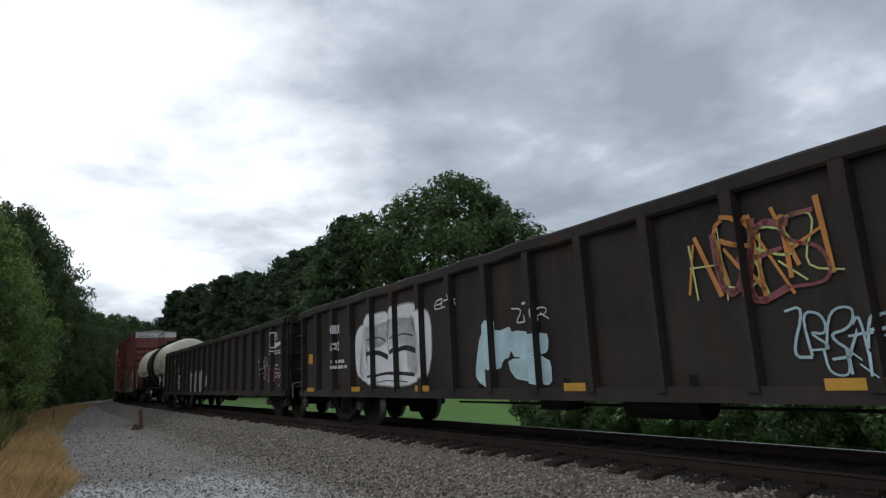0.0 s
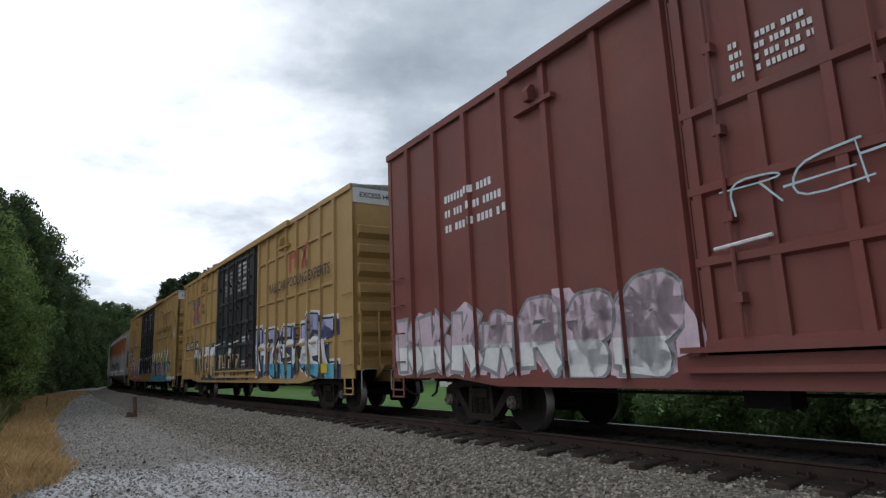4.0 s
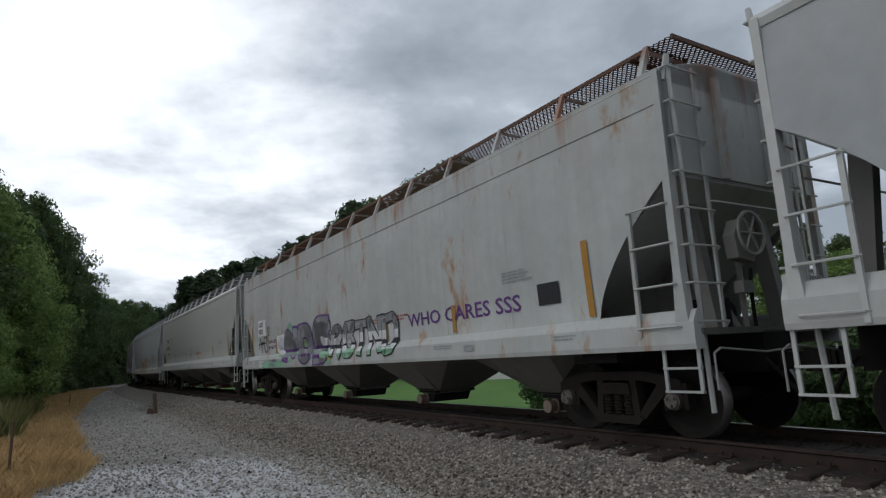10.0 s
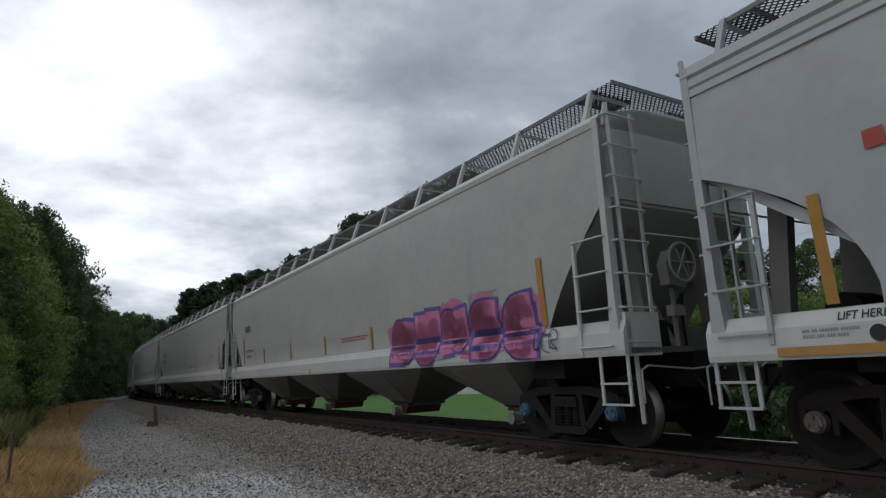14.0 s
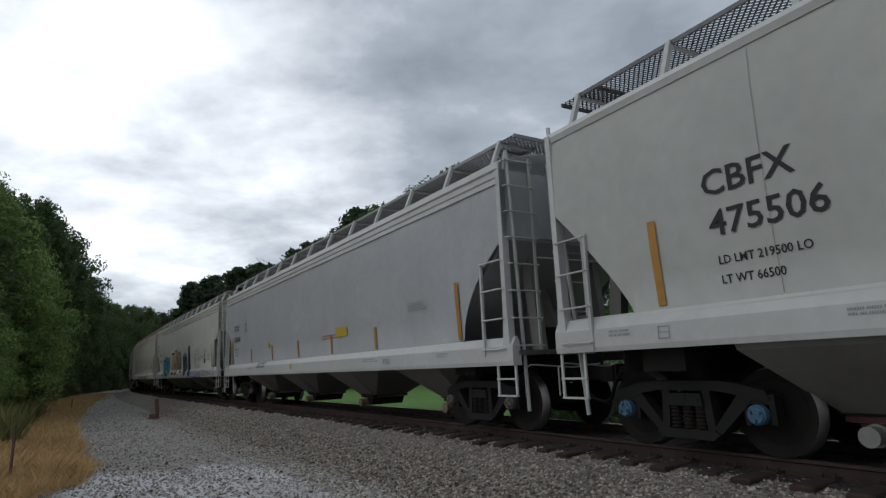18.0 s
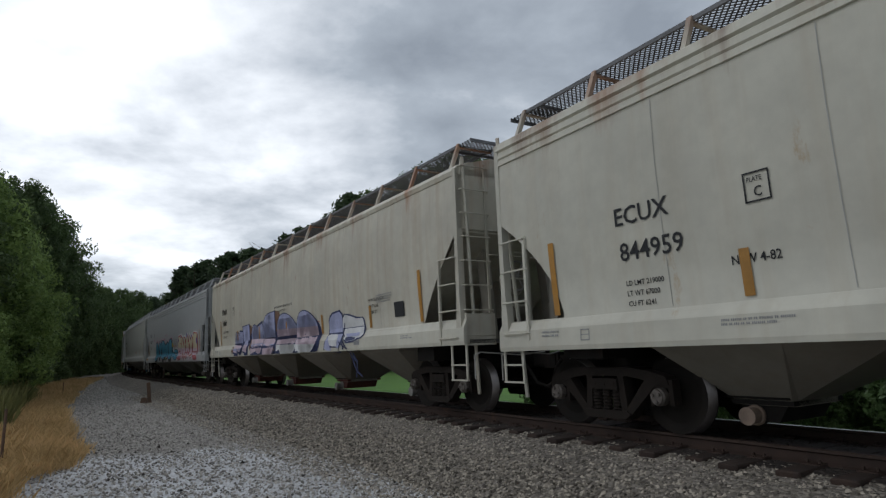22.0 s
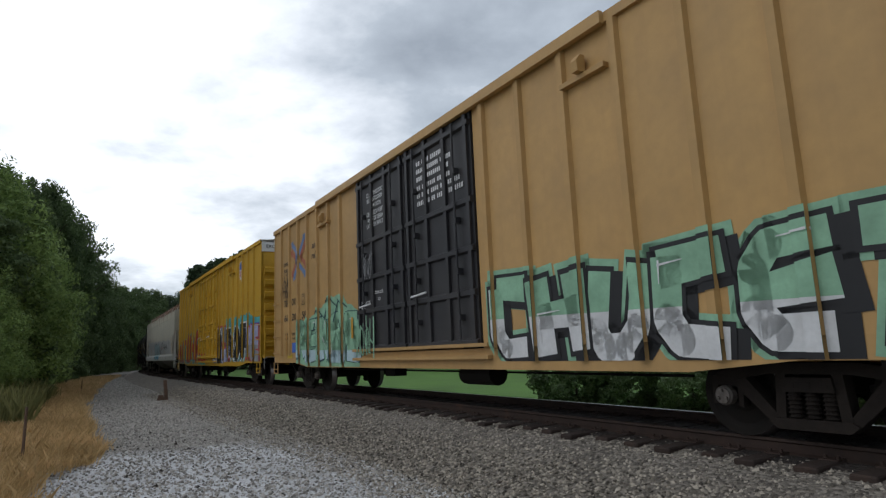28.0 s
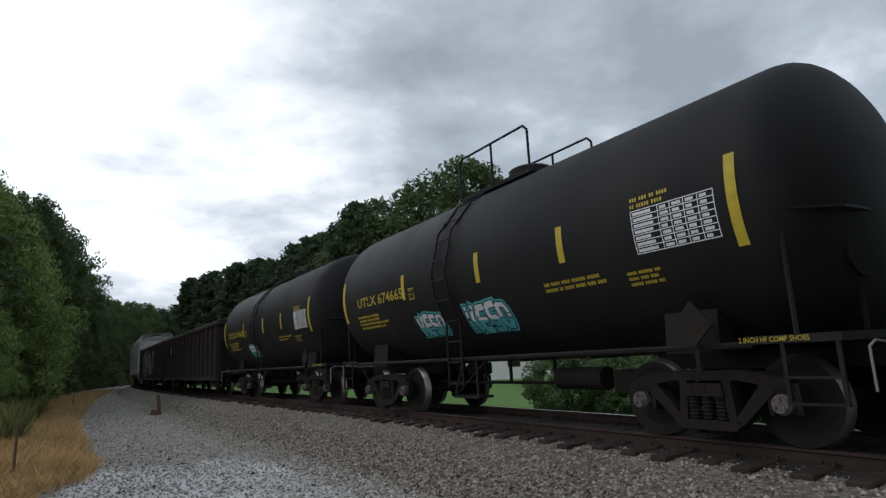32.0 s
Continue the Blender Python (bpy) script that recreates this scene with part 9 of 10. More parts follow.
    plate(car, x0 + 1.3, x0 + 1.75, 1.05, 1.22, "ink_yellow", yf, "placard")
    plate(car, x0 + 17.2, x0 + 17.7, 0.98, 1.2, "ink_yellow", yf, "placard")
    end_text(car, L / 2, 5.0, "EXCESS HEIGHT CAR")
    if k:
        spray_ground(car, x0, ((1.98, 2.15), (4.2, 2.2), (5.3, 2.25), (6.3, 2.2), (6.8, 2.1), (6.98, 1.85)), 0.78, "p_mauve", yf, bk, 61)
        spray_ground(car, x0, ((2.0, 1.0), (3.4, 1.02), (4.6, 0.95), (6.9, 0.98)), 0.76, "p_red", yf, bk, 62, 0.009)
        wild_style(car, x0 + 2.05, x0 + 6.95, 0.84, 2.12, 5, ["p_mauve", "p_mauve", "p_mauve", "p_red"], "p_white", None, yf, 71, bk, 0.56, shine=None, edge=0.10, round_off=2, codes=("974631", "178653", "183,46", "9713,46", "79,82"))
        for _ in range(22):
            disc(car, x0 + rng.uniform(2.2, 6.5), rng.uniform(1.25, 1.95), rng.uniform(0.03, 0.06), lambda a, b: yf(a, b) - 0.03, "p_rose")
        plate(car, x0 + 11.2, L / 2 - 0.75, 0.76, 1.0, "p_cyan", lambda x, z: -1.49, "graffiti", 0.01)
        wild_style(car, x0 + 11.7, x0 + 17.2, 0.74, 2.2, 7, ["p_lime", "p_mauve", "p_cyan"], "p_black", "p_white", yf, 72, bk, 0.44, base="p_cyan", shadow="p_black", cloud="p_white", round_off=0, edge=0.1, lean=0.3)
        wild_style(car, x0 + 10.7, x0 + 11.8, 0.8, 2.0, 2, ["p_white", "p_grey"], "p_black", None, yf, 78, bk, 0.34)
        wild_style(car, x0 + 17.3, x0 + 18.0, 1.2, 1.8, 1, ["p_mauve"], "p_black", "p_white", yf, 73, bk, 0.4)
        plate(car, x0 + 17.95, x0 + 18.18, 1.23, 1.76, "reflector", yf)
        plate(car, L / 2 - 2.2, L / 2, 0.84, 1.0, "p_white", lambda x, z: -1.5, "paint_patch", 0.008)
        tag(car, L / 2 - 0.75, L / 2 - 0.2, 2.9, 3.5, "p_white", yf, 74, 4, 0.03, bk)
        tag(car, L / 2 - 0.7, L / 2 - 0.25, 3.6, 4.1, "p_black", yf, 75, 4, 0.025, bk)
        tag(car, L / 2 - 0.6, L / 2 - 0.15, 0.85, 1.0, "p_black", lambda x, z: -1.51, 79, 4, 0.02)
    else:
        wild_style(car, x0 + 2.9, x0 + 10.8, 0.75, 2.35, 6, ["p_white", "p_tan", "box_yellow"], "p_dteal", None, yf, 76, bk, 0.48, shadow="p_dteal", round_off=0, edge=0.08, shine=None, codes=("178631", "9713,46", "1793,46", "79,82", "178653", "7139"))
        crng = random.Random(176)
        bm = bmesh.new()
        for _ in range(46):
            p = [(x0 + crng.uniform(3.0, 10.6), crng.uniform(0.85, 1.9))]
            for _ in range(3):
                p.append((p[-1][0] + crng.uniform(-0.35, 0.35), p[-1][1] + crng.uniform(-0.22, 0.22)))
            for qd in ribbon([(a, min(2.1, max(0.86, b))) for a, b in p], 0.03, 0.02):
                flat_patch(bm, qd)
        drape(bm, yf, 0.034, bk)
        tagged(part("graffiti", bm, "p_black", car), kind="stuff")
        wild_style(car, x0 + 12.0, L / 2 - 0.8, 0.85, 2.4, 6, ["p_lilac", "p_white", "p_cyan"], "p_black", "p_white", yf, 77, bk, 0.38, shadow="p_navy")


def build_hoppers():
    # rear at start, mark, number, paint, sill, roof, walk, truck frames, caps, deep eave, label
    rows = [
        (139.0, "TILX", "620762", "hop_rust", "hop_patch", "hop_patch", "grating", "frame_rusty", "cap_grey", 0, "grey covered hopper heavily rusted orange, graffiti along lower side"),
        (159.7, "GISX", "2000", "hop_grey", "sill_white", "sill_white", "grating", "frame_rusty", "cap_grey", 0, "clean pale grey covered hopper with amber reflectors"),
        (179.9, "", "", "hop_patch", "hop_patch", "hop_patch", "grating_rust", "frame_rusty", "cap_grey", 1, "pale grey covered hopper with rust patches and scrawled graffiti"),
        (200.5, "FPAX", "980038", "hop_white", "sill_white", "sill_white", "grating", "frame_rusty", "cap_grey", 0, "off-white covered hopper with black numbers"),
        (221.35, "FHRX", "620721", "hop_grey", "sill_white", "hop_grey", "grating", "frame_rusty", "cap_grey", 1, "pale grey covered hopper with tan and blue graffiti"),
        (242.6, "GISX", "", "hop_white", "sill_white", "sill_white", "grating", "frame_black", "cap_blue", 0, "grey covered hopper with pink graffiti"),
        (263.4, "PNWX", "201886", "hop_white", "sill_white", "sill_white", "grating", "frame_black", "cap_blue", 0, "off-white covered hopper with black numbers"),
        (284.5, "CBFX", "475506", "hop_white", "sill_white", "sill_white", "grating", "frame_black", "cap_blue", 0, "cream-white covered hopper with bold black numbers"),
        (304.8, "CPCX", "805043", "hop_grey", "sill_white", "sill_white", "grating", "frame_black", "cap_grey", 1, "glossy grey covered hopper with dented side plates"),
        (326.1, "ECUX", "880051", "hop_ivory", "sill_white", "hop_ivory", "grating", "frame_rusty", "cap_grey", 1, "off-white covered hopper with teal and yellow graffiti"),
        (346.4, "ECUX", "844959", "hop_cream", "hop_cream", "hop_cream", "grating", "frame_rusty", "cap_grey", 1, "cream covered hopper with faint rust stains"),
        (366.8, "PINX", "1068", "hop_stained", "hop_cream", "hop_stained", "grating", "frame_rusty", "cap_grey", 0, "cream covered hopper streaked with rust, lilac graffiti"),
        (388.0, "CPCX", "814369", "hop_grey", "hop_grey", "hop_grey", "grating", "frame_rusty", "cap_grey", 1, "weathered grey covered hopper with cyan and red graffiti"),
        (409.0, "PNWX", "201468", "hop_white", "sill_white", "sill_white", "grating", "frame_black", "cap_blue", 0, "clean white covered hopper with black numbers"),
        (429.8, "", "", "hop_white", "sill_white", "sill_white", "grating", "frame_black", "cap_blue", 0, "clean white covered hopper with slim amber reflectors"),
    ]
    for i, (rear, mark, num, paint, sill, roof, wk, fk, cap, deep, label) in enumerate(rows):
        # the cars differ a little in length
        L = (19.8, 19.7, 19.2, 19.6, 20.0, 20.1, 19.8, 20.1, 19.3, 20.0, 19.3, 19.4, 20.2, 19.85, 19.7)[i]
        car = covered_hopper(label, L, paint, sill, fk, cap, roof, "grating_pale" if i in (8, 9, 12) else wk, curl=0.16 if "dented" in label else 0.05, band=bool(deep), ridged=i != 2,
                             cut_pow=(0.8, 0.5, 0.62, 0.7, 0.4, 0.8, 0.8, 0.8, 0.5, 0.5, 0.55, 0.8, 0.5, 0.8, 0.8)[i], bay_paint="bay_cream" if i in (10, 11) else "bay_grey", brake=i not in (8, 9, 10), cutw=1.55 if i == 4 else 1.27, mids=(5.2, 8.55, 11.9, 15.25) if i == 3 else None, cream_end="hop_patch" if i == 0 else None)
        if deep:
            hopper_marks(car, L, mark, num, 100 + i, z=2.5 if mark == "ECUX" else 2.75, h=0.15 if mark == "FHRX" else 0.21, x={4: 2.02, 8: 1.55, 9: 1.85, 10: 2.44}.get(i, 1.95), drop=0.43, sq=1.0, weights=i not in (2, 4), paper=False, deep=True)
        else:
            hopper_marks(car, L, mark, num, 100 + i, h=0.26 if mark == "CBFX" else 0.22, sq=1.08, z=2.72 if mark == "CBFX" else 2.83, x=2.5 if mark == "CBFX" else 2.05, paper=False, framed=i < 5 or i == 11)
        hopper_art(car, L, i, SIDE_OF[bool(deep)])
        couple(car, L, rear, L / 2 - 1.62)


def arch(car, cx, cz, rx, rz, a0, a1, w, yf):
    """A fat sprayed arc: dark edge, speckled teal rim, red body and a grey inner band."""
    def arc(k):
        return [(cx + rx * k * math.cos(radians(a)), cz + rz * k * math.sin(radians(a))) for a in np.linspace(a0, a1, 15)]
    for n, (k, wa, m) in enumerate(((1.0, w * 1.3, "p_black"), (1.0, w * 1.16, "p_dteal"), (1.04, w * 0.86, "p_maroon"), (0.84, w * 0.34, "p_grey"), (0.66, w * 0.16, "p_white"))):
        bm = bmesh.new()
        for qd in ribbon(arc(k), wa * 0.55, wa, 0.1):
            flat_patch(bm, qd)
        bmesh.ops.bisect_plane(bm, geom=list(bm.verts) + list(bm.edges) + list(bm.faces), plane_co=(0, 0, 1.2), plane_no=(0, 0, 1), clear_inner=True)
        drape(bm, yf, 0.014 + n * 0.002)
        tagged(part("graffiti", bm, m, car), kind="stuff")
    rng = random.Random(int(cx * 100))
    for x, z in arc(1.28)[1:-1]:
        if z > 1.25:
            disc(car, x + rng.uniform(-0.03, 0.03), z + rng.uniform(-0.03, 0.03), 0.022, yf, "p_teal")


def hopper_art(car, L, i, y):
    x0 = -L / 2
    if i == 0:
        plate(car, x0 + 4.3, x0 + 12.7, 1.2, 1.6, "p_white", y, "graffiti", 0.006)
        for u, v, d in ((3.95, 1.75, 0.1), (6.15, 2.1, 0.1), (6.0, 1.85, 0.16), (8.6, 1.9, 0.22), (9.0, 2.2, 0.14), (9.35, 1.85, 0.12)):
            blotch(car, x0 + u, v, d * 2.2, d * 2.0, "p_violet", y, int(u * 10))
        for u, v, rx, rz, a0, a1, w in ((5.35, 1.62, 0.72, 0.6, 215, 20, 0.34), (7.0, 1.62, 0.7, 0.55, 205, 5, 0.32), (8.75, 1.75, 0.85, 0.62, 150, 345, 0.32), (10.5, 1.5, 1.15, 0.72, 190, 0, 0.42), (12.1, 1.55, 0.6, 0.6, 200, 20, 0.3)):
            arch(car, x0 + u, v, rx, rz, a0, a1, w, y)
        throw_up(car, x0 + 12.7, x0 + 14.6, 1.35, 2.3, 3, ["p_cyan"], "p_black", None, y, 202, inner=False)
        plate(car, x0 + 15.6, x0 + 16.0, 1.9, 2.15, "p_white", y, "notice")
    elif i == 1:
        disc(car, x0 + 9.9, 2.1, 0.08, y, "ink_yellow")
    elif i == 2:
        plate(car, x0 + 2.05, x0 + 2.95, 2.12, 2.65, "p_white", y, "number_panel")
        text(car, "ROIX", x0 + 2.15, 2.43, 0.15, "ink_black", lambda a, b: y(a, b) - 0.012, 0.95)
        text(car, "59250", x0 + 2.12, 2.2, 0.15, "ink_black", lambda a, b: y(a, b) - 0.012, 0.95)
        boxed_letter(car, x0 + 3.15, 2.1, y, "C", "ink_black", 0.7)
        tag(car, x0 + 2.1, x0 + 3.1, 1.55, 2.1, "p_black", y, 231, 3, 0.05)
        text(car, "DONT GOTTA", x0 + 3.2, 1.84, 0.1, "p_purple", y, 1.0, "graffiti")
        text(car, "BE WHAT ITS....", x0 + 3.2, 1.66, 0.1, "p_purple", y, 0.9, "graffiti")
        text(car, "...ALL CRACKED", x0 + 3.4, 1.25, 0.09, "p_purple", lambda a, b: y(a, b) - 0.03, 0.9, "graffiti")
        text(car, "UP TO BE....", x0 + 3.6, 1.1, 0.09, "p_purple", lambda a, b: y(a, b) - 0.03, 0.9, "graffiti")
        plate(car, x0 + 2.2, x0 + 5.0, 1.07, 1.4, "p_mint", y, "graffiti", 0.006)
        blotch(car, x0 + 2.55, 1.2, 0.6, 0.2, "p_white", y, 234)
        wild_style(car, x0 + 4.9, x0 + 8.7, 1.1, 2.35, 3, ["p_grey"], "p_purple", None, y, 203, (), 0.44, base="p_mint", edge=0.12, shine=None, round_off=2, codes=("1739", "79317", "974631"))
        blotch(car, x0 + 4.6, 1.75, 0.9, 0.6, "p_white", y, 233)
        wild_style(car, x0 + 8.0, x0 + 12.4, 1.2, 2.1, 6, ["p_grey", "p_white", "p_mint"], "p_black", None, y, 204, (), 0.3)
        text(car, "WHO CARES SSS", x0 + 12.8, 1.72, 0.24, "p_purple", y, 1.35, "graffiti")
        plate(car, x0 + 16.7, x0 + 17.15, 1.75, 2.05, "ink_black", y, "notice")
    elif i == 3:
        for k, st in enumerate(("AMERON 428", "INTERIOR", "COATED")):
            text(car, st, x0 + 9.83, 1.96 - k * 0.085, 0.052, "ink_black", y, 0.95)
        bars(car, x0 + 9.63, 2.2, 0.85, 4, 0.028, "ink_grey", y, random.Random(31))
        disc(car, x0 + 8.36, 1.81, 0.07, y, "ink_white")
        plate(car, x0 + 9.8, x0 + 10.06, 1.22, 1.31, "p_teal", y, "sticker")
    elif i == 4:
        plate(car, x0 + 1.76, x0 + 1.92, 2.76, 2.92, "ink_red", y, "sticker")
        wild_style(car, x0 + 7.0, x0 + 11.6, 1.12, 2.3, 4, ["p_tan", "p_cream"], "p_brown", None, y, 207, (), 0.50, base="p_pale", round_off=2, edge=0.1, shadow="p_cream", codes=("9713", "183,46", "974631", "9713,46"))
        tag(car, x0 + 11.2, x0 + 12.6, 1.3, 2.2, "p_pale", y, 227, 3, 0.09)
        tag(car, x0 + 3.0, x0 + 6.8, 1.4, 2.25, "p_navy", y, 208, 4, 0.035)
        tag(car, x0 + 11.6, x0 + 16.9, 1.45, 2.4, "p_grey", y, 209, 5, 0.028)
        tag(car, x0 + 11.7, x0 + 16.2, 1.3, 2.2, "p_grey", y, 229, 5, 0.025)
        for k, st in enumerate(("EXTERIOR PAINT", "APPLIED PARAGOULD 04-2012", "CAUTION: DO NOT USE STEAM,", "BOILING WATER OR SHARP OBJECTS.", "TO CLEAN. ENTER CAR WITH", "CLEAN SOFT SOLED SHOES.")):
            text(car, st, x0 + 14.85, 2.36 - k * 0.09, 0.058, "ink_black", y, 0.95)
        plate(car, x0 + 0.75, x0 + 4.2, 1.08, 1.16, "reflector_dull", y)
        plate(car, x0 + 15.6, x0 + 16.2, 1.22, 1.32, "reflector_dull", y)
        disc(car, x0 + 16.4, 1.4, 0.08, y, "ink_yellow")
        text(car, "LIFT HERE", x0 + 1.3, 1.37, 0.07, "ink_black", y, 0.9)
        disc(car, x0 + 1.62, 1.24, 0.07, y, "p_black")
    elif i == 5:
        wild_style(car, x0 + 14.0, x0 + 18.6, 1.2, 2.3, 5, ["p_pink"], "p_violet", None, y, 210, (), 0.62, base="p_pink", shine="p_rose", round_off=3, edge=0.1, codes=("1739", "7139", "1739", "974631", "9713,46"))
        tag(car, x0 + 18.45, x0 + 18.95, 1.3, 1.6, "p_navy", y, 251, 3, 0.03)
    elif i == 7:
        plate(car, x0 + 15.0, x0 + 15.9, 1.86, 2.1, "ink_yellow", y, "placard")
        disc(car, x0 + 17.0, 2.0, 0.07, y, "ink_yellow")
    elif i == 8:
        text(car, "CONSULT OWNER BEFORE", x0 + 4.95, 1.40, 0.07, "ink_black", y, 0.85)
        text(car, "REPAIRING HOPPER BODY", x0 + 4.95, 1.29, 0.07, "ink_black", y, 0.85)
        plate(car, x0 + 12.2, x0 + 12.9, 1.9, 2.12, "ink_yellow", y, "placard")
        disc(car, x0 + 6.3, 2.0, 0.09, y, "ink_yellow")
    elif i == 9:
        tag(car, x0 + 0.8, x0 + 1.5, 2.8, 3.3, "p_black", y, 240, 4, 0.025)
        wild_style(car, x0 + 3.3, x0 + 6.0, 1.2, 2.35, 3, ["p_cyan", "p_teal"], "p_black", "p_cyan", y, 211, (), 0.5, round_off=2, edge=0.14, codes=("1739", "9713,46", "1739"))
        wild_style(car, x0 + 6.7, x0 + 10.3, 1.22, 2.75, 3, ["p_cream", "p_tan"], "p_black", "p_white", y, 212, (), 0.62, round_off=3, edge=0.1, shine=None, codes=("82", "79317", "17393"))
        # a dark crest with a crown, and a dark sprayed-out figure
        crest = [(0.0, 2.15), (0.18, 2.34), (0.34, 2.12), (0.54, 2.42), (0.7, 2.12), (0.88, 2.42), (1.04, 2.12), (1.22, 2.34), (1.36, 2.12), (1.4, 1.55), (1.05, 1.25), (0.7, 1.12), (0.35, 1.25), (0.0, 1.55)]
        for off, k, m in ((0.010, 1.0, "p_black"), (0.013, 0.90, "p_dteal")):
            bm = bmesh.new()
            flat_patch(bm, [(x0 + 10.85 + 0.7 + (u - 0.7) * k, 1.7 + (v - 1.7) * k) for u, v in crest])
            drape(bm, y, off)
            tagged(part("graffiti", bm, m, car), kind="stuff")
        bm = bmesh.new()
        for p in ([(0.2, 2.0), (0.7, 1.5), (1.2, 2.0)], [(0.45, 1.5), (0.6, 1.62), (0.45, 1.72)], [(0.8, 1.5), (0.95, 1.62), (0.8, 1.72)], [(0.7, 2.1), (0.7, 1.8)]):
            for qd in stroke_pts([(x0 + 10.85 + u, v) for u, v in p], 0.03):
                flat_patch(bm, qd)
        drape(bm, y, 0.017)
        tagged(part("graffiti", bm, "p_grey", car), kind="stuff")
        frng = random.Random(12)
        bm = bmesh.new()
        for u, v, w, h in ((12.85, 1.55, 0.75, 0.9), (12.8, 2.05, 0.62, 0.8), (12.85, 2.5, 0.5, 0.5), (12.95, 1.25, 0.6, 0.4)):
            flat_patch(bm, blob(frng, x0 + u, v, w, h, 20, 0.10))
        drape(bm, y, 0.010)
        tagged(part("graffiti", bm, "p_dteal", car), kind="stuff")
        tag(car, x0 + 14.4, x0 + 16.4, 1.95, 2.55, "p_grey", y, 215, 5, 0.03)
        tag(car, x0 + 14.5, x0 + 16.3, 1.5, 2.0, "p_grey", y, 415, 5, 0.035)
        tag(car, x0 + 9.5, x0 + 10.5, 1.7, 2.1, "p_grey", y, 218, 4, 0.025)
        for k, (xa, xb) in enumerate(((13.0, 14.3), (14.4, 16.0), (16.1, 17.6))):
            tag(car, x0 + xa, x0 + xb, 1.07, 1.38, ("p_blue", "p_blue", "p_black")[k], y, 514 + k, 5, 0.035)
        for k in range(3):
            tag(car, x0 + 17.85 + 0.33 * k, x0 + 18.15 + 0.33 * k, 1.1, 1.34, "p_black", y, 524 + k, 1, 0.035)
        text(car, "24.", x0 + 19.0, 1.12, 0.2, "p_black", y, 1.1, "graffiti")
        bm = bmesh.new()
        ring = [(x0 + 16.88 + 0.19 * math.cos(a), 1.9 + 0.19 * math.sin(a)) for a in np.linspace(0, 2 * math.pi, 17)]
        for line in (ring, [(x0 + 16.88, 2.07), (x0 + 16.88, 1.73)], [(x0 + 16.76, 1.77), (x0 + 16.88, 1.9), (x0 + 17.0, 1.77)]):
            for qd in stroke_pts(line, 0.05):
                flat_patch(bm, qd)
        drape(bm, y, 0.012)
        tagged(part("graffiti", bm, "p_black", car), kind="stuff")
        bars(car, x0 + 17.5, 2.05, 0.6, 4, 0.045, "ink_grey", y, random.Random(39))
    elif i == 10:
        text(car, "LOOKS BEST FOR LESS", x0 + 6.3, 1.1, 0.19, "ink_black", y, name="graffiti", width=4.2)
        text(car, "AT END OF LINE", x0 + 10.8, 1.08, 0.2, "ink_black", y, name="graffiti", width=3.3)
        plate(car, x0 + 16.5, x0 + 16.95, 1.8, 2.05, "ink_black", y, "notice")
        disc(car, x0 + 13.5, 1.4, 0.16, y, "p_black")
        tag(car, L / 2 - 1.6, L / 2 - 0.9, 1.9, 2.4, "p_navy", lambda a, b: -1.44, 241, 4, 0.04)
        text(car, "NEW 4-82", x0 + 3.9, 1.83, 0.09, "ink_black", y, 0.9)
    elif i == 11:
        text(car, "DO NOT CLEAN WITH STEAM OR BOILING WATER", x0 + 8.95, 2.58, 0.06, "ink_black", y, 0.85)
        text(car, "INTERIOR AMERICOAT EPOXY 02-07", x0 + 8.95, 2.45, 0.06, "ink_black", y, 0.85)
        text(car, "EXTERIOR EPOXY 02-07", x0 + 9.1, 2.32, 0.06, "ink_black", y, 0.85)
        for k, (u, v, d) in enumerate(((3.9, 1.4, 0.16), (6.2, 2.05, 0.2), (6.35, 1.55, 0.2), (9.2, 2.2, 0.34), (8.9, 1.3, 0.16))):
            bm = bmesh.new()
            flat_patch(bm, [(x0 + u - d * 1.3, v - 0.1 * d), (x0 + u - 0.2 * d, v - d), (x0 + u + d * 1.2, v + 0.2 * d), (x0 + u + 0.7 * d, v + 0.8 * d), (x0 + u - 0.6 * d, v + d)])
            drape(bm, y, 0.012)
            tagged(part("graffiti", bm, "p_brown", car), kind="stuff")
        wild_style(car, x0 + 4.1, x0 + 6.2, 1.15, 2.25, 2, ["p_lilac", "p_rose"], "p_navy", None, y, 216, (), 0.5, shadow="p_navy", edge=0.06, round_off=2, codes=("1739", "79,82"))
        wild_style(car, x0 + 6.4, x0 + 9.1, 1.12, 2.45, 2, ["p_lilac", "p_rose"], "p_navy", None, y, 316, (), 0.52, shadow="p_navy", edge=0.06, round_off=2, codes=("1739", "974631"))
        wild_style(car, x0 + 9.3, x0 + 12.8, 1.12, 2.35, 2, ["p_lilac", "p_rose", "p_white"], "p_navy", None, y, 217, (), 0.52, shadow="p_navy", edge=0.06, round_off=2, codes=("1786315", "178621"))
        throw_up(car, x0 + 13.2, x0 + 15.3, 1.22, 2.15, 1, ["p_lilac", "p_white"], "p_navy", None, y, 219)
        for k, st in enumerate(("EX W 10-3 H 8-10", "CU FT 6245", "CU M 177")):
            text(car, st, x0 + 15.7, 2.2 - k * 0.13, 0.07, "ink_black", y, 0.95)
        plate(car, x0 + 16.9, x0 + 17.3, 1.8, 2.1, "ink_black", y, "notice")
    elif i == 12:
        wild_style(car, x0 + 4.7, x0 + 11.0, 1.15, 2.35, 5, ["p_cyan", "p_cyan"], "p_black", "p_rose", y, 218, (), 0.56, base="p_cyan", shadow="p_black", round_off=3, edge=0.13, codes=("178621", "75,952", "79317", "1739", "9713,46"))
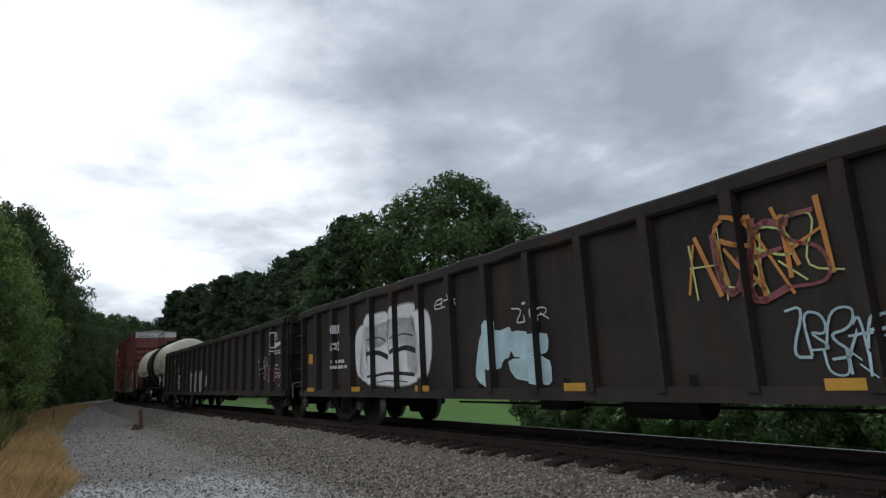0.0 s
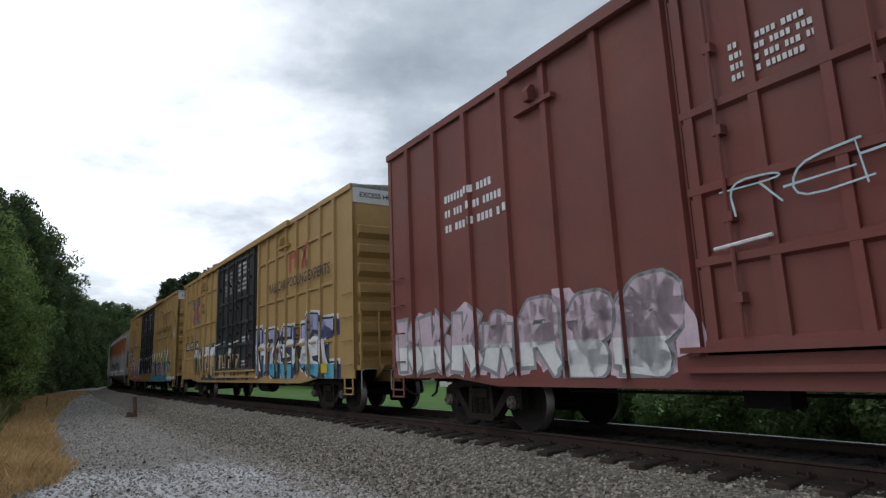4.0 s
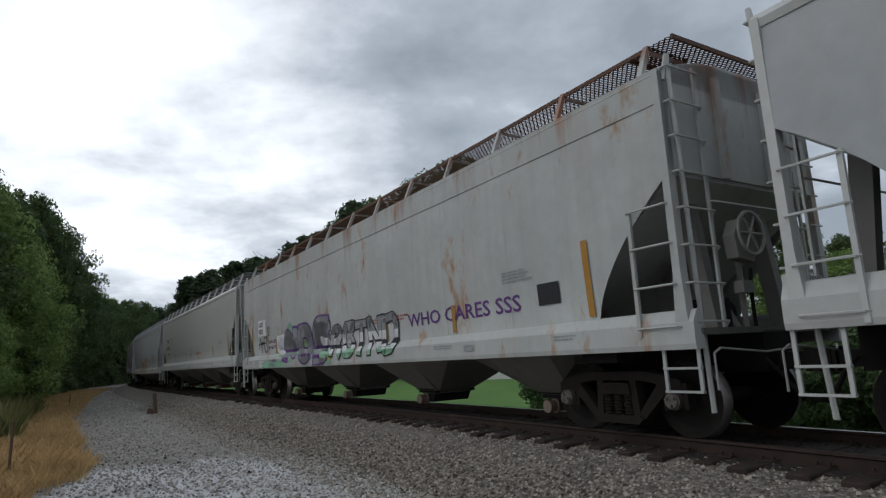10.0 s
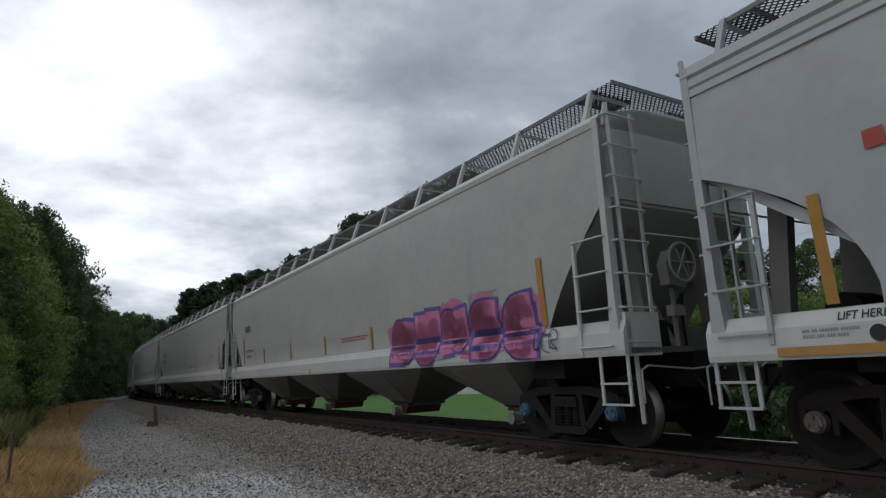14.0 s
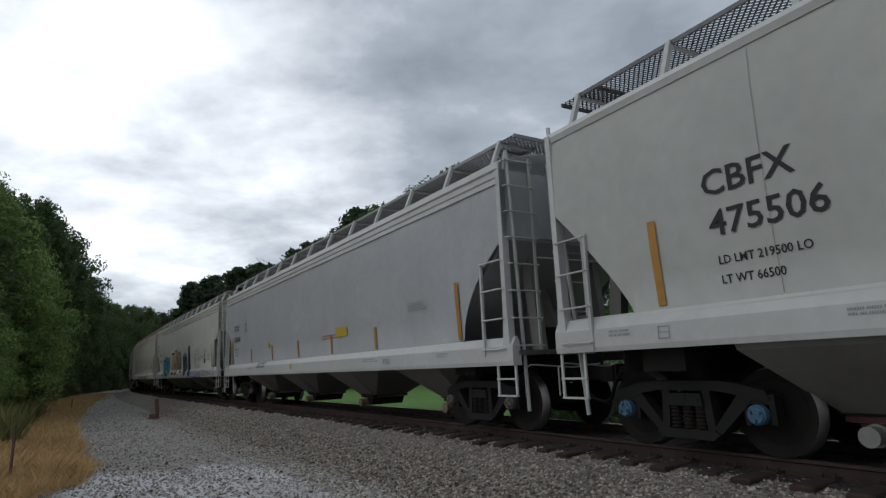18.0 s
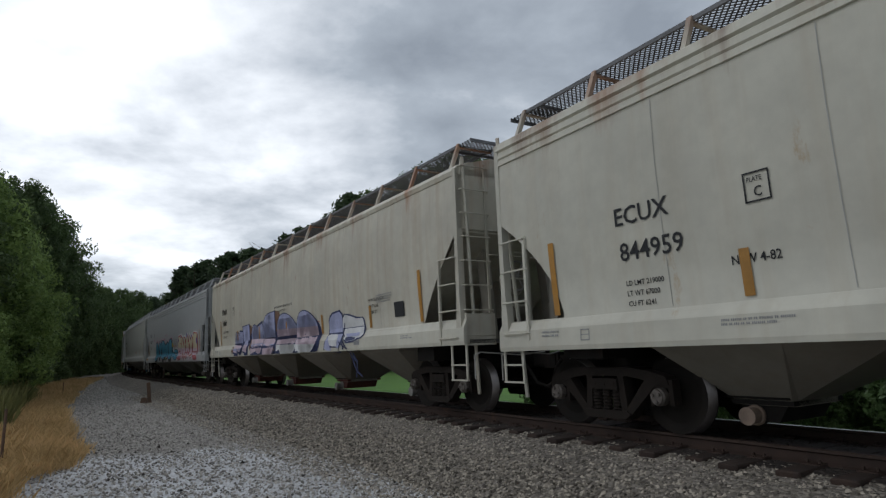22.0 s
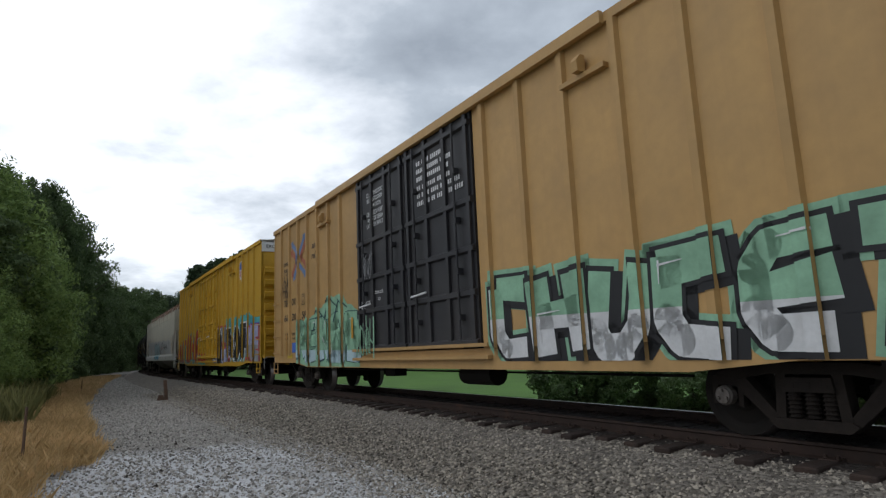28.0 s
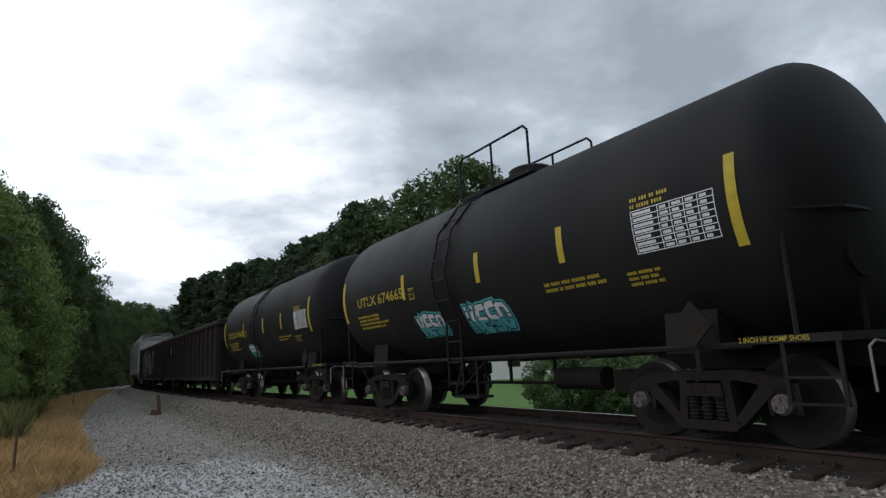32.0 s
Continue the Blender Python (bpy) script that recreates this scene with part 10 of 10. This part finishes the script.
        wild_style(car, x0 + 10.6, x0 + 13.0, 1.15, 1.75, 2, ["p_cyan"], "p_black", None, y, 318, (), 0.5, round_off=3, edge=0.13, shine=None, codes=("46", "79317"))
        rng = random.Random(61)
        for _ in range(26):
            disc(car, x0 + rng.uniform(3.8, 11.4), rng.choice((rng.uniform(1.3, 1.6), rng.uniform(2.2, 2.65))), rng.uniform(0.03, 0.09), y, "p_pink")
        for k in range(9):
            disc(car, x0 + 13.2 + 0.6 * k, 2.2 + 0.2 * math.sin(2.1 * k), 0.10 + 0.05 * math.sin(3.3 * k), y, "p_violet")
        wild_style(car, x0 + 13.0, x0 + 18.2, 1.2, 2.4, 5, ["p_cream", "p_rose"], "p_red", "p_white", y, 222, (), 0.44, base="p_rose", shadow="p_maroon", edge=0.14, round_off=0, codes=("974631", "1739", "183,46", "75,952", "9713,46"))
        bars(car, x0 + 11.6, 2.25, 1.4, 7, 0.05, "ink_grey", y, random.Random(32), 0.5)
        plate(car, x0 + 10.9, x0 + 11.4, 1.9, 2.1, "ink_yellow", y, "placard")
        plate(car, x0 + 0.3, x0 + 1.3, 1.22, 1.34, "reflector_dull", y)


build_ties()
build_train()


# ---- what moves: the cars roll along the line, their wheels turn ----
def motions():
    times = [float(t) for t in range(33)]
    mid = {}
    for car, s0, half in TRAIN:
        walk(car, [(t, ride(s0 - SPEED * t, half)) for t in times])
        mid[car.name] = s0
    for car, x, dx, w, c in WHEELS:
        s0 = mid[car.name] - x
        # turning is keyed while the wheel is near enough to be made out
        t0, t1 = (s0 - 22.0) / SPEED, (s0 - 3.0) / SPEED
        f0, f1 = max(0, math.ceil(t0 * FPS)), min(960, math.floor(t1 * FPS))
        if f1 <= f0:
            continue
        deg = math.degrees(SPEED / FPS / WHEEL_R)
        rows = [] if f0 == 0 else [(0.0, pose(dx, 0, WHEEL_R))]
        for k, f in enumerate(range(f0, f1 + 1)):
            rows.append((f / FPS, pose(dx, 0, WHEEL_R, 0, deg * k, 0)))
        if f1 < 960:
            rows.append((32.0, rows[-1][1]))
        for o in (w, c):
            walk(o, rows)


motions()
